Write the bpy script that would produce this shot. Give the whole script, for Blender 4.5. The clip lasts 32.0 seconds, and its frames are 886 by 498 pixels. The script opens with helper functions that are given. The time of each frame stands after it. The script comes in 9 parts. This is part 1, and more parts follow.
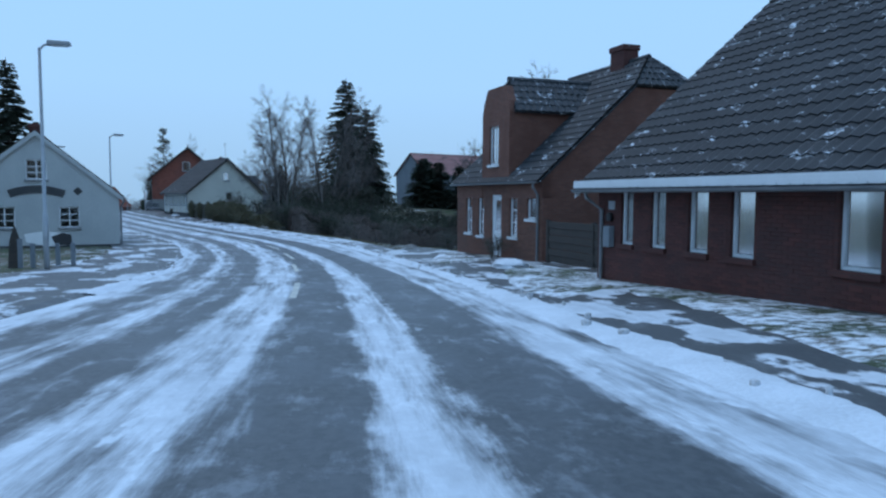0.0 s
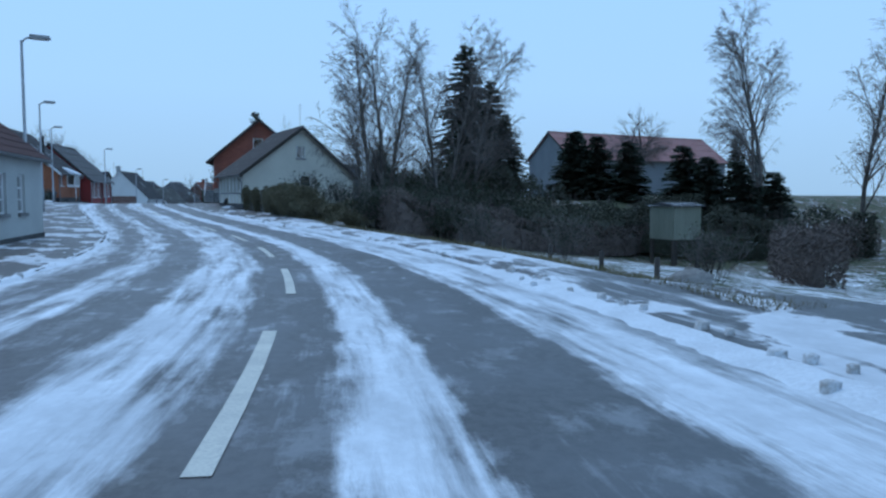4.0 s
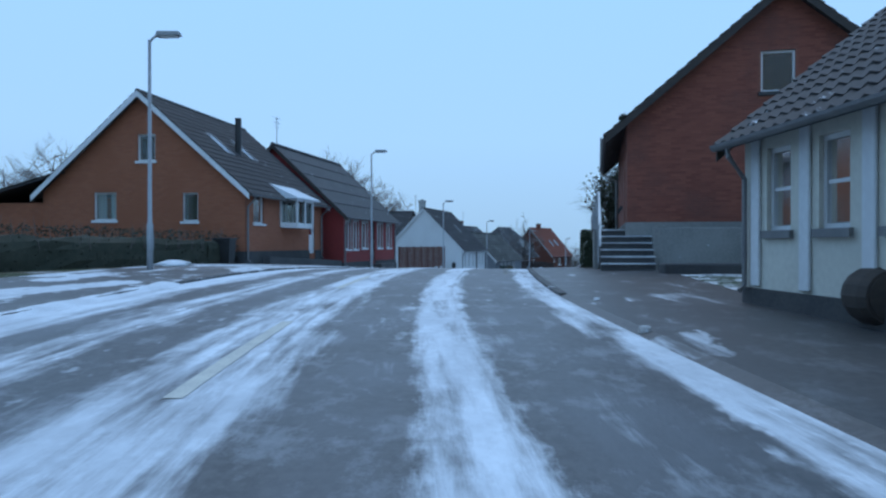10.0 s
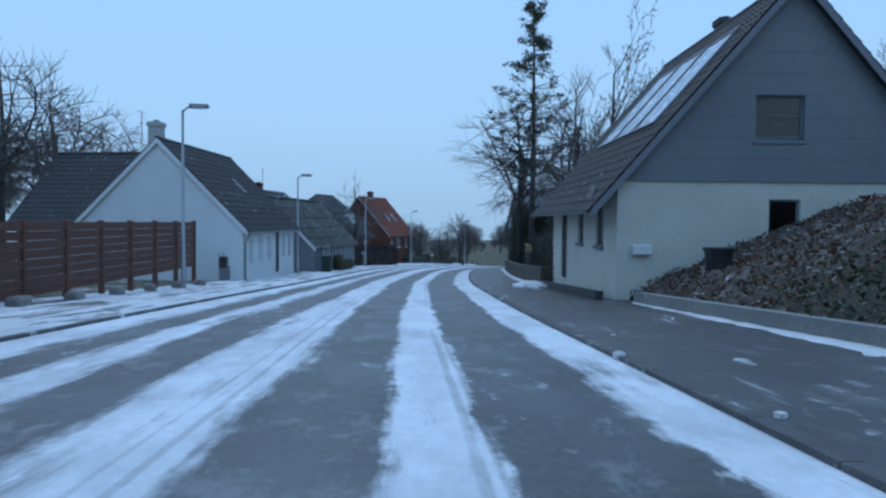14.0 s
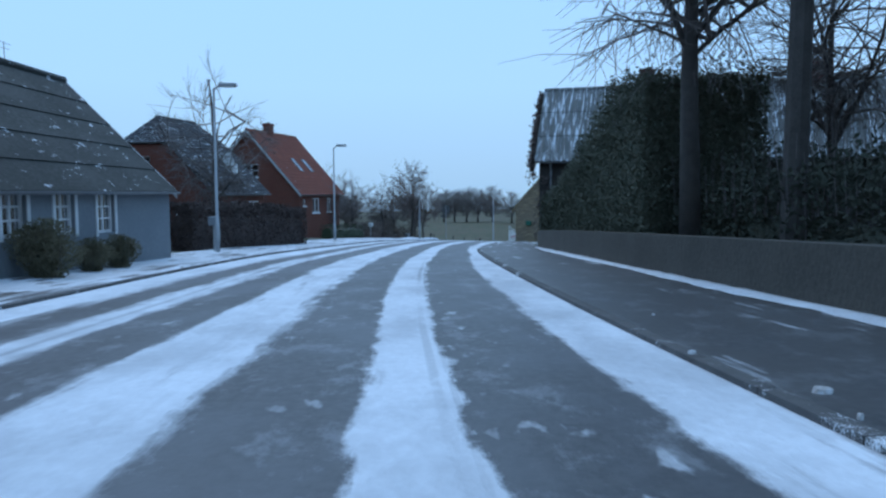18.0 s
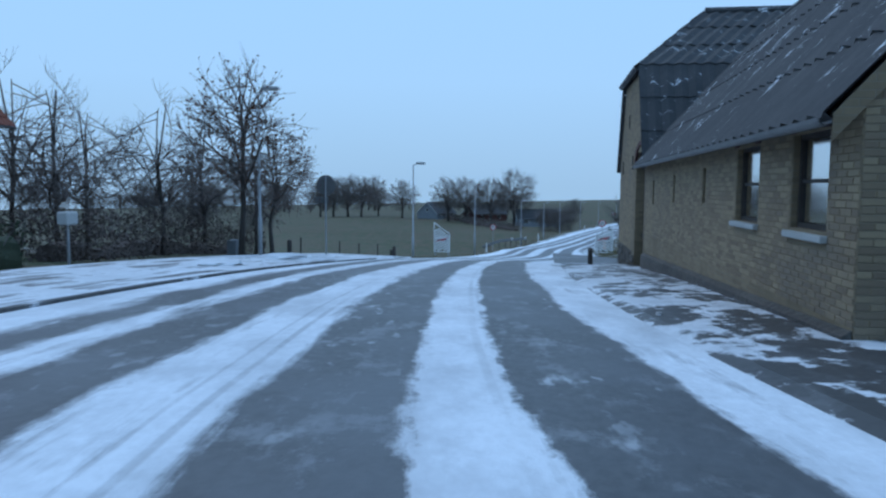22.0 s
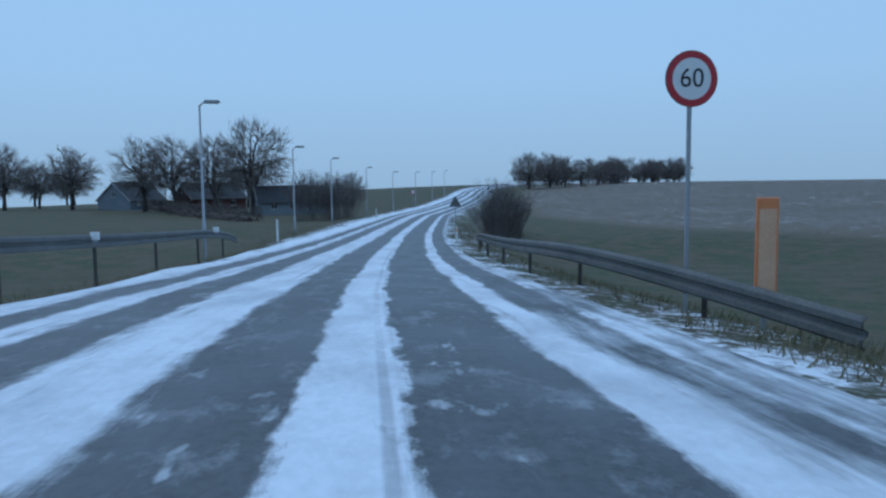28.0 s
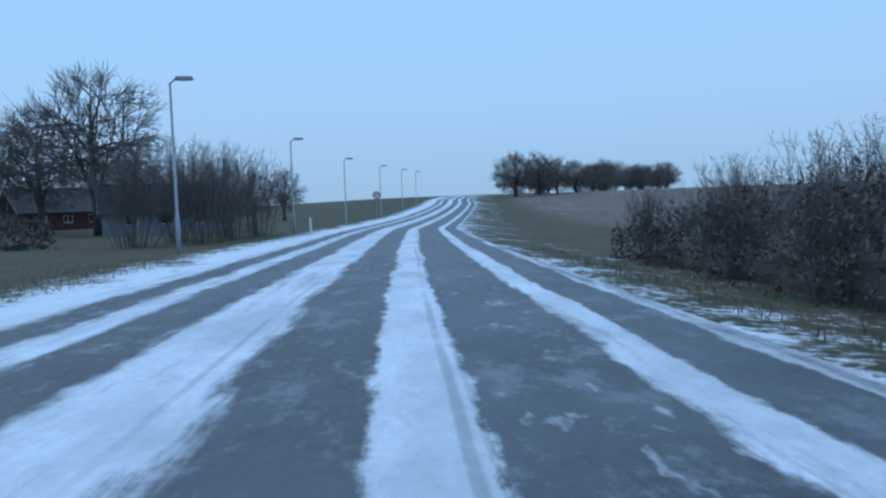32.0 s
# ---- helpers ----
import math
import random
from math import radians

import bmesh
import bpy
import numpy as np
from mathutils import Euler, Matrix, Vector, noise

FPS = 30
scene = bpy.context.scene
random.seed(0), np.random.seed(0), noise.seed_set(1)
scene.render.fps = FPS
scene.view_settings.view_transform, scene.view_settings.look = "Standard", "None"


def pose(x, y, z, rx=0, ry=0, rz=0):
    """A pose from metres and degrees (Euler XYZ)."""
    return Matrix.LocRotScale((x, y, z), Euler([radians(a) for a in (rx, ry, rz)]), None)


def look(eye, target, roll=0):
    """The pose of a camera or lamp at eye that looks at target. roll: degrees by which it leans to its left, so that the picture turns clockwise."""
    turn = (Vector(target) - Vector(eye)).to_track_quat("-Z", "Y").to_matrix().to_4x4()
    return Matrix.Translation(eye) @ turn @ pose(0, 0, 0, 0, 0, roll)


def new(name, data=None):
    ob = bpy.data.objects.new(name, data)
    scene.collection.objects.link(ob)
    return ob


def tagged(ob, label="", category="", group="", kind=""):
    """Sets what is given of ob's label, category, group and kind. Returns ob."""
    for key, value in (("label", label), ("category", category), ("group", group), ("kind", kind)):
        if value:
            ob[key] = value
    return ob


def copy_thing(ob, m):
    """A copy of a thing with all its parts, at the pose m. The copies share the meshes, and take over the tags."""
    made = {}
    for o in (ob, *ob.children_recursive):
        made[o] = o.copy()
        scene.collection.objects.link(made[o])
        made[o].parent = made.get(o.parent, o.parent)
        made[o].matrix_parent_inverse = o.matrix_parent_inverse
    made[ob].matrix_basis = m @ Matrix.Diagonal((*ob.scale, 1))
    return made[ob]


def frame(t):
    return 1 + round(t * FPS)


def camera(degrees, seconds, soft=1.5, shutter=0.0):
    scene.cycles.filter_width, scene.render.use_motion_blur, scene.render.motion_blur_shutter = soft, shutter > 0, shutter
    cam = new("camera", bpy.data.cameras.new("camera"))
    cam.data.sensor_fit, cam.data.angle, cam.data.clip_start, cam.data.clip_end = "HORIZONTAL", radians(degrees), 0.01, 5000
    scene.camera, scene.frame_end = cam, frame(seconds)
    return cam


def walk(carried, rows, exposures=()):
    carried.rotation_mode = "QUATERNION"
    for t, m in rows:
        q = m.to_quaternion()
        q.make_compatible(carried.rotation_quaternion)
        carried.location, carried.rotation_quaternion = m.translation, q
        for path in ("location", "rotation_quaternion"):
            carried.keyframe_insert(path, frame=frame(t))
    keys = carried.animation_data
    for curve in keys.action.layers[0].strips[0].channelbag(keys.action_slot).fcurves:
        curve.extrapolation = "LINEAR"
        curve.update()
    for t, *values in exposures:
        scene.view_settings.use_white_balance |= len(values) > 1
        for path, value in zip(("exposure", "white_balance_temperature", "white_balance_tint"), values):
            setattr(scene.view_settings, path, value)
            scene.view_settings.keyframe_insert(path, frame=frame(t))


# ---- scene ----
cam = camera(63.0, 32.0, soft=2.4)
PATH = [  # seconds, place, yaw, pitch, roll
    (0.0, -0.00, -0.00, 1.30, 0.00, -4.20, -0.29),
    (0.5, -0.26, 2.27, 1.11, 2.00, -4.30, -0.14),
    (1.0, -0.60, 4.80, 0.94, 3.28, -4.41, -0.27),
    (1.5, -0.98, 7.41, 0.81, 3.56, -4.50, -0.49),
    (2.0, -1.44, 10.32, 0.66, 3.75, -4.56, -0.53),
    (2.5, -1.90, 13.31, 0.52, 4.10, -4.54, -0.43),
    (3.0, -2.47, 16.50, 0.38, 5.38, -4.35, -0.29),
    (3.5, -3.17, 19.85, 0.24, 7.03, -4.19, -0.20),
    (4.0, -4.00, 23.31, 0.10, 8.80, -4.13, -0.16),
    (4.5, -4.96, 26.82, -0.00, 10.74, -4.07, -0.11),
    (5.0, -6.10, 30.29, -0.06, 13.26, -3.66, 0.10),
    (5.5, -7.43, 33.69, -0.10, 15.74, -3.24, 0.41),
    (6.0, -9.00, 37.18, -0.12, 18.87, -3.01, 0.68),
    (6.5, -10.73, 40.58, -0.16, 21.95, -2.74, 0.82),
    (7.0, -12.67, 43.91, -0.19, 25.23, -2.42, 0.73),
    (7.5, -14.68, 47.08, -0.19, 27.86, -1.97, 0.39),
    (8.0, -16.90, 50.27, -0.16, 29.81, -1.54, 0.00),
    (8.5, -19.10, 53.34, -0.11, 31.02, -1.10, -0.12),
    (9.0, -21.32, 56.32, -0.04, 32.17, -0.79, -0.18),
    (9.5, -23.57, 59.29, 0.05, 33.06, -0.49, -0.02),
    (10.0, -25.82, 62.34, 0.16, 33.80, -0.29, 0.00),
    (10.5, -28.17, 65.51, 0.30, 33.74, -0.04, -0.18),
    (11.0, -30.50, 68.81, 0.37, 31.82, 0.24, -0.50),
    (11.5, -32.76, 72.18, 0.44, 30.07, 0.45, -0.92),
    (12.0, -34.90, 75.76, 0.52, 27.96, 0.52, -1.06),
    (12.5, -36.81, 79.22, 0.53, 25.69, 0.43, -1.09),
    (13.0, -38.62, 82.60, 0.45, 23.05, -0.07, -0.98),
    (13.5, -40.15, 86.11, 0.31, 20.91, -1.07, -0.76),
    (14.0, -41.67, 89.76, 0.14, 19.22, -2.18, -0.54),
    (14.5, -43.02, 93.22, -0.04, 17.98, -2.80, -0.35),
    (15.0, -44.50, 96.84, -0.24, 17.13, -3.21, -0.26),
    (15.5, -46.00, 100.62, -0.46, 16.44, -3.50, -0.24),
    (16.0, -47.51, 104.55, -0.68, 15.80, -3.73, -0.20),
    (16.5, -49.02, 108.58, -0.91, 15.22, -3.96, -0.06),
    (17.0, -50.54, 112.66, -1.14, 14.88, -4.25, 0.29),
    (17.5, -52.04, 116.75, -1.37, 14.53, -4.34, 0.32),
    (18.0, -53.50, 120.90, -1.59, 13.94, -4.45, 0.21),
    (18.5, -54.87, 125.13, -1.78, 13.33, -4.55, 0.12),
    (19.0, -56.22, 129.52, -1.96, 12.72, -4.62, -0.09),
    (19.5, -57.54, 134.01, -2.14, 12.20, -4.71, -0.29),
    (20.0, -58.86, 138.68, -2.34, 11.48, -4.88, -0.17),
    (20.5, -60.04, 143.21, -2.55, 10.47, -4.90, 0.08),
    (21.0, -61.17, 147.95, -2.80, 8.94, -4.91, 0.31),
    (21.5, -62.02, 152.82, -3.04, 6.96, -4.86, 0.04),
    (22.0, -62.70, 157.97, -3.28, 4.27, -4.84, -0.36),
    (22.5, -63.22, 163.09, -3.51, 1.65, -4.90, -0.52),
    (23.0, -63.43, 168.29, -3.79, -1.14, -4.95, -0.54),
    (23.5, -63.45, 173.45, -4.11, -3.65, -5.09, -0.52),
    (24.0, -63.21, 178.52, -4.48, -6.12, -5.31, -0.30),
    (24.5, -62.91, 183.44, -4.87, -8.09, -5.54, 0.30),
    (25.0, -62.43, 188.40, -5.29, -10.02, -5.65, 1.00),
    (25.5, -61.86, 193.43, -5.76, -11.50, -6.46, 1.37),
    (26.0, -61.04, 198.99, -6.28, -12.70, -6.69, 1.43),
    (26.5, -60.05, 204.91, -6.82, -13.41, -6.52, 1.31),
    (27.0, -58.99, 211.01, -7.33, -13.67, -6.09, 1.09),
    (27.5, -57.97, 217.14, -7.73, -13.69, -5.58, 0.85),
    (28.0, -57.26, 223.14, -7.97, -13.83, -5.14, 0.61),
    (28.5, -56.59, 228.41, -8.20, -14.04, -4.81, 0.55),
    (29.0, -55.85, 233.29, -8.47, -14.35, -4.74, 0.78),
    (29.5, -55.13, 237.96, -8.77, -14.79, -4.56, 1.28),
    (30.0, -54.32, 242.73, -9.05, -15.30, -4.45, 1.66),
    (30.5, -53.40, 247.49, -9.28, -15.75, -4.21, 1.85),
    (31.0, -52.37, 252.49, -9.49, -16.33, -4.10, 1.87),
    (31.5, -51.30, 257.67, -9.69, -16.81, -4.10, 1.82),
    (32.0, -50.11, 262.85, -9.87, -17.31, -3.88, 1.77),
]
walk(cam, [(t, pose(x, y, z, 90 + pitch, roll, yaw)) for t, x, y, z, yaw, pitch, roll in PATH],
     exposures=[(0.0, 0.0), (10.0, 0.02), (13.5, -0.08), (15.5, 0.0), (17.0, 0.12), (20.0, 0.05), (22.0, -0.05), (24.0, -0.22), (26.0, -0.3), (30.0, -0.24), (32.0, -0.12)])

# ---- light: a dull winter dusk under an even cloud cover ----
world = bpy.data.worlds.new("winter_dusk")
scene.world = world
world.use_nodes = True
wn, wl = world.node_tree.nodes, world.node_tree.links
wn.clear()
sky = wn.new("ShaderNodeTexSky")
sky.sky_type, sky.sun_disc, sky.sun_elevation, sky.sun_rotation = "NISHITA", False, radians(12), radians(150)
sky.air_density, sky.dust_density, sky.ozone_density = 1.0, 2.5, 3.0
clear_sky = wn.new("ShaderNodeBackground")
clear_sky.inputs["Strength"].default_value = 0.05
cloud = wn.new("ShaderNodeBackground")
cloud.inputs["Strength"].default_value = 1.36
coords = wn.new("ShaderNodeTexCoord")
split = wn.new("ShaderNodeSeparateXYZ")
ramp = wn.new("ShaderNodeValToRGB")
ramp.color_ramp.elements[0].position, ramp.color_ramp.elements[0].color = 0.0, (0.285, 0.465, 0.68, 1)
ramp.color_ramp.elements[1].position, ramp.color_ramp.elements[1].color = 0.45, (0.29, 0.55, 0.95, 1)
mid = ramp.color_ramp.elements.new(0.14)
mid.color = (0.315, 0.54, 0.83, 1)
cover = wn.new("ShaderNodeMixShader")
cover.inputs["Fac"].default_value = 0.9
world_out = wn.new("ShaderNodeOutputWorld")
wl.new(sky.outputs["Color"], clear_sky.inputs["Color"])
wl.new(coords.outputs["Generated"], split.inputs[0])
wl.new(split.outputs["Z"], ramp.inputs["Fac"])
wl.new(ramp.outputs["Color"], cloud.inputs["Color"])
wl.new(clear_sky.outputs[0], cover.inputs[1])
wl.new(cloud.outputs[0], cover.inputs[2])
wl.new(cover.outputs[0], world_out.inputs["Surface"])

sun = new("sun", bpy.data.lights.new("sun", "SUN"))
sun.data.energy, sun.data.angle, sun.data.color = 0.5, radians(40), (1.0, 0.95, 0.9)
sun.matrix_world = look((0, 0, 60), (25, -30, 0))

# ---- materials ----


def nodes_of(name):
    m = bpy.data.materials.new(name)
    m.use_nodes = True
    return m, m.node_tree.nodes, m.node_tree.links, m.node_tree.nodes["Principled BSDF"]


def noise_node(n, l, vec, scale, detail=4.0, rough=0.55):
    t = n.new("ShaderNodeTexNoise")
    t.inputs["Scale"].default_value, t.inputs["Detail"].default_value, t.inputs["Roughness"].default_value = scale, detail, rough
    if vec is not None:
        l.new(vec, t.inputs["Vector"])
    return t.outputs["Fac"]


def math_node(n, l, op, a, b=None, clamp=False):
    t = n.new("ShaderNodeMath")
    t.operation, t.use_clamp = op, clamp
    for k, v in enumerate((a, b)):
        if v is None:
            continue
        if isinstance(v, (int, float)):
            t.inputs[k].default_value = v
        else:
            l.new(v, t.inputs[k])
    return t.outputs[0]


def map_node(n, l, v, a, b, c=0.0, d=1.0, smooth=True):
    t = n.new("ShaderNodeMapRange")
    t.interpolation_type = "SMOOTHSTEP" if smooth else "LINEAR"
    l.new(v, t.inputs["Value"])
    for k, x in zip(("From Min", "From Max", "To Min", "To Max"), (a, b, c, d)):
        t.inputs[k].default_value = x
    return t.outputs["Result"]


def mix_node(n, l, fac, a, b):
    t = n.new("ShaderNodeMix")
    t.data_type = "RGBA"
    if isinstance(fac, (int, float)):
        t.inputs["Factor"].default_value = fac
    else:
        l.new(fac, t.inputs["Factor"])
    for name, v in (("A", a), ("B", b)):
        sock = [q for q in t.inputs if q.name == name and q.type == "RGBA"][0]
        if isinstance(v, tuple):
            sock.default_value = (*v[:3], 1)
        else:
            l.new(v, sock)
    return [q for q in t.outputs if q.type == "RGBA"][0]


def bump_node(n, l, h, strength, dist):
    t = n.new("ShaderNodeBump")
    t.inputs["Strength"].default_value, t.inputs["Distance"].default_value = strength, dist
    l.new(h, t.inputs["Height"])
    return t.outputs["Normal"]


def coord(n, l, kind="Object", scale=(1, 1, 1)):
    c = n.new("ShaderNodeTexCoord")
    m = n.new("ShaderNodeMapping")
    m.inputs["Scale"].default_value = scale
    l.new(c.outputs[kind], m.inputs["Vector"])
    return m.outputs["Vector"]


SNOW = (0.78, 0.82, 0.86)


def surface(name, c1, c2, scale=6.0, rough=0.8, bump=0.3, dist=0.01, metal=0.0, snow=0.0, snow_scale=2.5, stretch=(1, 1, 1), vary=0.0):
    """A weathered surface: two tones at two scales, fine relief and, where asked for, a dusting of snow."""
    m, n, l, p = nodes_of(name)
    v = coord(n, l, "Object", stretch)
    fine, broad = noise_node(n, l, v, scale * 6, 5), noise_node(n, l, v, scale * 0.35, 3)
    f = math_node(n, l, "ADD", math_node(n, l, "MULTIPLY", fine, 0.5), math_node(n, l, "MULTIPLY", broad, 0.5))
    col = mix_node(n, l, map_node(n, l, f, 0.36, 0.64), c1, c2)
    if vary:
        info = n.new("ShaderNodeObjectInfo")
        dark = tuple(k * (1 - vary) for k in c1)
        col = mix_node(n, l, math_node(n, l, "MULTIPLY", info.outputs["Random"], 0.6), col, dark)
    if snow:
        s = math_node(n, l, "ADD", math_node(n, l, "MULTIPLY", noise_node(n, l, v, snow_scale, 6, 0.7), 0.75), math_node(n, l, "MULTIPLY", fine, 0.25))
        k = map_node(n, l, s, 0.66 - snow * 0.3, 0.74 - snow * 0.3)
        col = mix_node(n, l, k, col, SNOW)
    l.new(col, p.inputs["Base Color"])
    p.inputs["Roughness"].default_value, p.inputs["Metallic"].default_value = rough, metal
    l.new(bump_node(n, l, fine, bump, dist), p.inputs["Normal"])
    return m


def brickwork(name, c1, c2, mortar, course=0.067, length=0.24, worn=0.25):
    """Brick in courses, on walls of any heading."""
    m, n, l, p = nodes_of(name)
    c = n.new("ShaderNodeTexCoord")
    sep = n.new("ShaderNodeSeparateXYZ")
    l.new(c.outputs["Object"], sep.inputs[0])
    com = n.new("ShaderNodeCombineXYZ")
    l.new(math_node(n, l, "ADD", sep.outputs["X"], sep.outputs["Y"]), com.inputs["X"])
    l.new(sep.outputs["Z"], com.inputs["Y"])
    b = n.new("ShaderNodeTexBrick")
    b.inputs["Scale"].default_value = 1.0
    b.inputs["Brick Width"].default_value, b.inputs["Row Height"].default_value = length, course
    b.inputs["Mortar Size"].default_value, b.inputs["Mortar Smooth"].default_value, b.inputs["Bias"].default_value = 0.007, 0.3, -0.2
    b.inputs["Color1"].default_value, b.inputs["Color2"].default_value, b.inputs["Mortar"].default_value = (*c1, 1), (*c2, 1), (*mortar, 1)
    l.new(com.outputs[0], b.inputs["Vector"])
    broad = noise_node(n, l, c.outputs["Object"], 0.8, 5, 0.65)
    dirty = tuple(k * (1 - worn) for k in c1)
    col = mix_node(n, l, map_node(n, l, broad, 0.42, 0.68), b.outputs["Color"], dirty)
    fine = noise_node(n, l, c.outputs["Object"], 60, 3)
    col = mix_node(n, l, math_node(n, l, "MULTIPLY", fine, 0.25), col, c2)
    l.new(col, p.inputs["Base Color"])
    p.inputs["Roughness"].default_value = 0.9
    h = math_node(n, l, "SUBTRACT", math_node(n, l, "MULTIPLY", fine, 0.3), b.outputs["Fac"])
    l.new(bump_node(n, l, h, 0.6, 0.012), p.inputs["Normal"])
    return m


def road_material(name, pavement=False):
    """Worn asphalt under trodden and drifted snow; the UV map holds metres across and along the road."""
    m, n, l, p = nodes_of(name)
    uv = n.new("ShaderNodeUVMap")
    sep = n.new("ShaderNodeSeparateXYZ")
    l.new(uv.outputs[0], sep.inputs[0])
    u, s = sep.outputs["X"], sep.outputs["Y"]

    def streak(ku, ks, scale=1.0, detail=5.0, rough=0.6):
        c = n.new("ShaderNodeCombineXYZ")
        l.new(math_node(n, l, "MULTIPLY", u, ku), c.inputs["X"])
        l.new(math_node(n, l, "MULTIPLY", s, ks), c.inputs["Y"])
        return noise_node(n, l, c.outputs[0], scale, detail, rough)

    wander = math_node(n, l, "MULTIPLY", math_node(n, l, "SUBTRACT", streak(0.3, 0.12, 1.0, 2), 0.5), 0.3)
    ragged = math_node(n, l, "MULTIPLY", math_node(n, l, "SUBTRACT", streak(2.0, 1.1, 1.5, 6, 0.7), 0.5), 0.35)
    uu = math_node(n, l, "ADD", math_node(n, l, "ADD", u, wander), ragged)
    long_streak, patch, fine = streak(3.5, 0.35, 1.0, 6, 0.65), streak(1.0, 0.5, 0.9, 6, 0.6), streak(14, 9, 1.0, 4, 0.6)
    if pavement:
        far = math_node(n, l, "SUBTRACT", map_node(n, l, s, 62, 80), math_node(n, l, "MULTIPLY", map_node(n, l, s, 172, 184), 1.1))
        base = map_node(n, l, patch, 0.48, 0.58)
        snow = math_node(n, l, "SUBTRACT", math_node(n, l, "ADD", math_node(n, l, "MULTIPLY", base, 0.3), math_node(n, l, "MULTIPLY", long_streak, 0.8)), math_node(n, l, "ADD", math_node(n, l, "MULTIPLY", far, map_node(n, l, u, -1, 1, 0.0, 0.2)), math_node(n, l, "MULTIPLY", map_node(n, l, s, 80, 96), map_node(n, l, u, -1, 1, -0.2, 0.0))))
        yard = math_node(n, l, "MULTIPLY", math_node(n, l, "SUBTRACT", map_node(n, l, s, 160, 168), map_node(n, l, s, 192, 199)), map_node(n, l, u, 0, 1))
        blown = math_node(n, l, "SUBTRACT", streak(2.2, 2.8, 1.0, 6, 0.72), 0.44)
        snow = math_node(n, l, "ADD", snow, math_node(n, l, "MULTIPLY", yard, math_node(n, l, "ADD", math_node(n, l, "MULTIPLY", blown, 1.7), 0.0)))
        snow = math_node(n, l, "ADD", snow, math_node(n, l, "MULTIPLY", math_node(n, l, "MULTIPLY", map_node(n, l, s, 26, 34), map_node(n, l, s, 58, 70, 1.0, 0.0)), map_node(n, l, u, 0, 1, 0.0, 0.16)))
        k = map_node(n, l, snow, 0.5, 0.68)
    else:
        r = n.new("ShaderNodeValToRGB")
        stops = ((-6.0, 1.0), (-4.5, 0.95), (-4.1, 0.6), (-3.85, 0.2), (-3.55, 0.25), (-3.3, 0.75), (-2.95, 0.7), (-2.7, 0.2), (-2.2, 0.12), (-1.95, 0.75), (-1.25, 0.85), (-0.98, 0.35),
                 (-0.8, 0.03), (-0.3, 0.03), (-0.12, 0.8), (0.12, 0.95), (0.38, 0.8), (0.52, 0.06), (1.36, 0.03), (1.58, 0.75), (2.1, 0.85), (2.45, 0.66), (2.7, 0.6))
        els = r.color_ramp.elements
        for k, (x, y) in enumerate(stops):
            e = els[k] if k < 2 else els.new((x + 6) / 9)
            e.position, e.color = (x + 6) / 9, (y, y, y, 1)
        l.new(map_node(n, l, uu, -6, 3, 0, 1, False), r.inputs["Fac"])
        far = map_node(n, l, s, 70, 125)
        swing = math_node(n, l, "ADD", 0.42, math_node(n, l, "MULTIPLY", far, 0.5))
        lane = math_node(n, l, "MULTIPLY", math_node(n, l, "SUBTRACT", r.outputs["Color"], 0.5), swing)
        strip_r = map_node(n, l, math_node(n, l, "ABSOLUTE", math_node(n, l, "SUBTRACT", uu, 2.22)), 0.18, 0.38, 1.0, 0.0)
        lane = math_node(n, l, "SUBTRACT", lane, math_node(n, l, "MULTIPLY", math_node(n, l, "MULTIPLY", strip_r, map_node(n, l, s, 232, 262)), 0.8))
        rough_part = math_node(n, l, "ADD", math_node(n, l, "MULTIPLY", math_node(n, l, "SUBTRACT", long_streak, 0.5), 1.0),
                               math_node(n, l, "MULTIPLY", math_node(n, l, "SUBTRACT", patch, 0.5), 0.5))
        snow = math_node(n, l, "ADD", math_node(n, l, "ADD", lane, rough_part), 0.5)
        k = map_node(n, l, snow, 0.37, 0.74)
    swirl = streak(1.6, 0.9, 1.3, 7, 0.75)
    if not pavement:
        # clots of snow thrown into the wheel tracks, and thin tyre lines pressed into the strips
        clot = map_node(n, l, streak(4.2, 1.7, 1.0, 3, 0.55), 0.6, 0.7)
        where = map_node(n, l, streak(0.5, 0.16, 1.0, 2), 0.42, 0.6)
        k = math_node(n, l, "ADD", k, math_node(n, l, "MULTIPLY", math_node(n, l, "MULTIPLY", clot, where), 0.5), True)
        for at, wide, deep in ((0.3, 0.035, 0.35), (0.4, 0.02, 0.25), (-1.32, 0.03, 0.32), (-1.5, 0.02, 0.25), (-3.1, 0.04, 0.3)):
            thin = map_node(n, l, math_node(n, l, "ABSOLUTE", math_node(n, l, "SUBTRACT", math_node(n, l, "ADD", u, math_node(n, l, "MULTIPLY", wander, 0.6)), at)), wide * 0.5, wide * 1.4, 1.0, 0.0)
            shown = map_node(n, l, streak(0.2, 0.07, 1.0 + at * 0.1, 2), 0.44, 0.6, 0.15, 1.0)
            k = math_node(n, l, "SUBTRACT", k, math_node(n, l, "MULTIPLY", math_node(n, l, "MULTIPLY", thin, shown), deep), True)
    k = math_node(n, l, "ADD", k, math_node(n, l, "MULTIPLY", math_node(n, l, "SUBTRACT", map_node(n, l, swirl, 0.46, 0.66), 0.25), 0.22 if not pavement else 0.12), True)
    k = math_node(n, l, "MULTIPLY", k, math_node(n, l, "ADD", 0.8, math_node(n, l, "MULTIPLY", fine, 0.32)), True)
    grit = mix_node(n, l, map_node(n, l, fine, 0.35, 0.65), (0.042, 0.043, 0.045), (0.078, 0.078, 0.078))
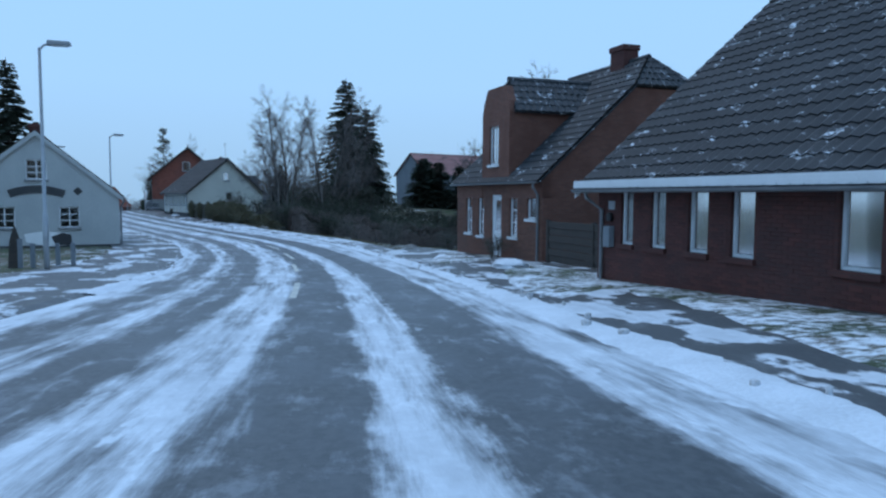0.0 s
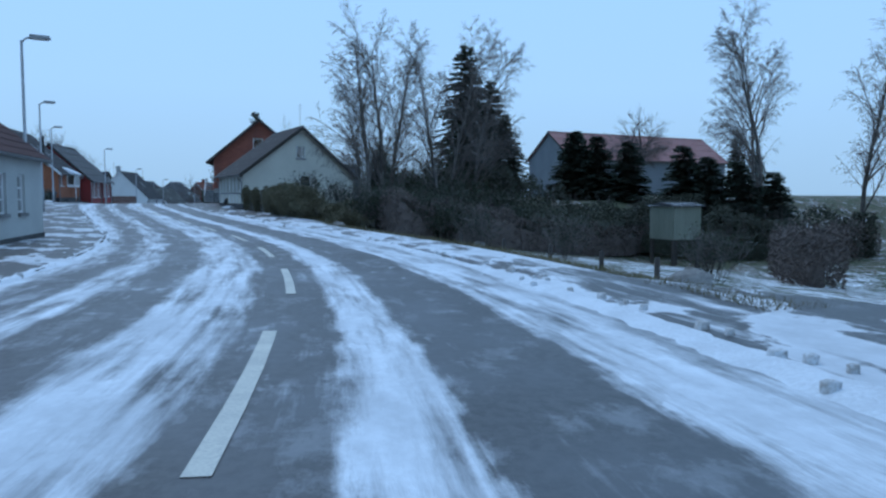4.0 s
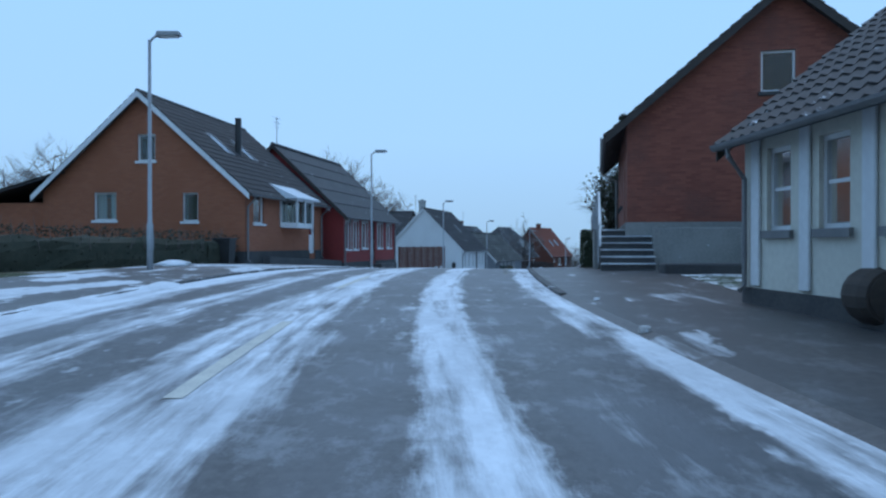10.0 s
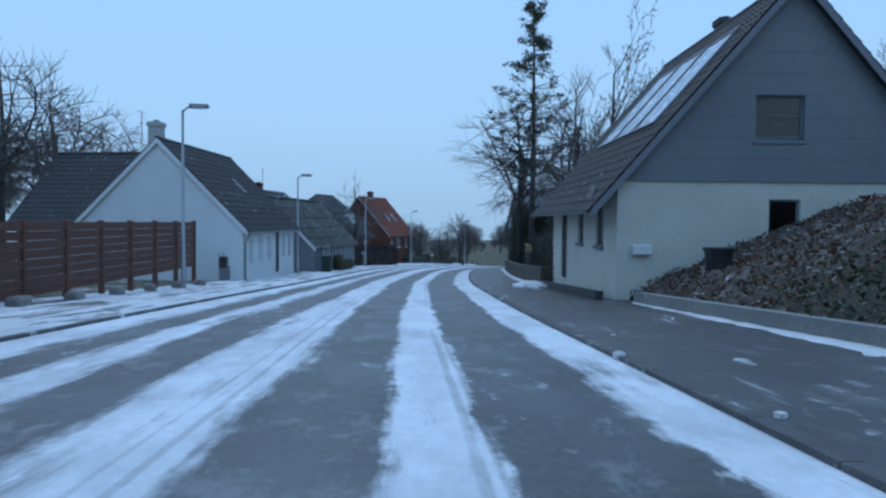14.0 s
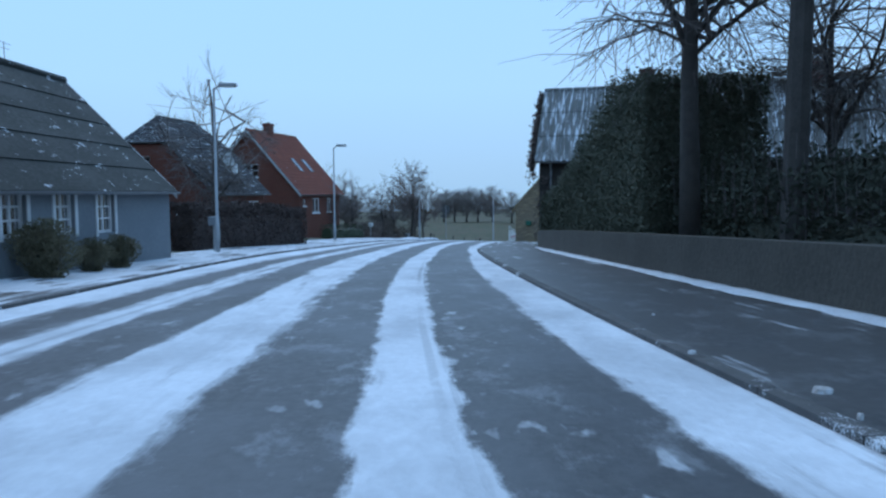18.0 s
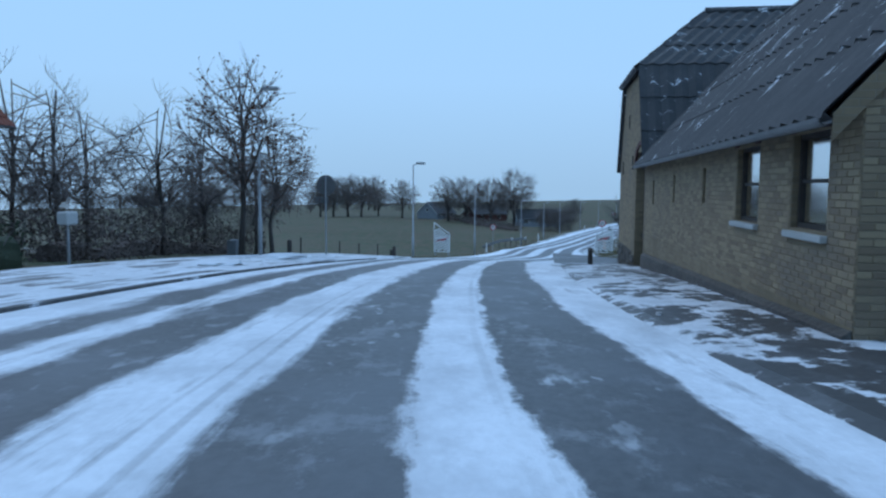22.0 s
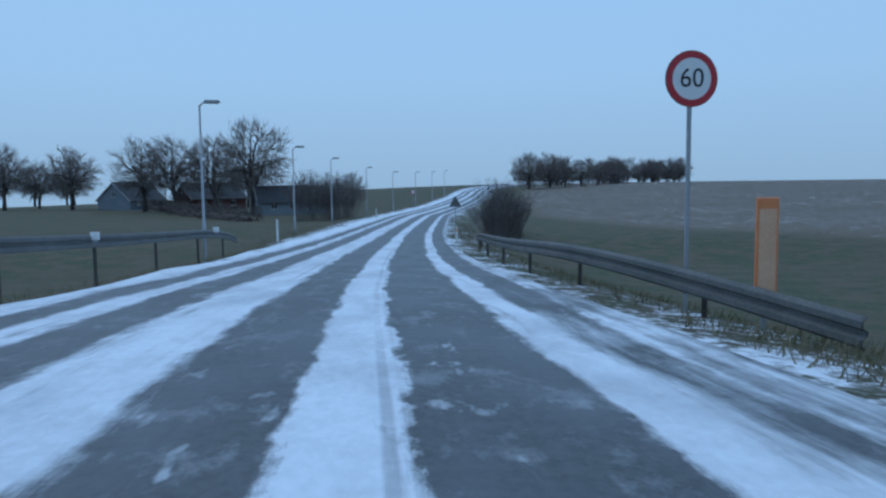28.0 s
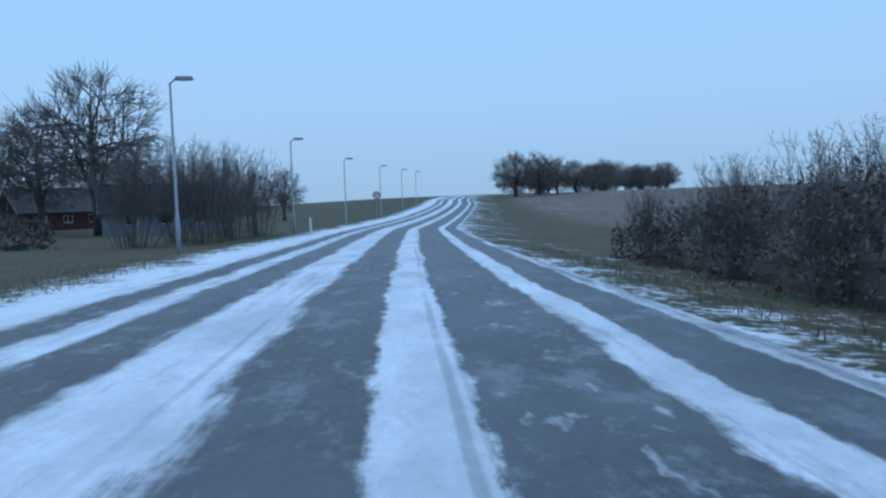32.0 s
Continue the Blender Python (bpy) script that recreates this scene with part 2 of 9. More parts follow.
    if pavement:
        grit = mix_node(n, l, map_node(n, l, patch, 0.35, 0.6), grit, (0.05, 0.046, 0.042))
    frost = mix_node(n, l, map_node(n, l, patch, 0.35, 0.7), grit, (0.1, 0.105, 0.112) if not pavement else (0.075, 0.076, 0.077))
    packed = mix_node(n, l, map_node(n, l, streak(0.9, 0.45, 1.0, 5, 0.65), 0.4, 0.68), SNOW, (0.56, 0.59, 0.62))
    l.new(mix_node(n, l, k, frost, packed), p.inputs["Base Color"])
    l.new(map_node(n, l, k, 0, 1, 0.5, 0.75), p.inputs["Roughness"])
    h = math_node(n, l, "ADD", math_node(n, l, "MULTIPLY", k, 1.0), math_node(n, l, "MULTIPLY", fine, 0.25))
    l.new(bump_node(n, l, h, 0.5, 0.03), p.inputs["Normal"])
    return m


def ground_material():
    m, n, l, p = nodes_of("grass_soil_and_snow")
    v = coord(n, l, "Object")
    row = coord(n, l, "Object", (0.25, 0.08, 1))
    a = n.new("ShaderNodeAttribute")
    a.attribute_name = "stubble"
    b = n.new("ShaderNodeAttribute")
    b.attribute_name = "snowy"
    fine, mid_n, broad = noise_node(n, l, v, 5, 6, 0.7), noise_node(n, l, v, 0.7, 6, 0.65), noise_node(n, l, v, 0.06, 4)
    grass = mix_node(n, l, map_node(n, l, fine, 0.35, 0.65), (0.028, 0.05, 0.02), (0.075, 0.085, 0.035))
    grass = mix_node(n, l, map_node(n, l, mid_n, 0.4, 0.62), grass, (0.11, 0.08, 0.048))
    grass = mix_node(n, l, map_node(n, l, broad, 0.42, 0.62), grass, mix_node(n, l, 0.5, grass, (0.1, 0.075, 0.045)))
    soil = mix_node(n, l, map_node(n, l, fine, 0.4, 0.6), (0.12, 0.085, 0.06), (0.17, 0.14, 0.1))
    col = mix_node(n, l, a.outputs["Fac"], grass, soil)
    drift = math_node(n, l, "ADD", math_node(n, l, "MULTIPLY", mid_n, 0.4), math_node(n, l, "ADD", math_node(n, l, "MULTIPLY", fine, 0.5), math_node(n, l, "MULTIPLY", broad, 0.1)))
    drift = math_node(n, l, "ADD", drift, math_node(n, l, "MULTIPLY", noise_node(n, l, row, 3, 3), 0.12))
    k = map_node(n, l, math_node(n, l, "ADD", drift, math_node(n, l, "MULTIPLY", b.outputs["Fac"], 0.3)), 0.68, 0.8)
    l.new(mix_node(n, l, k, col, SNOW), p.inputs["Base Color"])
    p.inputs["Roughness"].default_value = 0.95
    l.new(bump_node(n, l, fine, 0.8, 0.06), p.inputs["Normal"])
    return m


def glass_material():
    m, n, l, p = nodes_of("window_glass")
    n.remove(p)
    clear, gloss = n.new("ShaderNodeBsdfTransparent"), n.new("ShaderNodeBsdfGlossy")
    clear.inputs["Color"].default_value, gloss.inputs["Roughness"].default_value = (0.82, 0.88, 0.87, 1), 0.1
    fr = n.new("ShaderNodeFresnel")
    fr.inputs["IOR"].default_value = 1.5
    mx = n.new("ShaderNodeMixShader")
    l.new(fr.outputs[0], mx.inputs[0])
    l.new(clear.outputs[0], mx.inputs[1])
    l.new(gloss.outputs[0], mx.inputs[2])
    l.new(mx.outputs[0], n["Material Output"].inputs["Surface"])
    return m


MROAD, MPAVE, MGROUND, MGLASS = road_material("snowy_asphalt"), road_material("pavement_asphalt", True), ground_material(), glass_material()
MSNOW = surface("ploughed_snow", (0.74, 0.78, 0.82), (0.6, 0.63, 0.66), 5, 0.8, 0.6, 0.03)
MDIRTYSNOW = surface("dirty_snow", (0.66, 0.69, 0.72), (0.36, 0.33, 0.3), 5, 0.85, 0.7, 0.03)
MKERB = surface("granite_kerb", (0.075, 0.075, 0.075), (0.11, 0.108, 0.105), 12, 0.85, 0.4, 0.01, snow=0.34, snow_scale=1.2)
MLINE = surface("road_marking_paint", (0.62, 0.6, 0.52), (0.45, 0.44, 0.4), 9, 0.7, 0.2, 0.004, snow=0.2)
MBRICK_DARK = brickwork("dark_red_brick", (0.105, 0.034, 0.027), (0.07, 0.025, 0.021), (0.07, 0.04, 0.034))
MBRICK_BROWN = brickwork("red_brown_brick", (0.2, 0.078, 0.05), (0.13, 0.048, 0.033), (0.13, 0.095, 0.075), worn=0.35)
MBRICK_RED = brickwork("red_brick", (0.185, 0.058, 0.036), (0.125, 0.038, 0.025), (0.1, 0.06, 0.045))
MBRICK_ROSE = brickwork("rose_brick", (0.3, 0.1, 0.065), (0.22, 0.065, 0.045), (0.15, 0.09, 0.07))
MBRICK_ORANGE = brickwork("orange_brick", (0.36, 0.125, 0.062), (0.28, 0.088, 0.045), (0.26, 0.12, 0.075), worn=0.15)
MBRICK_YELLOW = brickwork("weathered_yellow_brick", (0.3, 0.225, 0.135), (0.19, 0.135, 0.085), (0.25, 0.205, 0.145), worn=0.35)
MPLASTER_WHITE = surface("white_limewash", (0.62, 0.6, 0.52), (0.54, 0.52, 0.45), 2, 0.9, 0.25, 0.01)
MPLASTER_CLEAN = surface("white_painted_plaster", (0.66, 0.68, 0.68), (0.6, 0.61, 0.61), 2, 0.85, 0.2, 0.01)
MPLASTER_PALE = surface("pale_grey_plaster", (0.44, 0.45, 0.43), (0.38, 0.39, 0.38), 2.5, 0.9, 0.3, 0.01)
MPLASTER_RED = surface("red_painted_plaster", (0.27, 0.033, 0.03), (0.2, 0.028, 0.026), 2, 0.8, 0.25, 0.01)
MPLASTER_GREY = surface("grey_blue_painted_plaster", (0.16, 0.18, 0.2), (0.2, 0.22, 0.235), 2, 0.85, 0.25, 0.01)
MCLAD = surface("grey_cladding", (0.15, 0.165, 0.185), (0.18, 0.195, 0.21), 1.5, 0.6, 0.15, 0.004)
MPLINTH = surface("dark_plinth", (0.045, 0.045, 0.048), (0.07, 0.068, 0.066), 4, 0.85, 0.3, 0.01)
MCONCRETE = surface("concrete", (0.2, 0.2, 0.19), (0.27, 0.265, 0.25), 3, 0.9, 0.35, 0.01, snow=0.1)
MTILE_BLACK = surface("black_roof_tile", (0.025, 0.027, 0.03), (0.045, 0.047, 0.05), 5, 0.7, 0.3, 0.01, snow=0.3, snow_scale=3.0, vary=0.25, stretch=(0.5, 1.4, 1.4))
MTILE_PLAIN = surface("dark_roof_tile", (0.03, 0.031, 0.034), (0.05, 0.05, 0.052), 5, 0.7, 0.3, 0.01, snow=0.17, stretch=(0.5, 1.4, 1.4), snow_scale=3.0, vary=0.25)
MTILE_SNOWY = surface("snow_dusted_roof_tile", (0.035, 0.037, 0.04), (0.06, 0.062, 0.066), 5, 0.75, 0.3, 0.01, snow=0.38, snow_scale=2.4, vary=0.25, stretch=(0.35, 3.6, 3.6))
MTILE_LINED = surface("black_tile_with_snow_in_the_laps", (0.03, 0.032, 0.036), (0.05, 0.052, 0.056), 5, 0.7, 0.3, 0.01, snow=0.36, snow_scale=2.6, vary=0.25, stretch=(1.6, 0.9, 3.0))
MTILE_MAROON = surface("dark_maroon_tile", (0.085, 0.034, 0.032), (0.055, 0.026, 0.026), 5, 0.75, 0.3, 0.01, snow=0.06, vary=0.3)
MFOOTING = surface("grey_brown_boulder_footing", (0.075, 0.066, 0.058), (0.125, 0.11, 0.095), 1.6, 0.9, 1.0, 0.06)
MTILE_RED = surface("red_clay_tile", (0.24, 0.065, 0.035), (0.17, 0.045, 0.028), 5, 0.75, 0.3, 0.01, snow=0.1, vary=0.3)
MCORRUGATED = surface("mossy_corrugated_sheet", (0.16, 0.165, 0.16), (0.1, 0.105, 0.1), 3, 0.85, 0.3, 0.01, snow=0.46, snow_scale=1.3, vary=0.2, stretch=(9.0, 0.6, 0.6))
MCORRUGATED_DARK = surface("dark_corrugated_sheet", (0.05, 0.052, 0.055), (0.08, 0.08, 0.08), 3, 0.8, 0.3, 0.01, snow=0.28, snow_scale=1.6, vary=0.2, stretch=(5.0, 0.8, 0.8))
MBLOCKED = surface("pale_rough_stone", (0.38, 0.3, 0.2), (0.25, 0.19, 0.125), 3, 0.95, 0.7, 0.02, vary=0.4)
MTHATCH = surface("old_thatch", (0.03, 0.026, 0.02), (0.06, 0.05, 0.036), 10, 0.95, 0.9, 0.05)
MWHITE = surface("white_paint", (0.72, 0.73, 0.73), (0.64, 0.65, 0.65), 5, 0.5, 0.1, 0.003)
MDARKWOOD = surface("dark_stained_wood", (0.035, 0.028, 0.024), (0.055, 0.042, 0.034), 6, 0.75, 0.4, 0.006, stretch=(1, 1, 6))
MBROWNWOOD = surface("brown_fence_wood", (0.14, 0.055, 0.035), (0.1, 0.04, 0.028), 6, 0.75, 0.4, 0.006)
MGREENWOOD = surface("mossy_fence_wood", (0.105, 0.095, 0.075), (0.15, 0.135, 0.11), 6, 0.85, 0.4, 0.006)
MDOOR_DARK = surface("dark_plank_door", (0.045, 0.03, 0.028), (0.07, 0.048, 0.042), 5, 0.75, 0.4, 0.008)
MSTEEL = surface("galvanised_steel", (0.28, 0.3, 0.31), (0.36, 0.37, 0.38), 9, 0.5, 0.1, 0.002, metal=0.5)
MLAMPHEAD = surface("grey_lamp_housing", (0.2, 0.2, 0.2), (0.26, 0.26, 0.26), 9, 0.5, 0.1, 0.002)
MBLACK = surface("black_plastic", (0.015, 0.015, 0.017), (0.03, 0.03, 0.03), 9, 0.5, 0.1, 0.002)
MZINC = surface("zinc_gutter", (0.16, 0.165, 0.17), (0.22, 0.22, 0.22), 9, 0.5, 0.1, 0.002, metal=0.4)
MSIGNRED = surface("sign_red", (0.5, 0.02, 0.03), (0.42, 0.02, 0.03), 9, 0.4, 0.05, 0.001)
MSIGNWHITE = surface("sign_white", (0.74, 0.74, 0.72), (0.66, 0.66, 0.64), 9, 0.4, 0.05, 0.001)
MSIGNBACK = surface("sign_back", (0.09, 0.095, 0.095), (0.12, 0.12, 0.12), 9, 0.5, 0.05, 0.001)
MORANGE = surface("orange_reflector", (0.75, 0.2, 0.06), (0.7, 0.26, 0.12), 9, 0.4, 0.05, 0.001)
MTRUCK = surface("green_lorry_paint", (0.012, 0.13, 0.05), (0.014, 0.1, 0.042), 3, 0.35, 0.05, 0.001)
MCREAM = surface("cream_stripe_paint", (0.55, 0.55, 0.4), (0.5, 0.5, 0.36), 3, 0.4, 0.05, 0.001)
MBARK = surface("wet_bark", (0.05, 0.041, 0.036), (0.085, 0.072, 0.063), 9, 0.9, 0.6, 0.02)
MBIRCH = surface("birch_bark", (0.17, 0.15, 0.135), (0.06, 0.05, 0.045), 7, 0.85, 0.5, 0.01)
MTWIG = surface("winter_twigs", (0.115, 0.095, 0.09), (0.165, 0.14, 0.128), 9, 0.9, 0.2, 0.01)
MNEEDLE = surface("conifer_needles", (0.022, 0.036, 0.024), (0.045, 0.058, 0.036), 9, 0.85, 0.3, 0.01)
MLEAF = surface("evergreen_leaves", (0.02, 0.032, 0.014), (0.04, 0.05, 0.022), 9, 0.75, 0.3, 0.01)
MHEDGE_BROWN = surface("bare_hedge_twigs", (0.085, 0.063, 0.055), (0.13, 0.1, 0.086), 9, 0.9, 0.3, 0.01)
MDEADLEAF = surface("withered_leaves", (0.12, 0.045, 0.022), (0.08, 0.035, 0.02), 9, 0.85, 0.3, 0.01)
MDRYGRASS = surface("dry_grass", (0.2, 0.155, 0.085), (0.1, 0.095, 0.045), 9, 0.9, 0.2, 0.01)
MSTONE = surface("field_stone", (0.16, 0.15, 0.14), (0.26, 0.25, 0.235), 3, 0.85, 0.6, 0.03, snow=0.3)
MCURTAIN = surface("net_curtain", (0.55, 0.56, 0.55), (0.45, 0.46, 0.46), 3, 0.9, 0.3, 0.02, stretch=(8, 8, 0.3))
MSOLAR = surface("roof_panel_glass", (0.32, 0.36, 0.4), (0.42, 0.46, 0.5), 2, 0.25, 0.05, 0.002, snow=0.5)
MGREENBOX = surface("green_box_paint", (0.014, 0.15, 0.09), (0.016, 0.11, 0.07), 5, 0.5, 0.05, 0.002)
MROSEWOOD = surface("rosy_roof_sheet", (0.33, 0.15, 0.13), (0.26, 0.11, 0.1), 2, 0.7, 0.15, 0.01, snow=0.15)

MRAIL = surface("dull_weathered_rail", (0.085, 0.09, 0.088), (0.14, 0.138, 0.128), 4, 0.75, 0.2, 0.004)
MSHEET_GREY = surface("old_grey_roof_sheet", (0.026, 0.03, 0.026), (0.075, 0.078, 0.072), 2.2, 0.85, 0.5, 0.015, snow=0.26, snow_scale=3.2, vary=0.5, stretch=(0.6, 1.2, 1.2))

# ---- the line that the car drives, as metres along (s) and metres to its right (u) ----
CAM_HEIGHT = 1.05
line = [(0.13 * k, -k, 1.3 - CAM_HEIGHT + 0.05 * k) for k in (60, 40, 20)]
line += [(x, y, z - CAM_HEIGHT) for _, x, y, z, *_ in PATH]
line += [(-44.7, 284.0, -11.3), (-39.2, 304.0, -11.55), (-33.8, 318.5, -11.6), (-27.5, 335.0, -11.5), (-20.5, 353.0, -11.1), (-13.0, 373.0, -10.6),
         (-5.0, 397.0, -9.9), (6.0, 425.0, -9.2), (24.0, 462.0, -8.6), (60.0, 520.0, -8.2), (110.0, 590.0, -8.0)]
raw = np.array(line)
step = np.hypot(*np.diff(raw[:, :2], axis=0).T)
arc = np.concatenate([[0], np.cumsum(step)])
arc -= arc[3]
RS = np.arange(arc[0], arc[-1], 1.0)
grid = np.stack([np.interp(RS, arc, raw[:, k]) for k in range(3)], 1)
kernel = np.hanning(15)[1:-1]
kernel /= kernel.sum()
pad = len(kernel) // 2
REF = np.stack([np.convolve(np.concatenate([2 * grid[0, k] - grid[pad:0:-1, k], grid[:, k], 2 * grid[-1, k] - grid[-2:-pad - 2:-1, k]]), kernel, "valid") for k in range(3)], 1)
TAN = np.gradient(REF[:, :2], axis=0)
TAN /= np.linalg.norm(TAN, axis=1)[:, None]


def spot(s, u=0.0, dz=0.0):
    """The place s metres along the road and u metres to the right of the driven line, dz over the road."""
    x, y, z = (np.interp(s, RS, REF[:, k]) for k in range(3))
    tx, ty = np.interp(s, RS, TAN[:, 0]), np.interp(s, RS, TAN[:, 1])
    return Vector((x + ty * u, y - tx * u, z + dz))


def heading(s):
    return math.degrees(math.atan2(np.interp(s, RS, TAN[:, 1]), np.interp(s, RS, TAN[:, 0])))


def road_frame(x, y):
    """Arc length and sideways distance of plan points (arrays)."""
    s, u = np.empty(len(x)), np.empty(len(x))
    for a in range(0, len(x), 4000):
        b = slice(a, a + 4000)
        d = (x[b, None] - REF[None, :, 0]) ** 2 + (y[b, None] - REF[None, :, 1]) ** 2
        k = d.argmin(1)
        dx, dy = x[b] - REF[k, 0], y[b] - REF[k, 1]
        s[b] = RS[k] + dx * TAN[k, 0] + dy * TAN[k, 1]
        u[b] = dx * TAN[k, 1] - dy * TAN[k, 0]
    return s, u


def smooth(a, b, x):
    t = np.clip((x - a) / (b - a), 0, 1)
    return t * t * (3 - 2 * t)


def ground_rise(s, u):
    """Height of the land over the road beside it."""
    town = 1 - smooth(198, 214, s)
    right, left = np.maximum(u, 0), np.maximum(-u, 0)
    z = -0.12 + 0 * s
    z = z + town * (0.22 * smooth(2.2, 4.5, right) + 0.2 * smooth(4.2, 7, left) + 0.02 * np.clip(right - 8, 0, 40) + 0.012 * np.clip(left - 12, 0, 60))
    z = z - smooth(27, 33, s) * (0.76 * np.clip((right - 4.0) / 3.7, 0, 1) * (1 - smooth(51, 59, s) * (1 - smooth(8, 12, right))) * (1 - smooth(60, 72, s)) + 0.135 * np.clip(right - 8, 0, 20) * (1 - smooth(58, 72, s)))
    rural = 1 - town
    z = z + rural * smooth(207, 211, s) * (1 - smooth(232, 243, s)) * 0.85 * smooth(3.0, 5.2, right) * (1 - smooth(9, 20, right))
    brook = smooth(228, 244, s) * (1 - smooth(268, 285, s))
    z = z + rural * (0.05 - 0.35 * smooth(3, 6, right) * (1 - smooth(10, 30, right)) - 0.55 * smooth(6.5, 11, left) * (1 - 0.85 * smooth(284, 300, s)))
    z = z - brook * (0.9 * smooth(4.4, 8.5, right) * (1 - smooth(16, 40, right)) + 0.9 * smooth(5.4, 9, left) * (1 - smooth(14, 40, left)))
    mouth = smooth(2.2, 3.4, right) * (1 - smooth(3.4, 6.0, np.abs(s - 199.7))) * (1 - smooth(30, 45, right))
    z = z * (1 - mouth) + mouth * (-0.2 - 0.014 * right)
    base = np.interp(s, RS, REF[:, 2])
    wr, wl_ = rural * smooth(25, 170, right), rural * smooth(18, 110, left)
    z = z * (1 - wr - wl_) + wr * (-7.9 - 0.012 * np.maximum(right - 190, 0) - base) + wl_ * (-11.6 - 0.03 * np.maximum(left - 70, 0) - base)
    return z


def ground_z(x, y):
    s, u = road_frame(np.array([float(x)]), np.array([float(y)]))
    return float(np.interp(s, RS, REF[:, 2])[0] + ground_rise(s, u)[0])


# ---- mesh helpers ----
class Shape:
    """Vertices and faces that become one mesh."""

    def __init__(self):
        self.v, self.f = [], []

    def add(self, verts, faces):
        k = len(self.v)
        self.v += [tuple(p) for p in verts]
        self.f += [tuple(i + k for i in q) for q in faces]
        return self

    def quad(self, *p):
        return self.add(p, [tuple(range(len(p)))])

    def box(self, a, b, c=0.0):
        """A box from corner a to corner b, with edges cut by c."""
        (x0, y0, z0), (x1, y1, z1) = a, b
        if not c:
            return self.add([(x, y, z) for z in (z0, z1) for x, y in ((x0, y0), (x1, y0), (x1, y1), (x0, y1))],
                            [(3, 2, 1, 0), (4, 5, 6, 7), (0, 1, 5, 4), (1, 2, 6, 5), (2, 3, 7, 6), (3, 0, 4, 7)])
        v, f = [], []
        for z, d in ((z0, c), (z0 + c, 0), (z1 - c, 0), (z1, c)):
            for x, y in ((x0 + c, y0 + d), (x1 - c, y0 + d), (x1 - d, y0 + c), (x1 - d, y1 - c), (x1 - c, y1 - d), (x0 + c, y1 - d), (x0 + d, y1 - c), (x0 + d, y0 + c)):
                v.append((x, y, z))
        for r in range(3):
            f += [(r * 8 + k, r * 8 + (k + 1) % 8, r * 8 + 8 + (k + 1) % 8, r * 8 + 8 + k) for k in range(8)]
        f += [tuple(range(7, -1, -1)), tuple(range(24, 32))]
        return self.add(v, f)

    def tube(self, points, radii, sides=8, caps=True):
        """A tapered tube along points."""
        pts = [Vector(p) for p in points]
        if isinstance(radii, (int, float)):
            radii = [radii] * len(pts)
        v, f = [], []
        for k, p in enumerate(pts):
            d = (pts[min(k + 1, len(pts) - 1)] - pts[max(k - 1, 0)]).normalized()
            a = d.cross(Vector((0, 0, 1)) if abs(d.z) < 0.9 else Vector((1, 0, 0))).normalized()
            b = d.cross(a)
            for j in range(sides):
                w = 2 * math.pi * j / sides
                v.append(p + (a * math.cos(w) + b * math.sin(w)) * radii[k])
        for k in range(len(pts) - 1):
            f += [(k * sides + j, k * sides + (j + 1) % sides, (k + 1) * sides + (j + 1) % sides, (k + 1) * sides + j) for j in range(sides)]
        if caps:
            f += [tuple(range(sides - 1, -1, -1)), tuple(range(len(v) - sides, len(v)))]
        return self.add(v, f)

    def mesh(self, name, material, flat=True):
        me = bpy.data.meshes.new(name)
        me.from_pydata(self.v, [], self.f)
        me.materials.append(material)
        if not flat:
            me.polygons.foreach_set("use_smooth", [True] * len(me.polygons))
        me.update()
        return me


def part(name, shape, material, parent, label="", flat=True):
    """One mesh under a thing or under a part."""
    ob = new(name, shape.mesh(name, material, flat))
    ob.parent = parent
    return tagged(ob, label) if label else ob


def thing(name, m, label, category, group="", kind=""):
    ob = new(name)
    ob.empty_display_size = 0.2
    ob.matrix_world = m
    return tagged(ob, label, category, group, kind)


def single(name, shape, material, m, label, category, group="", kind="", flat=True):
    ob = new(name, shape.mesh(name, material, flat))
    ob.matrix_world = m
    return tagged(ob, label, category, group, kind)


def placed(s, u, dz=0.0, turn=0.0, on_ground=True):
    """A pose beside the road whose x axis runs along the road, turned by turn degrees."""
    p = spot(s, u)
    z = ground_z(p.x, p.y) if on_ground else p.z
    return pose(p.x, p.y, z + dz, 0, 0, heading(s) + turn)


# ---- ground, road and pavements ----
def axis_steps(lo, hi, fine, far):
    a = list(np.arange(lo, hi + fine, fine))
    d, left, right = fine, [lo], [a[-1]]
    while right[-1] < far:
        d *= 1.35
        left.append(left[-1] - d)
        right.append(right[-1] + d)
    return np.array(left[:0:-1] + a + right[1:])


gx, gy = axis_steps(-150, 110, 2.0, 2600), axis_steps(-50, 470, 2.0, 2600)
GX, GY = np.meshgrid(gx, gy)
gs, gu = road_frame(GX.ravel(), GY.ravel())
gz = np.interp(gs, RS, REF[:, 2]) + ground_rise(gs, gu)
nxg, nyg = len(gx), len(gy)
ground_mesh = bpy.data.meshes.new("ground")
ids = np.arange(nxg * nyg).reshape(nyg, nxg)
ground_mesh.from_pydata(np.stack([GX.ravel(), GY.ravel(), gz], 1).tolist(), [], np.stack([ids[:-1, :-1], ids[:-1, 1:], ids[1:, 1:], ids[1:, :-1]], -1).reshape(-1, 4).tolist())
ground_mesh.materials.append(MGROUND)
ground_mesh.polygons.foreach_set("use_smooth", [True] * len(ground_mesh.polygons))
rural_part = smooth(200, 215, gs)
field_edge = np.interp(gs, [200, 262, 290, 330, 380], [46, 34, 17, 10, 8])
stubble = rural_part * smooth(0, 4, gu - field_edge)
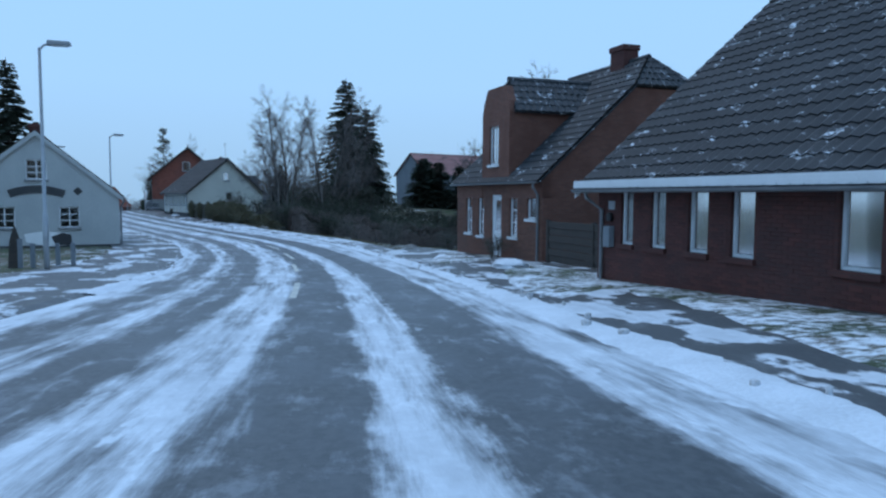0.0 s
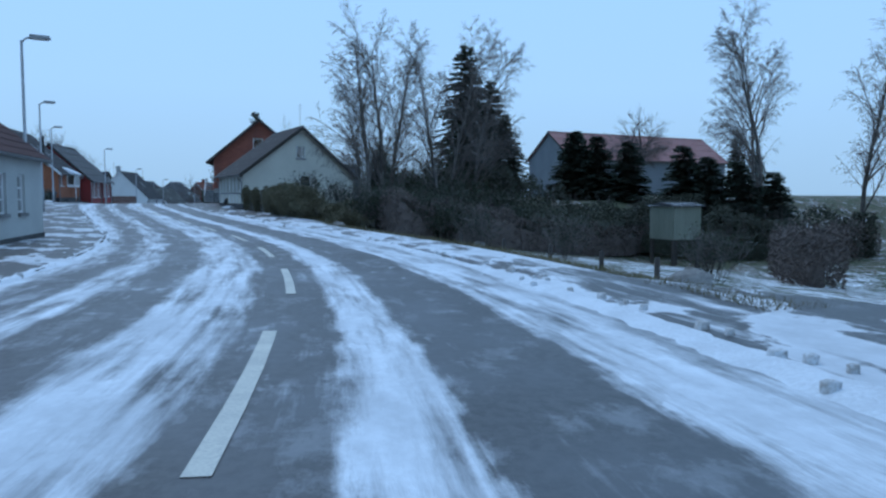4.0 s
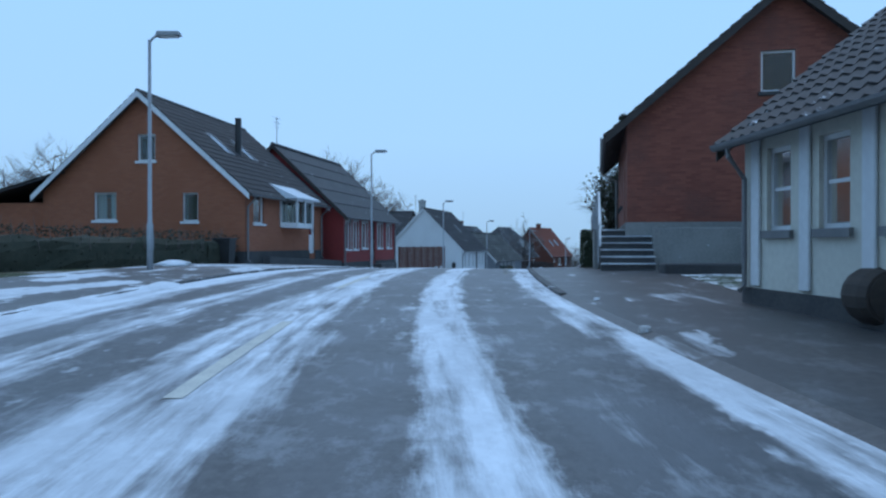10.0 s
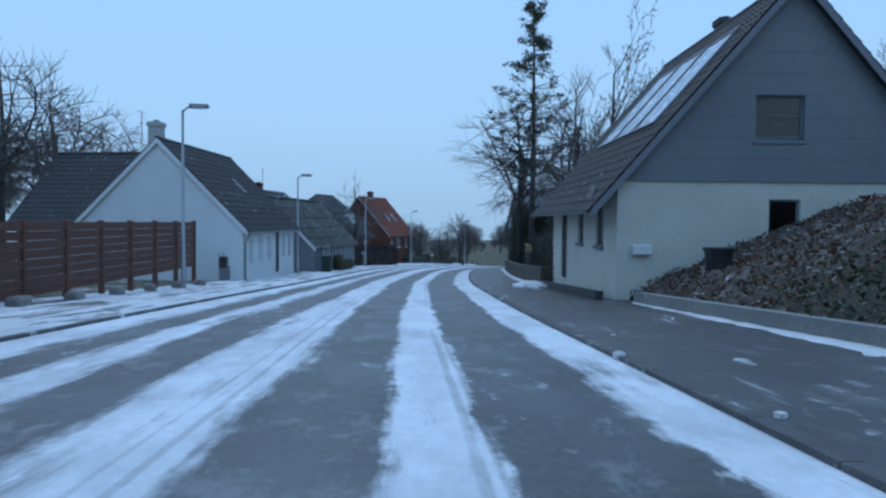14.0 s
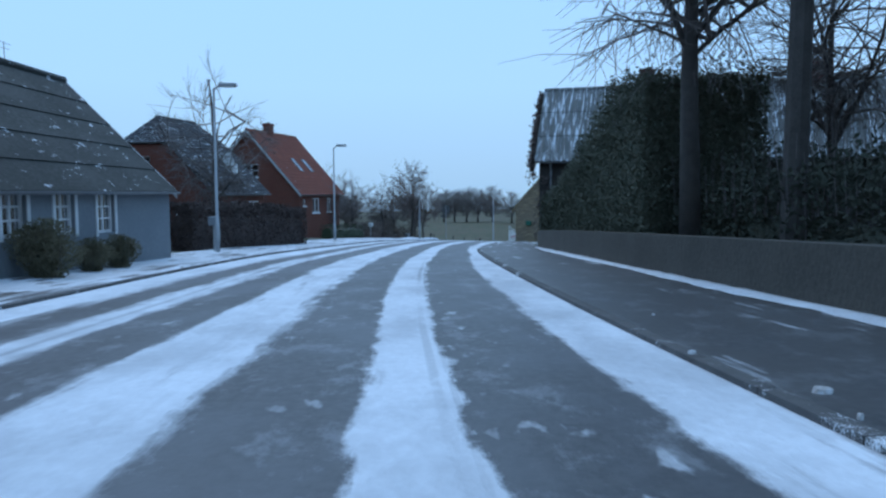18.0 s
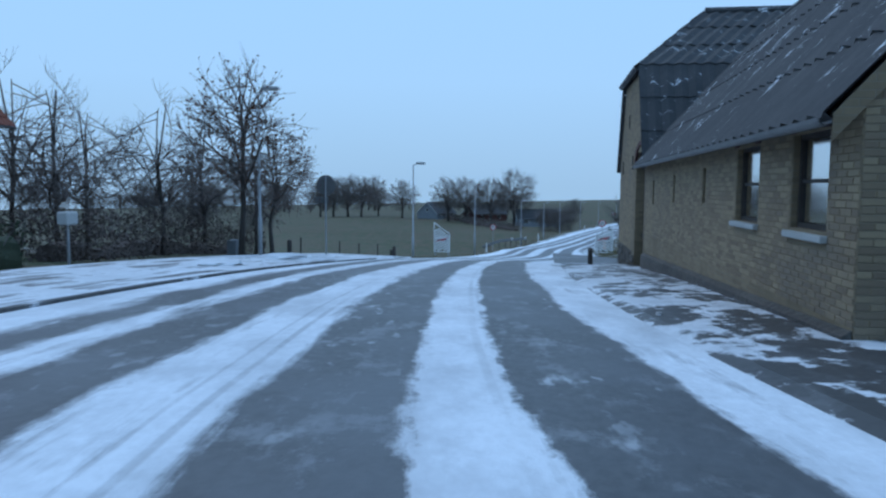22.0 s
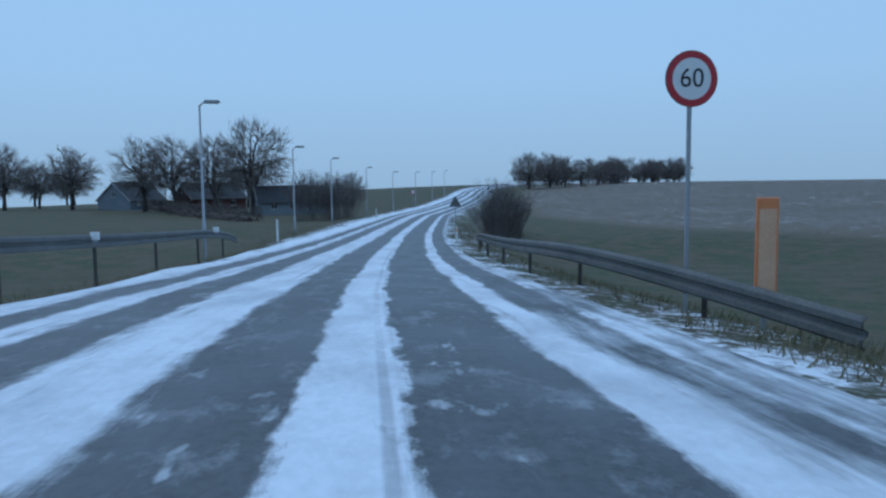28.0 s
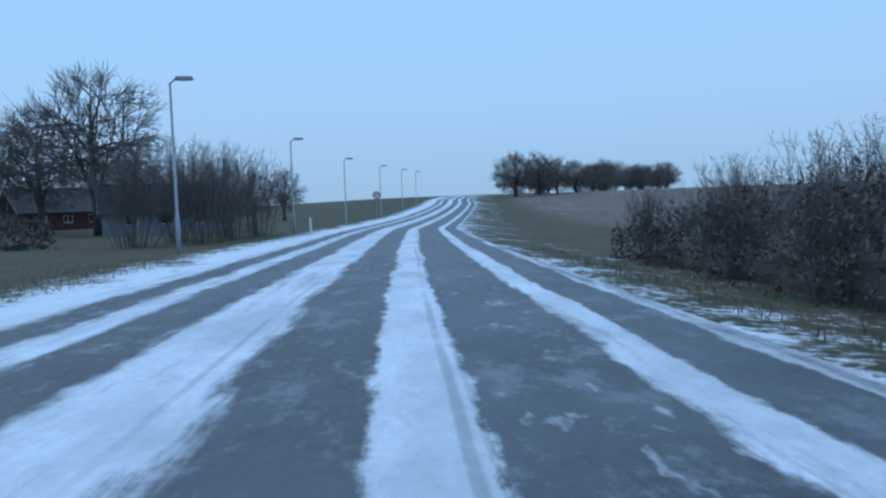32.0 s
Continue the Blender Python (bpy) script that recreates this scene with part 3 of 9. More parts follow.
snowy = 0.15 + 0.45 * (1 - rural_part) * (1 - 0.6 * smooth(6, 9, np.abs(gu))) + 0.14 * stubble - 0.32 * rural_part * (1 - stubble) * smooth(6, 9, np.abs(gu)) + rural_part * np.where(gu > 0, 0.3 * (1 - smooth(2.6, 5.0 - 1.4 * smooth(235, 255, gs), gu)) + 0.2 * (1 - smooth(4, 9, gu)), (0.6 + 0.4 * (1 - smooth(228, 240, gs))) * (1 - smooth(4.8, 7.5, -gu)) + 0.25 * (1 - smooth(7, 12, -gu)))
snowy += 0.22 * smooth(28, 34, gs) * (1 - smooth(50, 58, gs)) * smooth(4.5, 6.5, gu) * (1 - smooth(30, 40, gu))
for key, val in (("stubble", stubble), ("snowy", snowy)):
    ground_mesh.attributes.new(key, "FLOAT", "POINT").data.foreach_set("value", val.astype(np.float32))
tagged(new("ground", ground_mesh), "rough grass and soil with thin drifted snow", "ground", kind="structure")


def strip(name, s0, s1, edges, material, label, dz=0.0, ds=1.0, kind="structure", category="road", drift=None):
    """A ribbon along the road; edges: functions of s, or numbers, for u across it, and heights."""
    rows, cols = np.arange(s0, s1 + ds * 0.5, ds), len(edges)
    verts, uvs = [], []
    for s in rows:
        for e, h in edges:
            u = e(s) if callable(e) else e
            h2 = h(s) if callable(h) else h
            verts.append(tuple(spot(s, u, h2 + dz)))
            uvs.append((u - (drift(s) if drift else 0.0), s))
    faces = [(r * cols + c, r * cols + c + 1, (r + 1) * cols + c + 1, (r + 1) * cols + c) for r in range(len(rows) - 1) for c in range(cols - 1)]
    me = bpy.data.meshes.new(name)
    me.from_pydata(verts, [], faces)
    me.materials.append(material)
    lay = me.uv_layers.new(name="UVMap")
    loops = np.empty(len(me.loops), dtype=np.int32)
    me.loops.foreach_get("vertex_index", loops)
    lay.data.foreach_set("uv", np.array(uvs)[loops].ravel())
    return tagged(new(name, me), label, category, kind=kind)


def curve(*pairs):
    xs, ys = zip(*pairs)
    return lambda s: float(np.interp(s, xs, ys))


EDGE_R = curve((-60, 3.0), (0, 2.9), (40, 2.8), (60, 2.7), (70, 2.2), (80, 2.05), (110, 2.15), (180, 2.2), (195, 2.4), (230, 2.75), (300, 2.7), (600, 2.7))
EDGE_L = curve((-60, -4.6), (0, -4.6), (50, -4.3), (75, -4.7), (90, -5.0), (110, -4.9), (180, -4.9), (210, -4.7), (300, -4.6), (600, -4.6))
across = [(lambda s, k=k: EDGE_L(s) + (EDGE_R(s) - EDGE_L(s)) * k / 12, 0.03 * (1 - abs(k - 6) / 6)) for k in range(13)]
strip("road", -58, RS[-1] - 2, across, MROAD, "asphalt road with wheel tracks worn through packed snow", drift=curve((-58, 0.3), (10, 0.28), (33, 0.12), (48, 0.2), (61, 0.27), (80, 0.12), (102, 0.05), (132, -0.1), (148, 0.0), (153, 0.12), (158, 0.34), (166, 0.24), (183, 0.02), (193, -0.18), (199, -0.36), (206, -0.26), (215, -0.2), (248, -0.2), (258, -0.1), (273, 0.0), (285, -0.08)))
WALK_R = curve((-60, 7.5), (0, 7.2), (18, 6.7), (29, 5.6), (33, 3.9), (52, 3.9), (58, 4.7), (68, 4.6), (80, 4.4), (86, 4.9), (96, 4.9), (118, 4.9), (130, 4.6), (165, 4.5), (180, 3.9), (200, 4.4))
strip("pavement_right", -58, 196.4, [(lambda s: EDGE_R(s) - 0.03, -0.012), (lambda s: EDGE_R(s) + 0.14, lambda s: 0.012 + 0.026 * float(smooth(58, 70, s))), (lambda s: 0.5 * (EDGE_R(s) + WALK_R(s)), 0.075), (lambda s: WALK_R(s) + 0.3, 0.11)], MPAVE, "grey asphalt pavement dusted with drifting snow", category="pavement")
WALK_L = curve((-60, -8.5), (0, -8.5), (30, -7.0), (60, -7.4), (90, -8.0), (100, -8.2), (112, -7.8), (130, -7.4), (160, -7.2), (175, -8.0), (205, -8.6))
strip("pavement_left", -58, 206, [(lambda s: WALK_L(s) - 0.2, 0.14), (lambda s: 0.5 * (EDGE_L(s) + WALK_L(s)), 0.1), (lambda s: EDGE_L(s) - 0.14, 0.055), (lambda s: EDGE_L(s) + 0.03, -0.012)], MPAVE, "pavement half covered with wind-blown snow", category="pavement")


# ---- houses ----
def wall(parent, name, place, length, profile, holes, material, thick=0.3, low=-0.6, label=""):
    """A wall with openings through it. place maps (along, depth, height) to the house; profile: points of its top edge."""
    px, pz = zip(*profile)
    cuts = sorted({0.0, length, *[x for x in px if 0 < x < length], *[x for h in holes for x in h[:2] if 0 < x < length]})
    sh = Shape()

    def top(x):
        return float(np.interp(x, px, pz))

    for a, b in zip(cuts, cuts[1:]):
        inside = sorted((h for h in holes if h[0] <= a + 1e-6 and h[1] >= b - 1e-6), key=lambda h: h[2])
        spans, z = [], low
        for h in inside:
            spans.append((z, z, h[2], h[2]))
            z = h[3]
        spans.append((z, z, top(b - 1e-6), top(a + 1e-6)))
        for za, zb, zc, zd in spans:
            for d in (0.0, thick):
                sh.quad(place(a, d, za), place(b, d, zb), place(b, d, zc), place(a, d, zd))
        sh.quad(place(a, 0, top(a + 1e-6)), place(b, 0, top(b - 1e-6)), place(b, thick, top(b - 1e-6)), place(a, thick, top(a + 1e-6)))
    for x in (0.0, length):
        sh.quad(place(x, 0, low), place(x, thick, low), place(x, thick, top(x)), place(x, 0, top(x)))
    for x0, x1, z0, z1 in (h[:4] for h in holes):
        for a, b, c, d in ((x0, z0, x1, z0), (x0, z1, x1, z1), (x0, z0, x0, z1), (x1, z0, x1, z1)):
            sh.quad(place(a, 0, b), place(c, 0, d), place(c, thick, d), place(a, thick, b))
    return part(name, sh, material, parent, label)


def bar(sh, place, x0, x1, z0, z1, d0, d1):
    p = [place(x, d, z) for d in (d0, d1) for x, z in ((x0, z0), (x1, z0), (x1, z1), (x0, z1))]
    sh.add(p, [(3, 2, 1, 0), (4, 5, 6, 7), (0, 1, 5, 4), (1, 2, 6, 5), (2, 3, 7, 6), (3, 0, 4, 7)])


def window(parent, place, x0, x1, z0, z1, nx=1, ny=1, frame_mat=None, sill=None, curtain=0.0, deep=0.07, border=0.055):
    """A window in an opening: frame with glazing bars, a pane in each light, a sill, perhaps a curtain."""
    fm = frame_mat or MWHITE
    sh = Shape()
    for a, b, c, d in ((x0, x1, z0, z0 + border), (x0, x1, z1 - border, z1), (x0, x0 + border, z0 + border, z1 - border), (x1 - border, x1, z0 + border, z1 - border)):
        bar(sh, place, a, b, c, d, deep, deep + 0.07)
    xs, zs = np.linspace(x0 + border, x1 - border, nx + 1), np.linspace(z0 + border, z1 - border, ny + 1)
    for x in xs[1:-1]:
        bar(sh, place, x - 0.025, x + 0.025, z0 + border, z1 - border, deep + 0.005, deep + 0.065)
    for z in zs[1:-1]:
        for a, b in zip(xs, xs[1:]):
            bar(sh, place, a + 0.025, b - 0.025, z - 0.02, z + 0.02, deep + 0.01, deep + 0.06)
    w = part("window", sh, fm, parent)
    for a, b in zip(xs, xs[1:]):
        for c, d in zip(zs, zs[1:]):
            g = Shape()
            bar(g, place, a + 0.012, b - 0.012, c + 0.012, d - 0.012, deep + 0.028, deep + 0.036)
            part("pane", g, MGLASS, w).visible_shadow = False
    if sill:
        g = Shape()
        bar(g, place, x0 - 0.06, x1 + 0.06, z0 - 0.09, z0, -0.07, 0.1)
        part("sill", g, sill, w)
    if curtain:
        wide = (x1 - x0) * 0.5 * curtain
        for a, b in ((x0, x0 + wide), (x1 - wide, x1)):
            g, pts = Shape(), np.linspace(a, b, 9)
            for k in range(8):
                da, db = 0.26 + 0.02 * (k % 2), 0.26 + 0.02 * ((k + 1) % 2)
                g.quad(place(pts[k], da, z0), place(pts[k + 1], db, z0), place(pts[k + 1], db, z1), place(pts[k], da, z1))
            part("curtain", g, MCURTAIN, w)
    return w


def door(parent, place, x0, x1, z0, z1, material, glazed=True, label=""):
    sh = Shape()
    for a, b, c, d in ((x0, x1, z1 - 0.07, z1), (x0, x0 + 0.07, z0, z1 - 0.07), (x1 - 0.07, x1, z0, z1 - 0.07)):
        bar(sh, place, a, b, c, d, 0.05, 0.14)
    ob = part("door", sh, material, parent, label)
    leaf, mid_z = Shape(), z0 + (z1 - z0) * (0.42 if glazed else 1.0)
    bar(leaf, place, x0 + 0.07, x1 - 0.07, z0, mid_z - 0.02, 0.08, 0.12)
    bar(leaf, place, x0 + 0.17, x1 - 0.17, z0 + 0.15, mid_z - 0.15, 0.065, 0.08)
    if glazed:
        bar(leaf, place, x0 + 0.07, x0 + 0.19, mid_z - 0.02, z1 - 0.07, 0.08, 0.12)
        bar(leaf, place, x1 - 0.19, x1 - 0.07, mid_z - 0.02, z1 - 0.07, 0.08, 0.12)
        bar(leaf, place, x0 + 0.19, x1 - 0.19, z1 - 0.19, z1 - 0.07, 0.08, 0.12)
        g = Shape()
        bar(g, place, x0 + 0.19, x1 - 0.19, mid_z - 0.02, z1 - 0.19, 0.095, 0.103)
        part("pane", g, MGLASS, ob).visible_shadow = False
    part("leaf", leaf, material, ob)
    h = Shape()
    bar(h, place, x1 - 0.16, x1 - 0.13, z0 + 0.98, z0 + 1.12, 0.02, 0.07)
    part("handle", h, MSTEEL, ob)
    return ob


def roof_slope(parent, eave_a, eave_b, top_a, top_b, material, course=0.34, wave=0.25, amp=0.022, thick=0.05, piece="tile_course"):
    """One slope of a roof: a deck, and courses of tiles that overlap, each a part."""
    ea, eb, ta, tb = (Vector(p) for p in (eave_a, eave_b, top_a, top_b))
    nrm = (eb - ea).cross(ta - ea).normalized()
    if nrm.z < 0:
        nrm = -nrm
    deck = Shape()
    low = [p - nrm * thick for p in (ea, eb, tb, ta)]
    deck.add([ea, eb, tb, ta, *low], [(0, 1, 2, 3), (7, 6, 5, 4), (0, 4, 5, 1), (1, 5, 6, 2), (2, 6, 7, 3), (3, 7, 4, 0)])
    roof = part("roof", deck, material, parent)
    n = max(2, round(((ta + tb) / 2 - (ea + eb) / 2).length / course))
    for k in range(n):
        f0, f1 = k / n, min((k + 1.12) / n, 1.0)
        a0, b0, a1, b1 = ea.lerp(ta, f0), eb.lerp(tb, f0), ea.lerp(ta, f1), eb.lerp(tb, f1)
        width = (b0 - a0).length
        if width < 0.15:
            continue
        m = max(2, int(width / wave) * 4)
        lo, hi, lip = [], [], []
        for j in range(m + 1):
            t = j / m
            h = amp * (1 + math.cos(2 * math.pi * j / 4)) if wave < 5 else 0.0
            lo.append(a0.lerp(b0, t) + nrm * (0.042 + h))
            hi.append(a1.lerp(b1, t) + nrm * (0.012 + h))
            lip.append(a0.lerp(b0, t) + nrm * 0.004)
        sh = Shape()
        sh.add(lip + lo + hi, [(j, j + 1, m + 2 + j, m + 1 + j) for j in range(m)] + [(m + 1 + j, m + 2 + j, 2 * m + 3 + j, 2 * m + 2 + j) for j in range(m)])
        part(piece, sh, material, roof)
    return roof


def gutter(parent, a, b, r=0.07):
    sh = Shape()
    A, B = Vector(a), Vector(b)
    side = (B - A).normalized().cross(Vector((0, 0, 1)))
    for rad, flip in ((r, 1), (r - 0.012, -1)):
        k = len(sh.v)
        for p in (A, B):
            for j in range(7):
                w = math.pi * j / 6
                sh.v.append(tuple(p + side * math.cos(w) * rad - Vector((0, 0, 1)) * math.sin(w) * rad))
        sh.f += [(k + j, k + j + 1, k + 8 + j, k + 7 + j) for j in range(6)]
    return part("gutter", sh, MZINC, parent)


def house(label, origin, angle, base, L, W, eave, ridge, walls, roof_mat, front=(), g0=(), g1=(), back=(), ov=0.3, end=0.25, rake=None, course=0.34, wave=0.25, amp=0.022,
          frame_mat=None, sill=None, ridge_at=0.5, plinth=None, gable_mat=None, split_z=None, drain=(), name="house", category="house", piece="tile_course", hip=0.0):
    """A gabled house. x runs along its ridge from origin, y away from the street; base is the height of its floor line.
    Openings: (kind, from, to, bottom, top, lights across, lights up, curtain)."""
    H = thing(name, pose(origin[0], origin[1], base, 0, 0, angle), label, category)
    yr = W * ridge_at
    places = {"front": lambda a, d, z: (a, d, z), "back": lambda a, d, z: (a, W - d, z), "g0": lambda a, d, z: (d, a, z), "g1": lambda a, d, z: (L - d, a, z)}
    top = hip and ridge - (ridge - eave) * hip
    tri_top = [(0, eave), (yr, ridge), (W, eave)] if not hip else [(0, eave), (yr * (1 - hip), top), (W - (W - yr) * (1 - hip), top), (W, eave)]
    for key, length, prof, ops in (("front", L, [(0, eave), (L, eave)], front), ("back", L, [(0, eave), (L, eave)], back), ("g0", W, tri_top, g0), ("g1", W, tri_top, g1)):
        pl = places[key]
        holes = [o[1:5] for o in ops]
        if key in ("g0", "g1"):  # the end walls stand between the long ones
            pl = (lambda f: lambda a, d, z: f(min(max(a, 0.003), W - 0.003), d + 0.002, z))(pl)
        if split_z and key in ("g0", "g1"):
            lo = [h for h in holes if h[3] <= split_z]
            hi = [(h[0], h[1], h[2], h[3]) for h in holes if h[2] >= split_z]
            wall(H, "wall", pl, W, [(0, min(split_z, eave)), (0.001, min(split_z, eave + 0.01)), (W - 0.001, min(split_z, eave + 0.01)), (W, min(split_z, eave))], lo, walls)
            up = (lambda f: lambda a, d, z: f(a, d - 0.04, z))(pl)
            wall(H, "gable_wall", up, W, [(0, eave), (yr, ridge), (W, eave)], hi, gable_mat, low=split_z - 0.05)
        else:
            wall(H, "wall", pl, length, prof, holes, (gable_mat if gable_mat and key in ("g0", "g1") else walls))
        for o in ops:
            kind, x0, x1, z0, z1 = o[:5]
            if kind == "w":
                window(H, pl, x0, x1, z0, z1, *(o[5:7] if len(o) > 6 else (1, 1)), frame_mat, sill, o[7] if len(o) > 7 else 0.0)
            elif kind == "d":
                door(H, pl, x0, x1, z0, z1, o[5] if len(o) > 5 else MWHITE, len(o) < 7 or o[6])
        if plinth and key in ("front", "g0", "g1"):
            sh = Shape()
            gaps = sorted((o[1], o[2]) for o in ops if o[0] == "d")
            x = -0.02
            for a, b in [*gaps, (length + 0.02, 0)]:
                bar(sh, pl, x, a, -0.6, plinth[0], -0.03, 0.05)
                x = b
            part("plinth", sh, plinth[1], H)
    rise = (ridge - eave) / yr
    rise2 = (ridge - eave) / (W - yr)
    e1, e2 = eave - ov * rise + 0.06, eave - ov * rise2 + 0.06
    rz = ridge + 0.06
    if hip:
        hz = ridge - (ridge - eave) * hip + 0.06
        ys, yb = yr * (1 - hip), W - (W - yr) * (1 - hip)
        roof_slope(H, (-end, -ov, e1), (L + end, -ov, e1), (-end, ys, hz), (L + end, ys, hz), roof_mat, course, wave, amp, piece=piece)
        roof_slope(H, (L + end, W + ov, e2), (-end, W + ov, e2), (L + end, yb, hz), (-end, yb, hz), roof_mat, course, wave, amp, piece=piece)
        r0, r1 = yr * hip * 0.8, L - yr * hip * 0.8
        roof_slope(H, (-end, ys, hz), (L + end, ys, hz), (r0, yr, rz), (r1, yr, rz), roof_mat, course, wave, amp, piece=piece)
        roof_slope(H, (L + end, yb, hz), (-end, yb, hz), (r1, yr, rz), (r0, yr, rz), roof_mat, course, wave, amp, piece=piece)
        roof_slope(H, (-end, yb, hz), (-end, ys, hz), (r0, yr + 0.01, rz), (r0, yr - 0.01, rz), roof_mat, course, wave, amp, piece=piece)
        roof_slope(H, (L + end, ys, hz), (L + end, yb, hz), (r1, yr - 0.01, rz), (r1, yr + 0.01, rz), roof_mat, course, wave, amp, piece=piece)
    else:
        r0, r1 = -end, L + end
        roof_slope(H, (-end, -ov, e1), (L + end, -ov, e1), (-end, yr, rz), (L + end, yr, rz), roof_mat, course, wave, amp, piece=piece)
        roof_slope(H, (L + end, W + ov, e2), (-end, W + ov, e2), (L + end, yr, rz), (-end, yr, rz), roof_mat, course, wave, amp, piece=piece)
        for x in (-end - 0.02, L + end - 0.01):
            sh = Shape()
            for (ya, za), (yb, zb) in (((-ov, e1), (yr, rz)), ((yr, rz), (W + ov, e2))):
                sh.add([(x, ya, za - 0.17), (x + 0.03, ya, za - 0.17), (x + 0.03, ya, za + 0.05), (x, ya, za + 0.05), (x, yb, zb - 0.17), (x + 0.03, yb, zb - 0.17), (x + 0.03, yb, zb + 0.05), (x, yb, zb + 0.05)],
                       [(0, 1, 5, 4), (1, 2, 6, 5), (2, 3, 7, 6), (3, 0, 4, 7), (0, 3, 2, 1), (4, 5, 6, 7)])
            part("bargeboard", sh, rake or MDARKWOOD, H)
    cap = Shape().tube([(r0, yr, rz + 0.03), (r1, yr, rz + 0.03)], 0.1, 8)
    part("ridge_cap", cap, roof_mat, H)
    gutter(H, (-end, -ov - 0.05, e1 + 0.02), (L + end, -ov - 0.05, e1 + 0.02))
    for x in drain:
        part("downpipe", Shape().tube([(x, -ov - 0.05, e1 - 0.03), (x, -ov - 0.04, e1 - 0.15), (x, -0.07, e1 - 0.42), (x, -0.07, 0.05), (x, -0.16, -0.02)], 0.04, 8), MZINC, H)
    return H


def chimney(parent, x, y, z0, z1, w=0.5, d=0.5, material=None):
    mat = material or MBRICK_RED
    sh = Shape().box((x - w / 2, y - d / 2, z0), (x + w / 2, y + d / 2, z1 - 0.2))
    sh.box((x - w / 2 - 0.05, y - d / 2 - 0.05, z1 - 0.2), (x + w / 2 + 0.05, y + d / 2 + 0.05, z1), 0.02)
    ob = part("chimney", sh, mat, parent)
    part("flue", Shape().tube([(x, y, z1), (x, y, z1 + 0.08)], 0.12, 10), MBLACK, ob)
    return ob


def roof_window(parent, p, along, up, w, h):
    """A skylight lying on a slope."""
    P, a, b = Vector(p), Vector(along).normalized(), Vector(up).normalized()
    n = a.cross(b)
    n = n if n.z > 0 else -n
    sh = Shape()
    for u0, u1, v0, v1 in ((0, w, 0, 0.07), (0, w, h - 0.07, h), (0, 0.07, 0.07, h - 0.07), (w - 0.07, w, 0.07, h - 0.07)):
        c = [P + a * u + b * v + n * k for k in (0.03, 0.13) for u, v in ((u0, v0), (u1, v0), (u1, v1), (u0, v1))]
        sh.add(c, [(3, 2, 1, 0), (4, 5, 6, 7), (0, 1, 5, 4), (1, 2, 6, 5), (2, 3, 7, 6), (3, 0, 4, 7)])
    ob = part("roof_window", sh, MZINC, parent)
    g = Shape().quad(*[tuple(P + a * u + b * v + n * 0.1) for u, v in ((0.06, 0.06), (w - 0.06, 0.06), (w - 0.06, h - 0.06), (0.06, h - 0.06))])
    part("pane", g, MSOLAR, ob)
    return ob


def antenna(parent, x, y, z0, height, arms=3):
    mast = part("antenna", Shape().tube([(x, y, z0), (x, y, z0 + height)], 0.02, 6), MSTEEL, parent)
    for k in range(arms):
        z, half = z0 + height - 0.05 - k * 0.22, 0.45 - 0.08 * k
        part("antenna_arm", Shape().tube([(x - half, y, z), (x + half, y, z)], 0.012, 5), MSTEEL, mast)
    return mast


def z_at(s):
    return spot(s).z


# brick house beside the start: long wall on the pavement
r1_dir = math.degrees(math.atan2(-0.952, 0.307))
r1 = house("long dark red brick house with white windows and black roof", (3.43, 15.94), r1_dir, -0.72, 15.0, 9.5, 2.46, 6.6, MBRICK_DARK, MTILE_BLACK,
           front=[("w", 0.9, 1.36, 1.04, 2.2, 1, 1, 0.35), ("w", 1.97, 2.46, 1.04, 2.2, 1, 1, 0.35), ("w", 3.13, 3.68, 1.04, 2.2, 1, 1, 0.4), ("w", 4.24, 4.8, 1.04, 2.2, 1, 1, 0.35),
                  ("w", 6.4, 7.08, 1.04, 2.2, 1, 1, 0.4), ("w", 9.2, 10.0, 1.04, 2.2, 1, 1, 0.25)],
           g0=[("w", 4.0, 5.2, 3.6, 4.7, 2, 1, 0.5)], rake=MWHITE, sill=MBRICK_DARK, drain=(0.25,), ov=0.42, end=0.3)
part("fascia", Shape().box((-0.3, -0.47, 2.2), (15.3, -0.44, 2.36)), MWHITE, r1)
part("letter_box", Shape().box((0.42, -0.14, 0.95), (0.68, -0.003, 1.4), 0.015), MPLASTER_GREY, r1)
part("house_plate", Shape().box((0.45, -0.02, 1.75), (0.68, -0.003, 1.93)), MSTEEL, r1)
part("wall_lamp", Shape().box((0.5, -0.12, 1.5), (0.64, -0.003, 1.68), 0.03), MBLACK, r1)

# red brick house with the tall front gable
b2_dir = math.degrees(math.atan2(-5.22, 1.87))
b2 = house("red brick house with a tall front gable and white windows", (0.6, 29.5), b2_dir, z_at(25) + 0.2, 7.4, 9.0, 2.65, 6.75, MBRICK_BROWN, MTILE_BLACK,
           front=[("w", 0.95, 1.55, 0.66, 2.08, 1, 3, 0.3), ("w", 2.15, 2.72, 0.6, 2.1, 1, 3, 0.3), ("d", 3.45, 4.3, -0.05, 2.12, MWHITE), ("w", 4.98, 5.6, 0.7, 2.1, 1, 3, 0.3), ("w", 6.3, 6.95, 1.35, 2.1, 1, 1)],
           g1=[("w", 3.6, 4.6, 3.5, 4.5, 2, 2)], rake=MBRICK_BROWN, sill=MWHITE, drain=(7.2,), hip=0.28, ov=0.2, end=0.12)
chimney(b2, 4.9, 4.5, 6.1, 7.45, 0.85, 0.6, MBRICK_DARK)
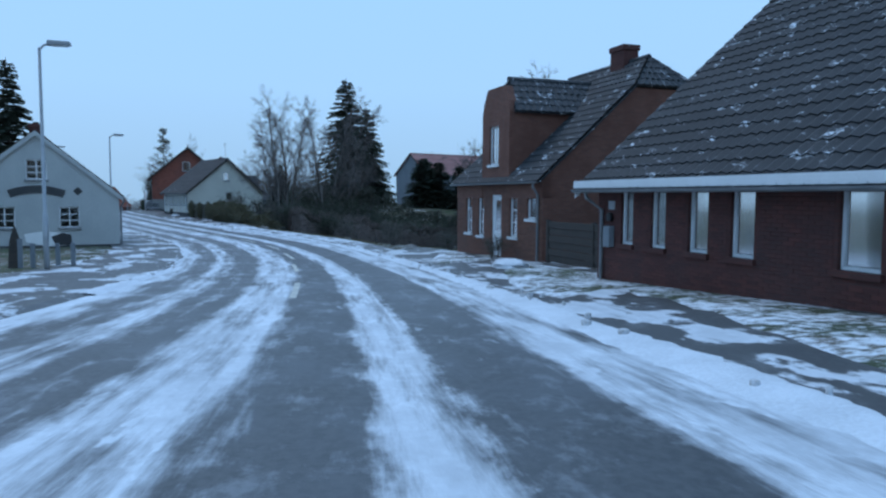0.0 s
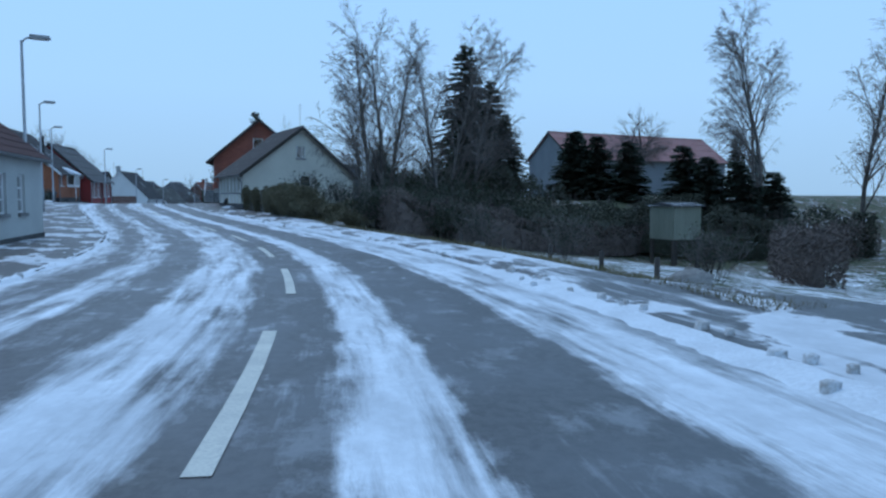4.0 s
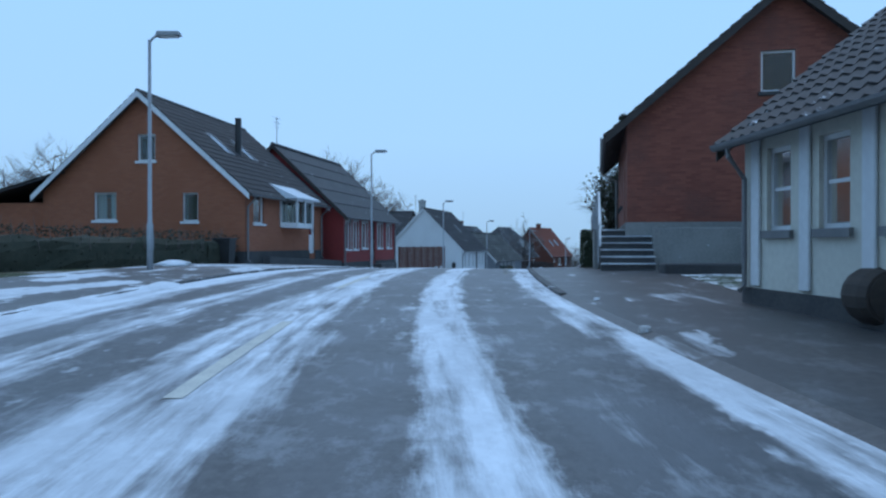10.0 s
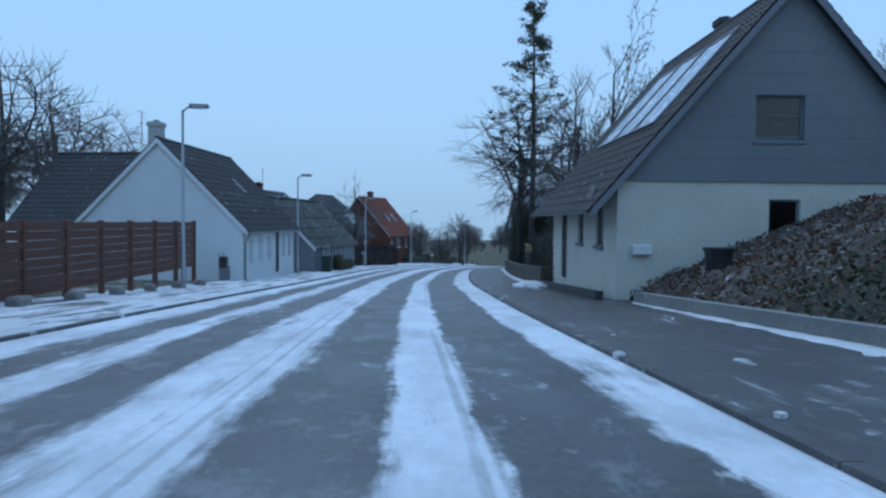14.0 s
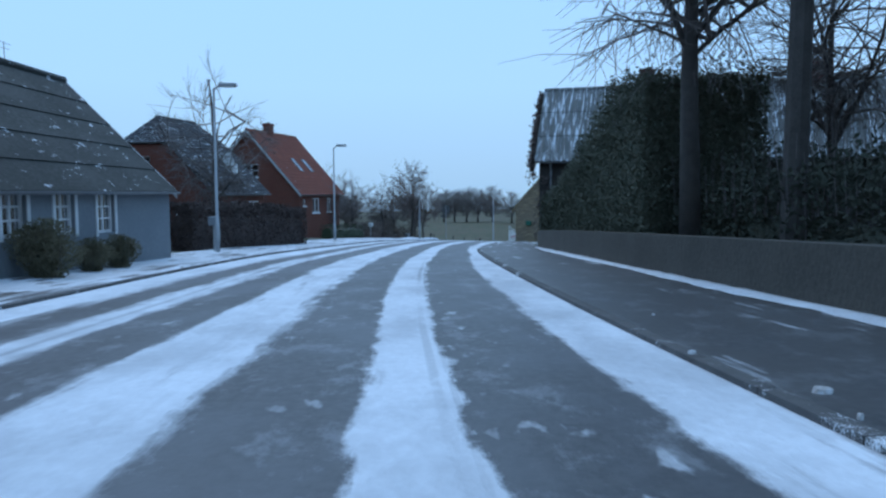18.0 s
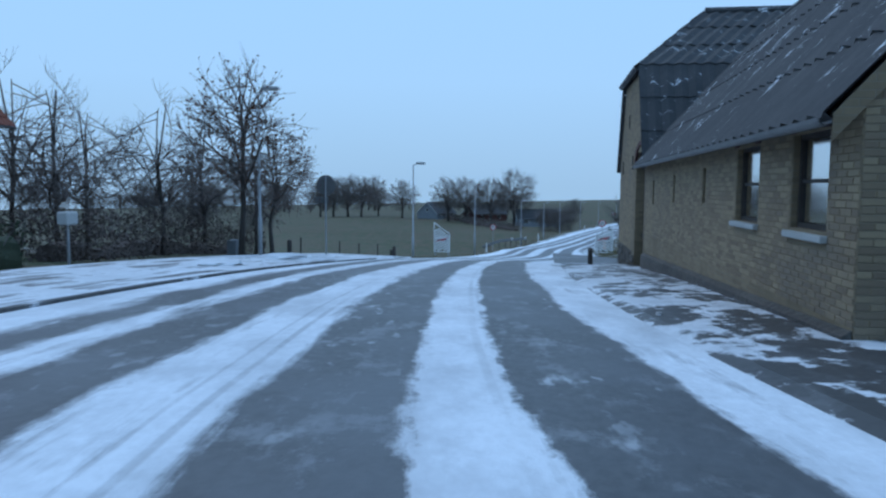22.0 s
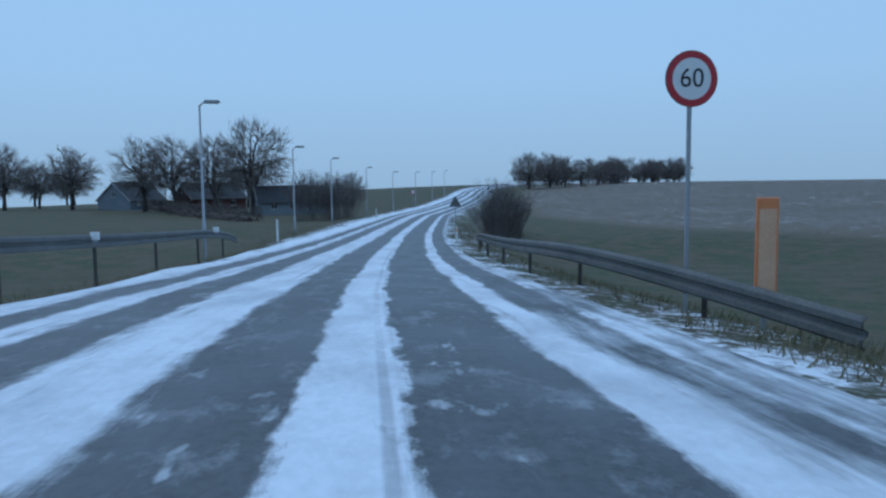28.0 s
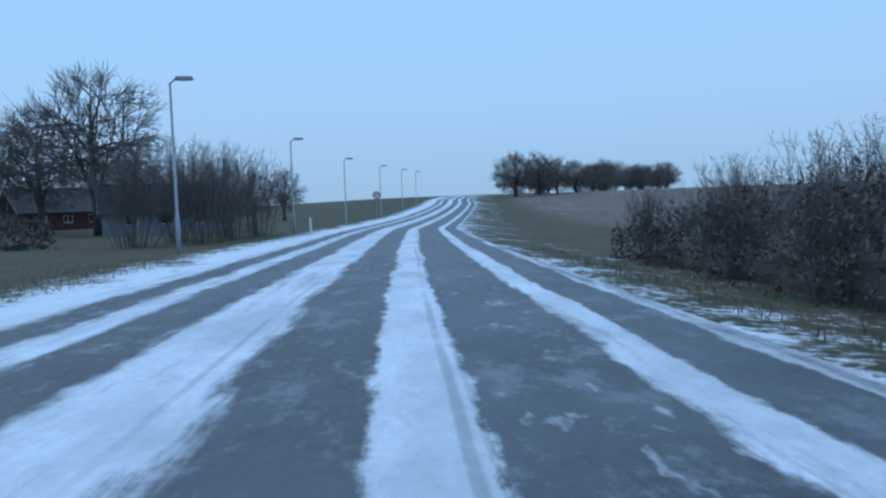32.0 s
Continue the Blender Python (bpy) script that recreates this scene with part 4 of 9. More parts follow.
# the wall of the front gable rises through the eaves, its ridge runs back to the main one
ga, gb, gt = 2.6, 4.95, 5.35
wall(b2, "gable_wall", lambda a, d, z: (a, d - 0.02, z), 7.4, [(0, 2.0), (ga, 2.0), (ga + 0.001, gt - 0.35), (ga + 0.12, gt), (ga + 0.45, gt + 0.55), (gb - 0.45, gt + 0.55), (gb - 0.12, gt), (gb - 0.001, gt - 0.35), (gb, 2.0), (7.4, 2.0)],
     [(3.25, 4.05, 3.2, 4.55)], MBRICK_BROWN, low=2.66)
window(b2, lambda a, d, z: (a, d - 0.02, z), 3.25, 4.05, 3.2, 4.55, 2, 2, MWHITE, MWHITE)
for x in (ga, gb - 0.2):
    part("cheek_wall", Shape().box((x, 0.27, 2.7), (x + 0.2, 3.6, gt - 0.3)), MBRICK_BROWN, b2)
gm = (ga + gb) / 2
roof_slope(b2, (ga - 0.2, 0.1, gt - 0.4), (ga - 0.2, 4.3, gt - 0.4), (gm, 0.5, gt + 0.85), (gm, 4.3, gt + 0.85), MTILE_BLACK)
roof_slope(b2, (gb + 0.2, 4.3, gt - 0.4), (gb + 0.2, 0.1, gt - 0.4), (gm, 4.3, gt + 0.85), (gm, 0.5, gt + 0.85), MTILE_BLACK)
part("ridge_cap", Shape().tube([(gm, 0.45, gt + 0.88), (gm, 4.3, gt + 0.88)], 0.1, 8), MTILE_BLACK, b2)
part("doorstep", Shape().box((3.3, -0.5, -0.35), (4.45, 0.0, -0.06), 0.02), MCONCRETE, b2)

# pale gabled house on the other side
lh = house("pale grey gabled house with white-barred windows", (-15.03, 33.62), 114.3, z_at(38) + 0.05, 10.4, 6.65, 2.35, 5.1, MPLASTER_PALE, MTILE_MAROON,
           g0=[("w", 1.65, 2.48, 0.9, 1.85, 2, 3), ("w", 4.2, 5.03, 0.9, 1.85, 2, 3), ("w", 2.9, 3.75, 3.05, 3.95, 2, 3)], front=[("w", 1.3 + 1.65 * k, 2.0 + 1.65 * k, 0.75, 1.8, 1, 3) for k in range(5)],
           rake=MPLASTER_PALE, sill=MZINC, plinth=(0.12, MPLINTH), drain=(0.15,), ov=0.18, end=0.1)
chimney(lh, 0.6, 3.33, 4.6, 5.55, 0.5, 0.5, MBRICK_DARK)
arch = Shape()
for k in range(13):
    a0 = -0.38 + 0.76 * k / 12
    arch.v += [(x, 3.33 + math.sin(a0) * r, -0.3 + math.cos(a0) * r) for x, r in ((-0.035, 2.75), (-0.035, 3.1), (0.002, 3.1), (0.002, 2.75))]
arch.f += [(k * 4 + j, k * 4 + (j + 1) % 4, k * 4 + 4 + (j + 1) % 4, k * 4 + 4 + j) for k in range(12) for j in range(4)] + [(0, 1, 2, 3), (51, 50, 49, 48)]
part("relief_arch", arch, MPLINTH, lh)
for y in (1.7, 4.95):
    part("wall_anchor", Shape().add([(-0.03, y - 0.2, 2.55), (-0.03, y, 2.75), (-0.03, y + 0.2, 2.55), (-0.03, y, 2.35), (0.002, y - 0.2, 2.55), (0.002, y, 2.75), (0.002, y + 0.2, 2.55), (0.002, y, 2.35)],
         [(0, 1, 2, 3), (0, 4, 5, 1), (1, 5, 6, 2), (2, 6, 7, 3), (3, 7, 4, 0)]), MBLACK, lh)

# white house with the row of narrow windows
wh_dir = math.degrees(math.atan2(-5.8, 4.4))
wh = house("white rendered house with a row of narrow windows", (-27.75, 72.15), wh_dir, z_at(74) + 0.35, 7.25, 8.94, 1.95, 5.08, MPLASTER_WHITE, MTILE_PLAIN,
           front=[("w", 0.55 + k * 1.08, 1.08 + k * 1.08, 0.72, 1.7, 1, 2, 0.3) for k in range(6)], g1=[("w", 4.0, 4.72, 3.06, 3.88, 1, 1), ("w", 4.3, 5.15, 1.15, 1.93, 1, 1)],
           rake=MDARKWOOD, sill=MZINC, plinth=(0.02, MPLINTH), drain=(7.1, 0.1), ov=0.3, end=0.3)
for k in range(7):
    part("pilaster", Shape().box((0.22 + k * 1.08, -0.05, 0.05), (0.42 + k * 1.08, -0.003, 1.85), 0.01), MPLASTER_CLEAN, wh)
chimney(wh, 3.2, 5.6, 3.6, 5.5, 0.45, 0.45, MBRICK_DARK)
antenna(wh, 6.9, 4.47, 5.1, 1.6, 2)
for ob in wh.children_recursive:  # its plan is askew: the ends follow the old lane, not the street
    for v in ob.data.vertices:
        v.co.x -= 0.45 * v.co.y

# tall brick house with the outside stair
br_dir = 291.7
br_far = Vector((-35.17, 87.79))
brick_base = z_at(92) + 0.2
br = house("rose brick house on a high grey basement", (br_far.x, br_far.y), br_dir, brick_base, 8.0, 7.5, 3.7, 6.86, MBRICK_ROSE, MTILE_PLAIN,
           front=[("w", 1.3, 1.85, 1.75, 3.2, 1, 1, 0.3), ("w", 2.7, 3.25, 1.75, 3.2, 1, 1, 0.3), ("w", 4.2, 4.75, 1.75, 3.2, 1, 1, 0.3), ("d", 6.1, 6.95, 1.15, 3.2, MWHITE)],
           g1=[("w", 3.2, 4.0, 4.34, 5.36, 1, 1)], rake=MDARKWOOD, sill=MPLINTH, plinth=(1.15, MCONCRETE), drain=(0.2,), ov=0.55, end=0.35)

# grey gabled house with cladding over a white ground floor
gr_dir = math.degrees(math.atan2(-12.1, 4.3))
gr = house("gabled house, grey cladding over white plaster", (-46.6, 116.27), gr_dir, z_at(118) + 0.2, 9.5, 8.2, 2.75, 7.45, MPLASTER_WHITE, MTILE_PLAIN,
           front=[("d", 1.8, 2.85, -0.1, 2.2, MDOOR_DARK, False), ("w", 4.7, 5.55, 1.15, 2.4, 1, 1), ("w", 7.2, 8.1, 1.15, 2.4, 1, 1)],
           g1=[("w", 3.22, 4.38, 3.75, 4.8, 1, 1), ("w", 3.6, 4.35, 1.35, 2.35, 1, 1)], rake=MCLAD, gable_mat=MCLAD, split_z=2.8, frame_mat=MPLASTER_GREY, ov=0.7, end=0.3, sill=MPLASTER_GREY)
for k in range(8):
    z = 3.3 + k * 0.5
    half = 4.1 * (7.45 - z) / (7.45 - 2.75)
    part("cladding_joint", Shape().box((9.53, 4.1 - half, z), (9.545, 4.1 + half, z + 0.02)), MCLAD, gr)
for k in range(3):
    y0, z0 = 1.3, 2.75 + 1.3 * 4.7 / 4.1
    roof_window(gr, (2.0 + k * 2.2, 1.2, 4.2), (1, 0, 0), (0, 4.1, 4.7), 2.1, 3.2)
chimney(gr, 4.0, 4.6, 6.6, 8.1, 0.5, 0.5, MPLINTH)
part("letter_box", Shape().box((9.5, 0.35, 1.0), (9.65, 0.8, 1.25), 0.02), MWHITE, gr)
dish = Shape()
for k in range(3):
    dish.tube([(8.5 - 0.05 * k, -0.42, 2.35), (8.5 - 0.05 * k, -0.47, 2.36)], 0.33 - 0.06 * k, 16)
d_ob = part("satellite_dish", dish, MSIGNBACK, gr)
part("dish_arm", Shape().tube([(8.5, -0.003, 2.1), (8.5, -0.42, 2.3)], 0.02, 6), MSTEEL, d_ob)

gw, gn = Vector((math.cos(radians(gr_dir)), math.sin(radians(gr_dir)))), Vector((-math.sin(radians(gr_dir)), math.cos(radians(gr_dir))))
gwo = Vector((-46.6, 116.27)) + gw * 7.6 + gn * 8.25
house("low dark-roofed wing beside the clad house", (gwo.x, gwo.y), gr_dir + 90, z_at(118) + 0.6, 7.5, 6.0, 2.4, 5.4, MCLAD, MTILE_PLAIN, ov=0.3)

# orange brick house
oh_dir = heading(94)
oh_base = z_at(94) + 0.25
oh = house("orange brick house with white bargeboards and a bay", (-46.4, 80.15), oh_dir, oh_base, 8.7, 8.1, 2.6, 6.15, MBRICK_ORANGE, MTILE_PLAIN,
           g0=[("w", 1.82, 2.43, 1.45, 2.5, 1, 1, 0.3), ("w", 5.08, 6.0, 1.5, 2.55, 1, 1, 0.8), ("w", 3.5, 4.22, 3.7, 4.7, 1, 1)], front=[("w", 0.75, 1.75, 1.4, 2.5, 1, 1, 0.3), ("w", 3.5, 5.9, 1.5, 2.45, 3, 1, 0.3), ("d", 6.9, 7.7, 0.2, 2.3, MWHITE)],
           rake=MWHITE, sill=MWHITE, plinth=(0.35, MPLINTH), drain=(0.12, 8.5), ov=0.3, end=0.3)
bay_ob = part("bay_window", Shape().add([(3.4, -0.003, z) for z in (1.3, 1.38)] + [(3.75, -0.6, z) for z in (1.3, 1.38)] + [(5.65, -0.6, z) for z in (1.3, 1.38)] + [(6.0, -0.003, z) for z in (1.3, 1.38)], [(0, 2, 4, 6), (7, 5, 3, 1), (0, 1, 3, 2), (2, 3, 5, 4), (4, 5, 7, 6), (6, 7, 1, 0)]), MWHITE, oh)
for a, b in (((3.4, -0.003), (3.75, -0.6)), ((3.75, -0.6), (5.65, -0.6)), ((5.65, -0.6), (6.0, -0.003))):
    A, B = Vector((*a, 0)), Vector((*b, 0))
    inner = Vector((-(B - A).y, (B - A).x, 0)).normalized() * 0.05
    for z0, z1 in ((1.385, 1.5), (2.4, 2.47)):
        part("rail", Shape().add([(p.x, p.y, z) for z in (z0, z1) for p in (A, B, B + inner, A + inner)], [(3, 2, 1, 0), (4, 5, 6, 7), (0, 1, 5, 4), (1, 2, 6, 5), (2, 3, 7, 6), (3, 0, 4, 7)]), MWHITE, bay_ob)
for x, y in ((3.42, -0.03), (3.75, -0.6), (4.7, -0.6), (5.65, -0.6), (5.98, -0.03)):
    part("mullion", Shape().box((x - 0.05, y - 0.034, 1.382), (x + 0.05, y + 0.05, 2.474), 0.008), MWHITE, bay_ob)
for (ax, ay), (bx, by) in (((3.43, -0.05), (3.75, -0.58)), ((3.8, -0.585), (4.65, -0.585)), ((4.75, -0.585), (5.6, -0.585)), ((5.65, -0.58), (5.97, -0.05))):
    part("pane", Shape().quad((ax, ay, 1.5), (bx, by, 1.5), (bx, by, 2.4), (ax, ay, 2.4)), MGLASS, bay_ob).visible_shadow = False
part("bay_roof", Shape().add([(3.2, -0.75, 2.55), (6.2, -0.75, 2.55), (6.0, 0.9, 3.32), (3.4, 0.9, 3.32), (3.2, -0.75, 2.48), (6.2, -0.75, 2.48), (6.2, 0.0, 2.48), (3.2, 0.0, 2.48)],
     [(0, 1, 2, 3), (0, 4, 5, 1), (4, 7, 6, 5), (1, 5, 6, 2), (0, 3, 7, 4)]), MSNOW, bay_ob, "snow-covered bay roof")
for k, x in enumerate((2.0, 4.3)):
    roof_window(oh, (x, 1.7, 2.6 + 1.7 * 3.55 / 4.05 + 0.02), (1, 0, 0), (0, 4.05, 3.55), 0.75, 1.3)
part("stove_flue", Shape().tube([(3.6, 1.9, 3.9), (3.6, 1.9, 5.85)], 0.13, 12), MBLACK, oh)
lean = Shape()
lean.box((0.3, 8.12, -0.5), (8.0, 11.5, 2.2))
part("lean_to_wall", lean, MBRICK_ORANGE, oh)
roof_slope(oh, (8.2, 11.8, 2.15), (-0.1, 11.8, 2.15), (8.2, 7.2, 3.35), (-0.1, 7.2, 3.35), MTILE_PLAIN)

# red plastered house
rd_o = spot(102.6, -7.55)
rd = house("red painted house with white window surrounds", (rd_o.x, rd_o.y), heading(107), z_at(107) + 0.4, 9.2, 7.2, 2.55, 5.9, MPLASTER_RED, MTILE_PLAIN,
           front=[("w", 0.35, 1.05, 0.8, 2.2, 1, 1, 0.3), ("w", 1.5, 2.25, 0.8, 2.2, 1, 1, 0.3), ("w", 2.9, 3.8, 0.85, 2.2, 1, 1, 0.3), ("d", 4.35, 5.2, 0.15, 2.25, MDOOR_DARK, False), ("w", 5.65, 6.55, 0.85, 2.2, 1, 1, 0.3), ("w", 7.45, 8.35, 0.85, 2.2, 1, 1, 0.3)],
           rake=MDARKWOOD, sill=MWHITE, plinth=(0.15, MPLINTH), drain=(0.1, 9.05), ov=0.3, end=0.25, course=1.1, wave=99)
for a, b in ((0.35, 1.05), (1.5, 2.25), (2.9, 3.8), (5.65, 6.55), (7.45, 8.35)):
    for x0, x1 in ((a - 0.09, a - 0.003), (b + 0.003, b + 0.09)):
        part("surround", Shape().box((x0, -0.03, 0.8), (x1, 0.06, 2.28)), MPLASTER_PALE, rd)
    part("lintel", Shape().box((a - 0.09, -0.035, 2.203), (b + 0.09, 0.05, 2.29)), MPLASTER_PALE, rd)
antenna(rd, 0.3, 3.6, 5.9, 1.5, 3)
part("doorstep", Shape().box((4.0, -0.75, -0.6), (7.0, -0.035, 0.0), 0.03), MPLINTH, rd)

# white gabled house beyond the fence
w2 = house("whitewashed gabled house with a dark roof", (-59.0, 114.8), heading(134), z_at(131) + 0.15, 9.6, 6.9, 2.15, 5.65, MPLASTER_CLEAN, MTILE_PLAIN,
           front=[("w", 0.9 + 1.5 * k, 1.6 + 1.5 * k, 0.6, 1.8, 2, 3, 0.3) for k in range(3)] + [("d", 5.5, 6.3, -0.05, 1.9, MDOOR_DARK, False)] + [("w", 6.8 + 1.3 * k, 7.5 + 1.3 * k, 0.6, 1.8, 2, 3, 0.3) for k in range(2)],
           rake=MPLASTER_CLEAN, drain=(0.1, 9.4), ov=0.2, end=0.1)
chimney(w2, 0.5, 3.7, 5.2, 6.45, 0.5, 0.5, MPLASTER_PALE)
antenna(w2, 0.5, 4.3, 5.3, 1.6, 3)
roof_window(w2, (5.2, 1.5, 3.7), (1, 0, 0), (0, 3.45, 3.5), 0.5, 0.9)
house("low dark-roofed wing behind the white house", (-72.6, 115.85), 10.0, z_at(135) + 0.1, 5.0, 7.0, 2.6, 6.0, MPLASTER_CLEAN, MTILE_PLAIN, front=[("w", 2, 3, 1.0, 2.1, 2, 1)], ov=0.2)

# low grey house
gh = house("low grey-blue house with white cross-barred windows", (-62.83, 127.33), 104.0, -2.95, 11.4, 5.6, 1.52, 4.36, MPLASTER_GREY, MSHEET_GREY,
           front=[("w", 2.35, 3.05, 0.6, 1.44, 2, 3), ("w", 3.8, 4.55, 0.6, 1.44, 2, 3), ("w", 5.52, 6.26, 0.55, 1.42, 2, 3), ("w", 7.24, 8.05, 0.5, 1.4, 2, 3)], rake=MPLASTER_CLEAN, ov=0.18, end=0.1, course=0.8, wave=99)
for x0, x1, z0 in ((2.35, 3.05, 0.6), (3.8, 4.55, 0.6), (5.52, 6.26, 0.55), (7.24, 8.05, 0.5)):
    for a, b in ((x0 - 0.1, x0 - 0.003), (x1 + 0.003, x1 + 0.1)):
        part("surround", Shape().box((a, -0.025, z0 - 0.05), (b, 0.06, 1.46)), MPLASTER_CLEAN, gh)
gb_o = Vector((-74.9, 143.2))
gback = house("dark-roofed house behind the low grey one", (gb_o.x, gb_o.y), 104.0, -2.9, 11.4, 6.0, 2.4, 5.6, MBRICK_RED, MTILE_SNOWY, front=[("w", 1.5, 2.4, 0.9, 2.0, 2, 1), ("w", 4.0, 4.9, 0.9, 2.0, 2, 1), ("w", 9.2, 10.0, 0.7, 1.9, 2, 3)], rake=MPLASTER_PALE, hip=0.35)
chimney(gback, 3.1, 3.0, 5.2, 6.35, 0.75, 0.5, MBRICK_DARK)
antenna(gback, 4.1, 3.0, 5.6, 2.1, 2)

# hipped brick house in the garden
th = house("dark-roofed brick house behind a hedge", (-75.85, 157.05), 92.0, z_at(175) + 0.1, 6.6, 8.0, 3.0, 7.15, MBRICK_RED, MTILE_SNOWY,
           front=[("w", 0.4, 1.5, 1.2, 2.3, 2, 1, 0.4), ("w", 2.2, 3.3, 1.2, 2.3, 2, 1, 0.4), ("w", 4.6, 6.0, 1.2, 2.3, 2, 1, 0.4)], g0=[("w", 1.2, 2.2, 0.9, 2.1, 2, 1), ("w", 3.7, 4.9, 3.9, 4.9, 2, 1), ("w", 5.2, 6.4, 0.9, 2.2, 1, 1)], rake=MPLASTER_PALE, sill=MWHITE, hip=0.38, ov=0.35, end=0.2)
dormer = part("dormer", Shape().add([(3.6, 0.9, 3.6), (5.4, 0.9, 3.6), (4.5, 1.1, 5.3), (4.5, 2.6, 5.3), (3.6, 1.6, 4.2), (5.4, 1.6, 4.2)], [(0, 1, 2), (0, 2, 3, 4), (1, 5, 3, 2)]), MPLASTER_PALE, th)
window(dormer, lambda a, d, z: (a, 0.83 + d, z), 4.2, 4.8, 3.9, 4.6, 2, 1, deep=0.0)

# red-roofed house
rh = house("brick house with a steep red tiled roof", (-76.1, 169.0), heading(185), z_at(185) + 0.2, 7.6, 7.85, 3.35, 7.75, MBRICK_RED, MTILE_RED,
           g0=[("w", 3.2, 4.35, 4.4, 5.35, 2, 2), ("w", 6.0, 6.9, 0.9, 2.2, 2, 2)], front=[("w", 0.6, 1.15, 2.3, 2.75, 1, 1), ("w", 2.3, 3.6, 1.75, 2.85, 2, 1, 0.3), ("w", 5.0, 5.9, 1.75, 2.85, 2, 1)], rake=MPLASTER_PALE, sill=MWHITE, ov=0.3, end=0.3)
chimney(rh, 3.1, 3.9, 7.2, 8.55, 0.75, 0.5, MBRICK_RED)
for k, x in enumerate((3.0, 4.9)):
    roof_window(rh, (x, 1.3, 3.35 + 1.3 * 4.4 / 3.92 + 0.03), (1, 0, 0), (0, 3.92, 4.4), 0.55, 1.3)

# white tiled house behind the hedge
wt_dir = heading(73)
wt_end = spot(76.9, -8.75)
wt_o = wt_end - Vector((math.cos(radians(wt_dir)), math.sin(radians(wt_dir)), 0)) * 11.0
house("white house with a black tiled roof", (wt_o.x, wt_o.y), wt_dir, z_at(75) + 0.25, 11.0, 6.0, 2.6, 5.85, MPLASTER_CLEAN, MTILE_LINED,
           front=[("w", 1.6, 2.6, 0.9, 2.1, 1, 1, 0.4), ("w", 5.0, 6.0, 0.9, 2.1, 1, 1, 0.4), ("w", 8.1, 9.1, 0.9, 2.1, 1, 1, 0.4)], g0=[("w", 2.5, 3.5, 0.9, 2.1, 1, 1)], rake=MDARKWOOD, sill=MZINC, ov=0.35, end=0.25, drain=(10.8,))

# farm: weathered gable house, its long wing and the great barn, in one line along the street
farm_dir = math.degrees(math.atan2(17.5, 1.2))
fx = Vector((1.2, 17.5)).normalized()
far_c = Vector((-59.73, 164.15)) + fx * 13.1
farm = house("weathered yellow brick farm wing with a steep gable", (far_c.x, far_c.y), farm_dir + 180, -4.75, 13.1, 5.72, 2.26, 5.42, MBRICK_YELLOW, MCORRUGATED_DARK,
             front=[("w", 11.4, 12.4, 1.08, 2.04, 1, 2, 0.9), ("w", 9.15, 10.2, 1.06, 2.02, 1, 2, 0.9), ("w", 7.0, 7.2, 1.25, 1.82), ("w", 4.15, 4.35, 1.2, 1.76), ("w", 1.3, 1.5, 1.1, 1.68)],
             g1=[("w", 1.78, 2.47, 2.89, 3.66, 2, 1), ("w", 3.3, 3.98, 2.88, 3.64, 2, 1)], frame_mat=MDARKWOOD, rake=MBRICK_YELLOW, ov=0.25, end=0.02, course=1.2, wave=0.36, amp=0.03, piece="roof_sheet")
part("plinth", Shape().add([(x, y, z) for x, z in ((0.0, -0.2), (13.1, 0.3)) for y, z in ((-0.09, -1.6), (-0.09, z - 0.05), (-0.01, z), (-0.01, -1.6))], [(0, 1, 2, 3), (7, 6, 5, 4), (0, 4, 5, 1), (1, 5, 6, 2), (2, 6, 7, 3)]), MFOOTING, farm, "sloping stone plinth")
for a, b, z in ((11.4, 12.4, 2.04), (9.15, 10.2, 2.02)):
    arch = Shape()
    for k in range(6):
        x0, x1 = a - 0.05 + (b - a + 0.1) * k / 6, a - 0.05 + (b - a + 0.1) * (k + 1) / 6
        lift = [0.1 * math.sin(math.pi * j / 6) for j in (k, k + 1)]
        bar(arch, lambda u, d, h: (u, d, h), x0 + 0.004, x1 - 0.004, z + 0.01 + min(lift), z + 0.2 + max(lift), -0.03, -0.009)
    part("brick_lintel", arch, MBRICK_DARK, farm)
    part("window_ledge", Shape().box((a - 0.05, -0.07, 0.98), (b + 0.05, 0.06, 1.05), 0.01), MPLASTER_PALE, farm)
chimney(farm, 11.75, 2.5, 4.4, 5.36, 0.5, 0.5, MBRICK_RED)
part("parapet", Shape().box((12.9, 2.7, 5.2), (13.14, 3.02, 5.6), 0.05), MBRICK_YELLOW, farm)
part("wooden_lintel", Shape().box((13.08, 2.04, 2.01), (13.16, 3.9, 2.42), 0.03), MDARKWOOD, farm)
for k in range(14):  # the gateway below the beam is walled up with paler stone
    z, off = -0.1 + k * 0.15, 0.14 * (k % 2)
    for j in range(5):
        y0 = 2.46 + j * 0.32 - off
        part("stone", Shape().box((13.09, max(y0, 2.46), z), (13.125, min(y0 + 0.305, 4.02), z + 0.135), 0.012), MBLOCKED, farm)
part("green_box", Shape().box((13.1, 0.63, 1.2), (13.3, 0.95, 1.47), 0.03), MGREENBOX, farm, "small green box on the wall")
part("wall_anchor", Shape().box((13.1, 1.3, 2.36), (13.14, 1.55, 2.5), 0.01), MBLACK, farm)
# no opening here: a black block stands in for the hole's inner shade
part("vent_hole", Shape().box((13.1, 2.62, 3.95), (13.125, 2.85, 4.2), 0.01), MBLACK, farm)
bo = Vector((-59.73, 164.15)) + fx * 13.16
barn = thing("barn", pose(bo.x, bo.y, -6.0, 0, 0, farm_dir), "tall weathered brick barn with an arched plank door", "barn")
BW, BD, BS, BE, BR = 6.65, 16.0, 3.55, 6.0, 7.95
bpl = lambda a, d, z: (a, -d, z)
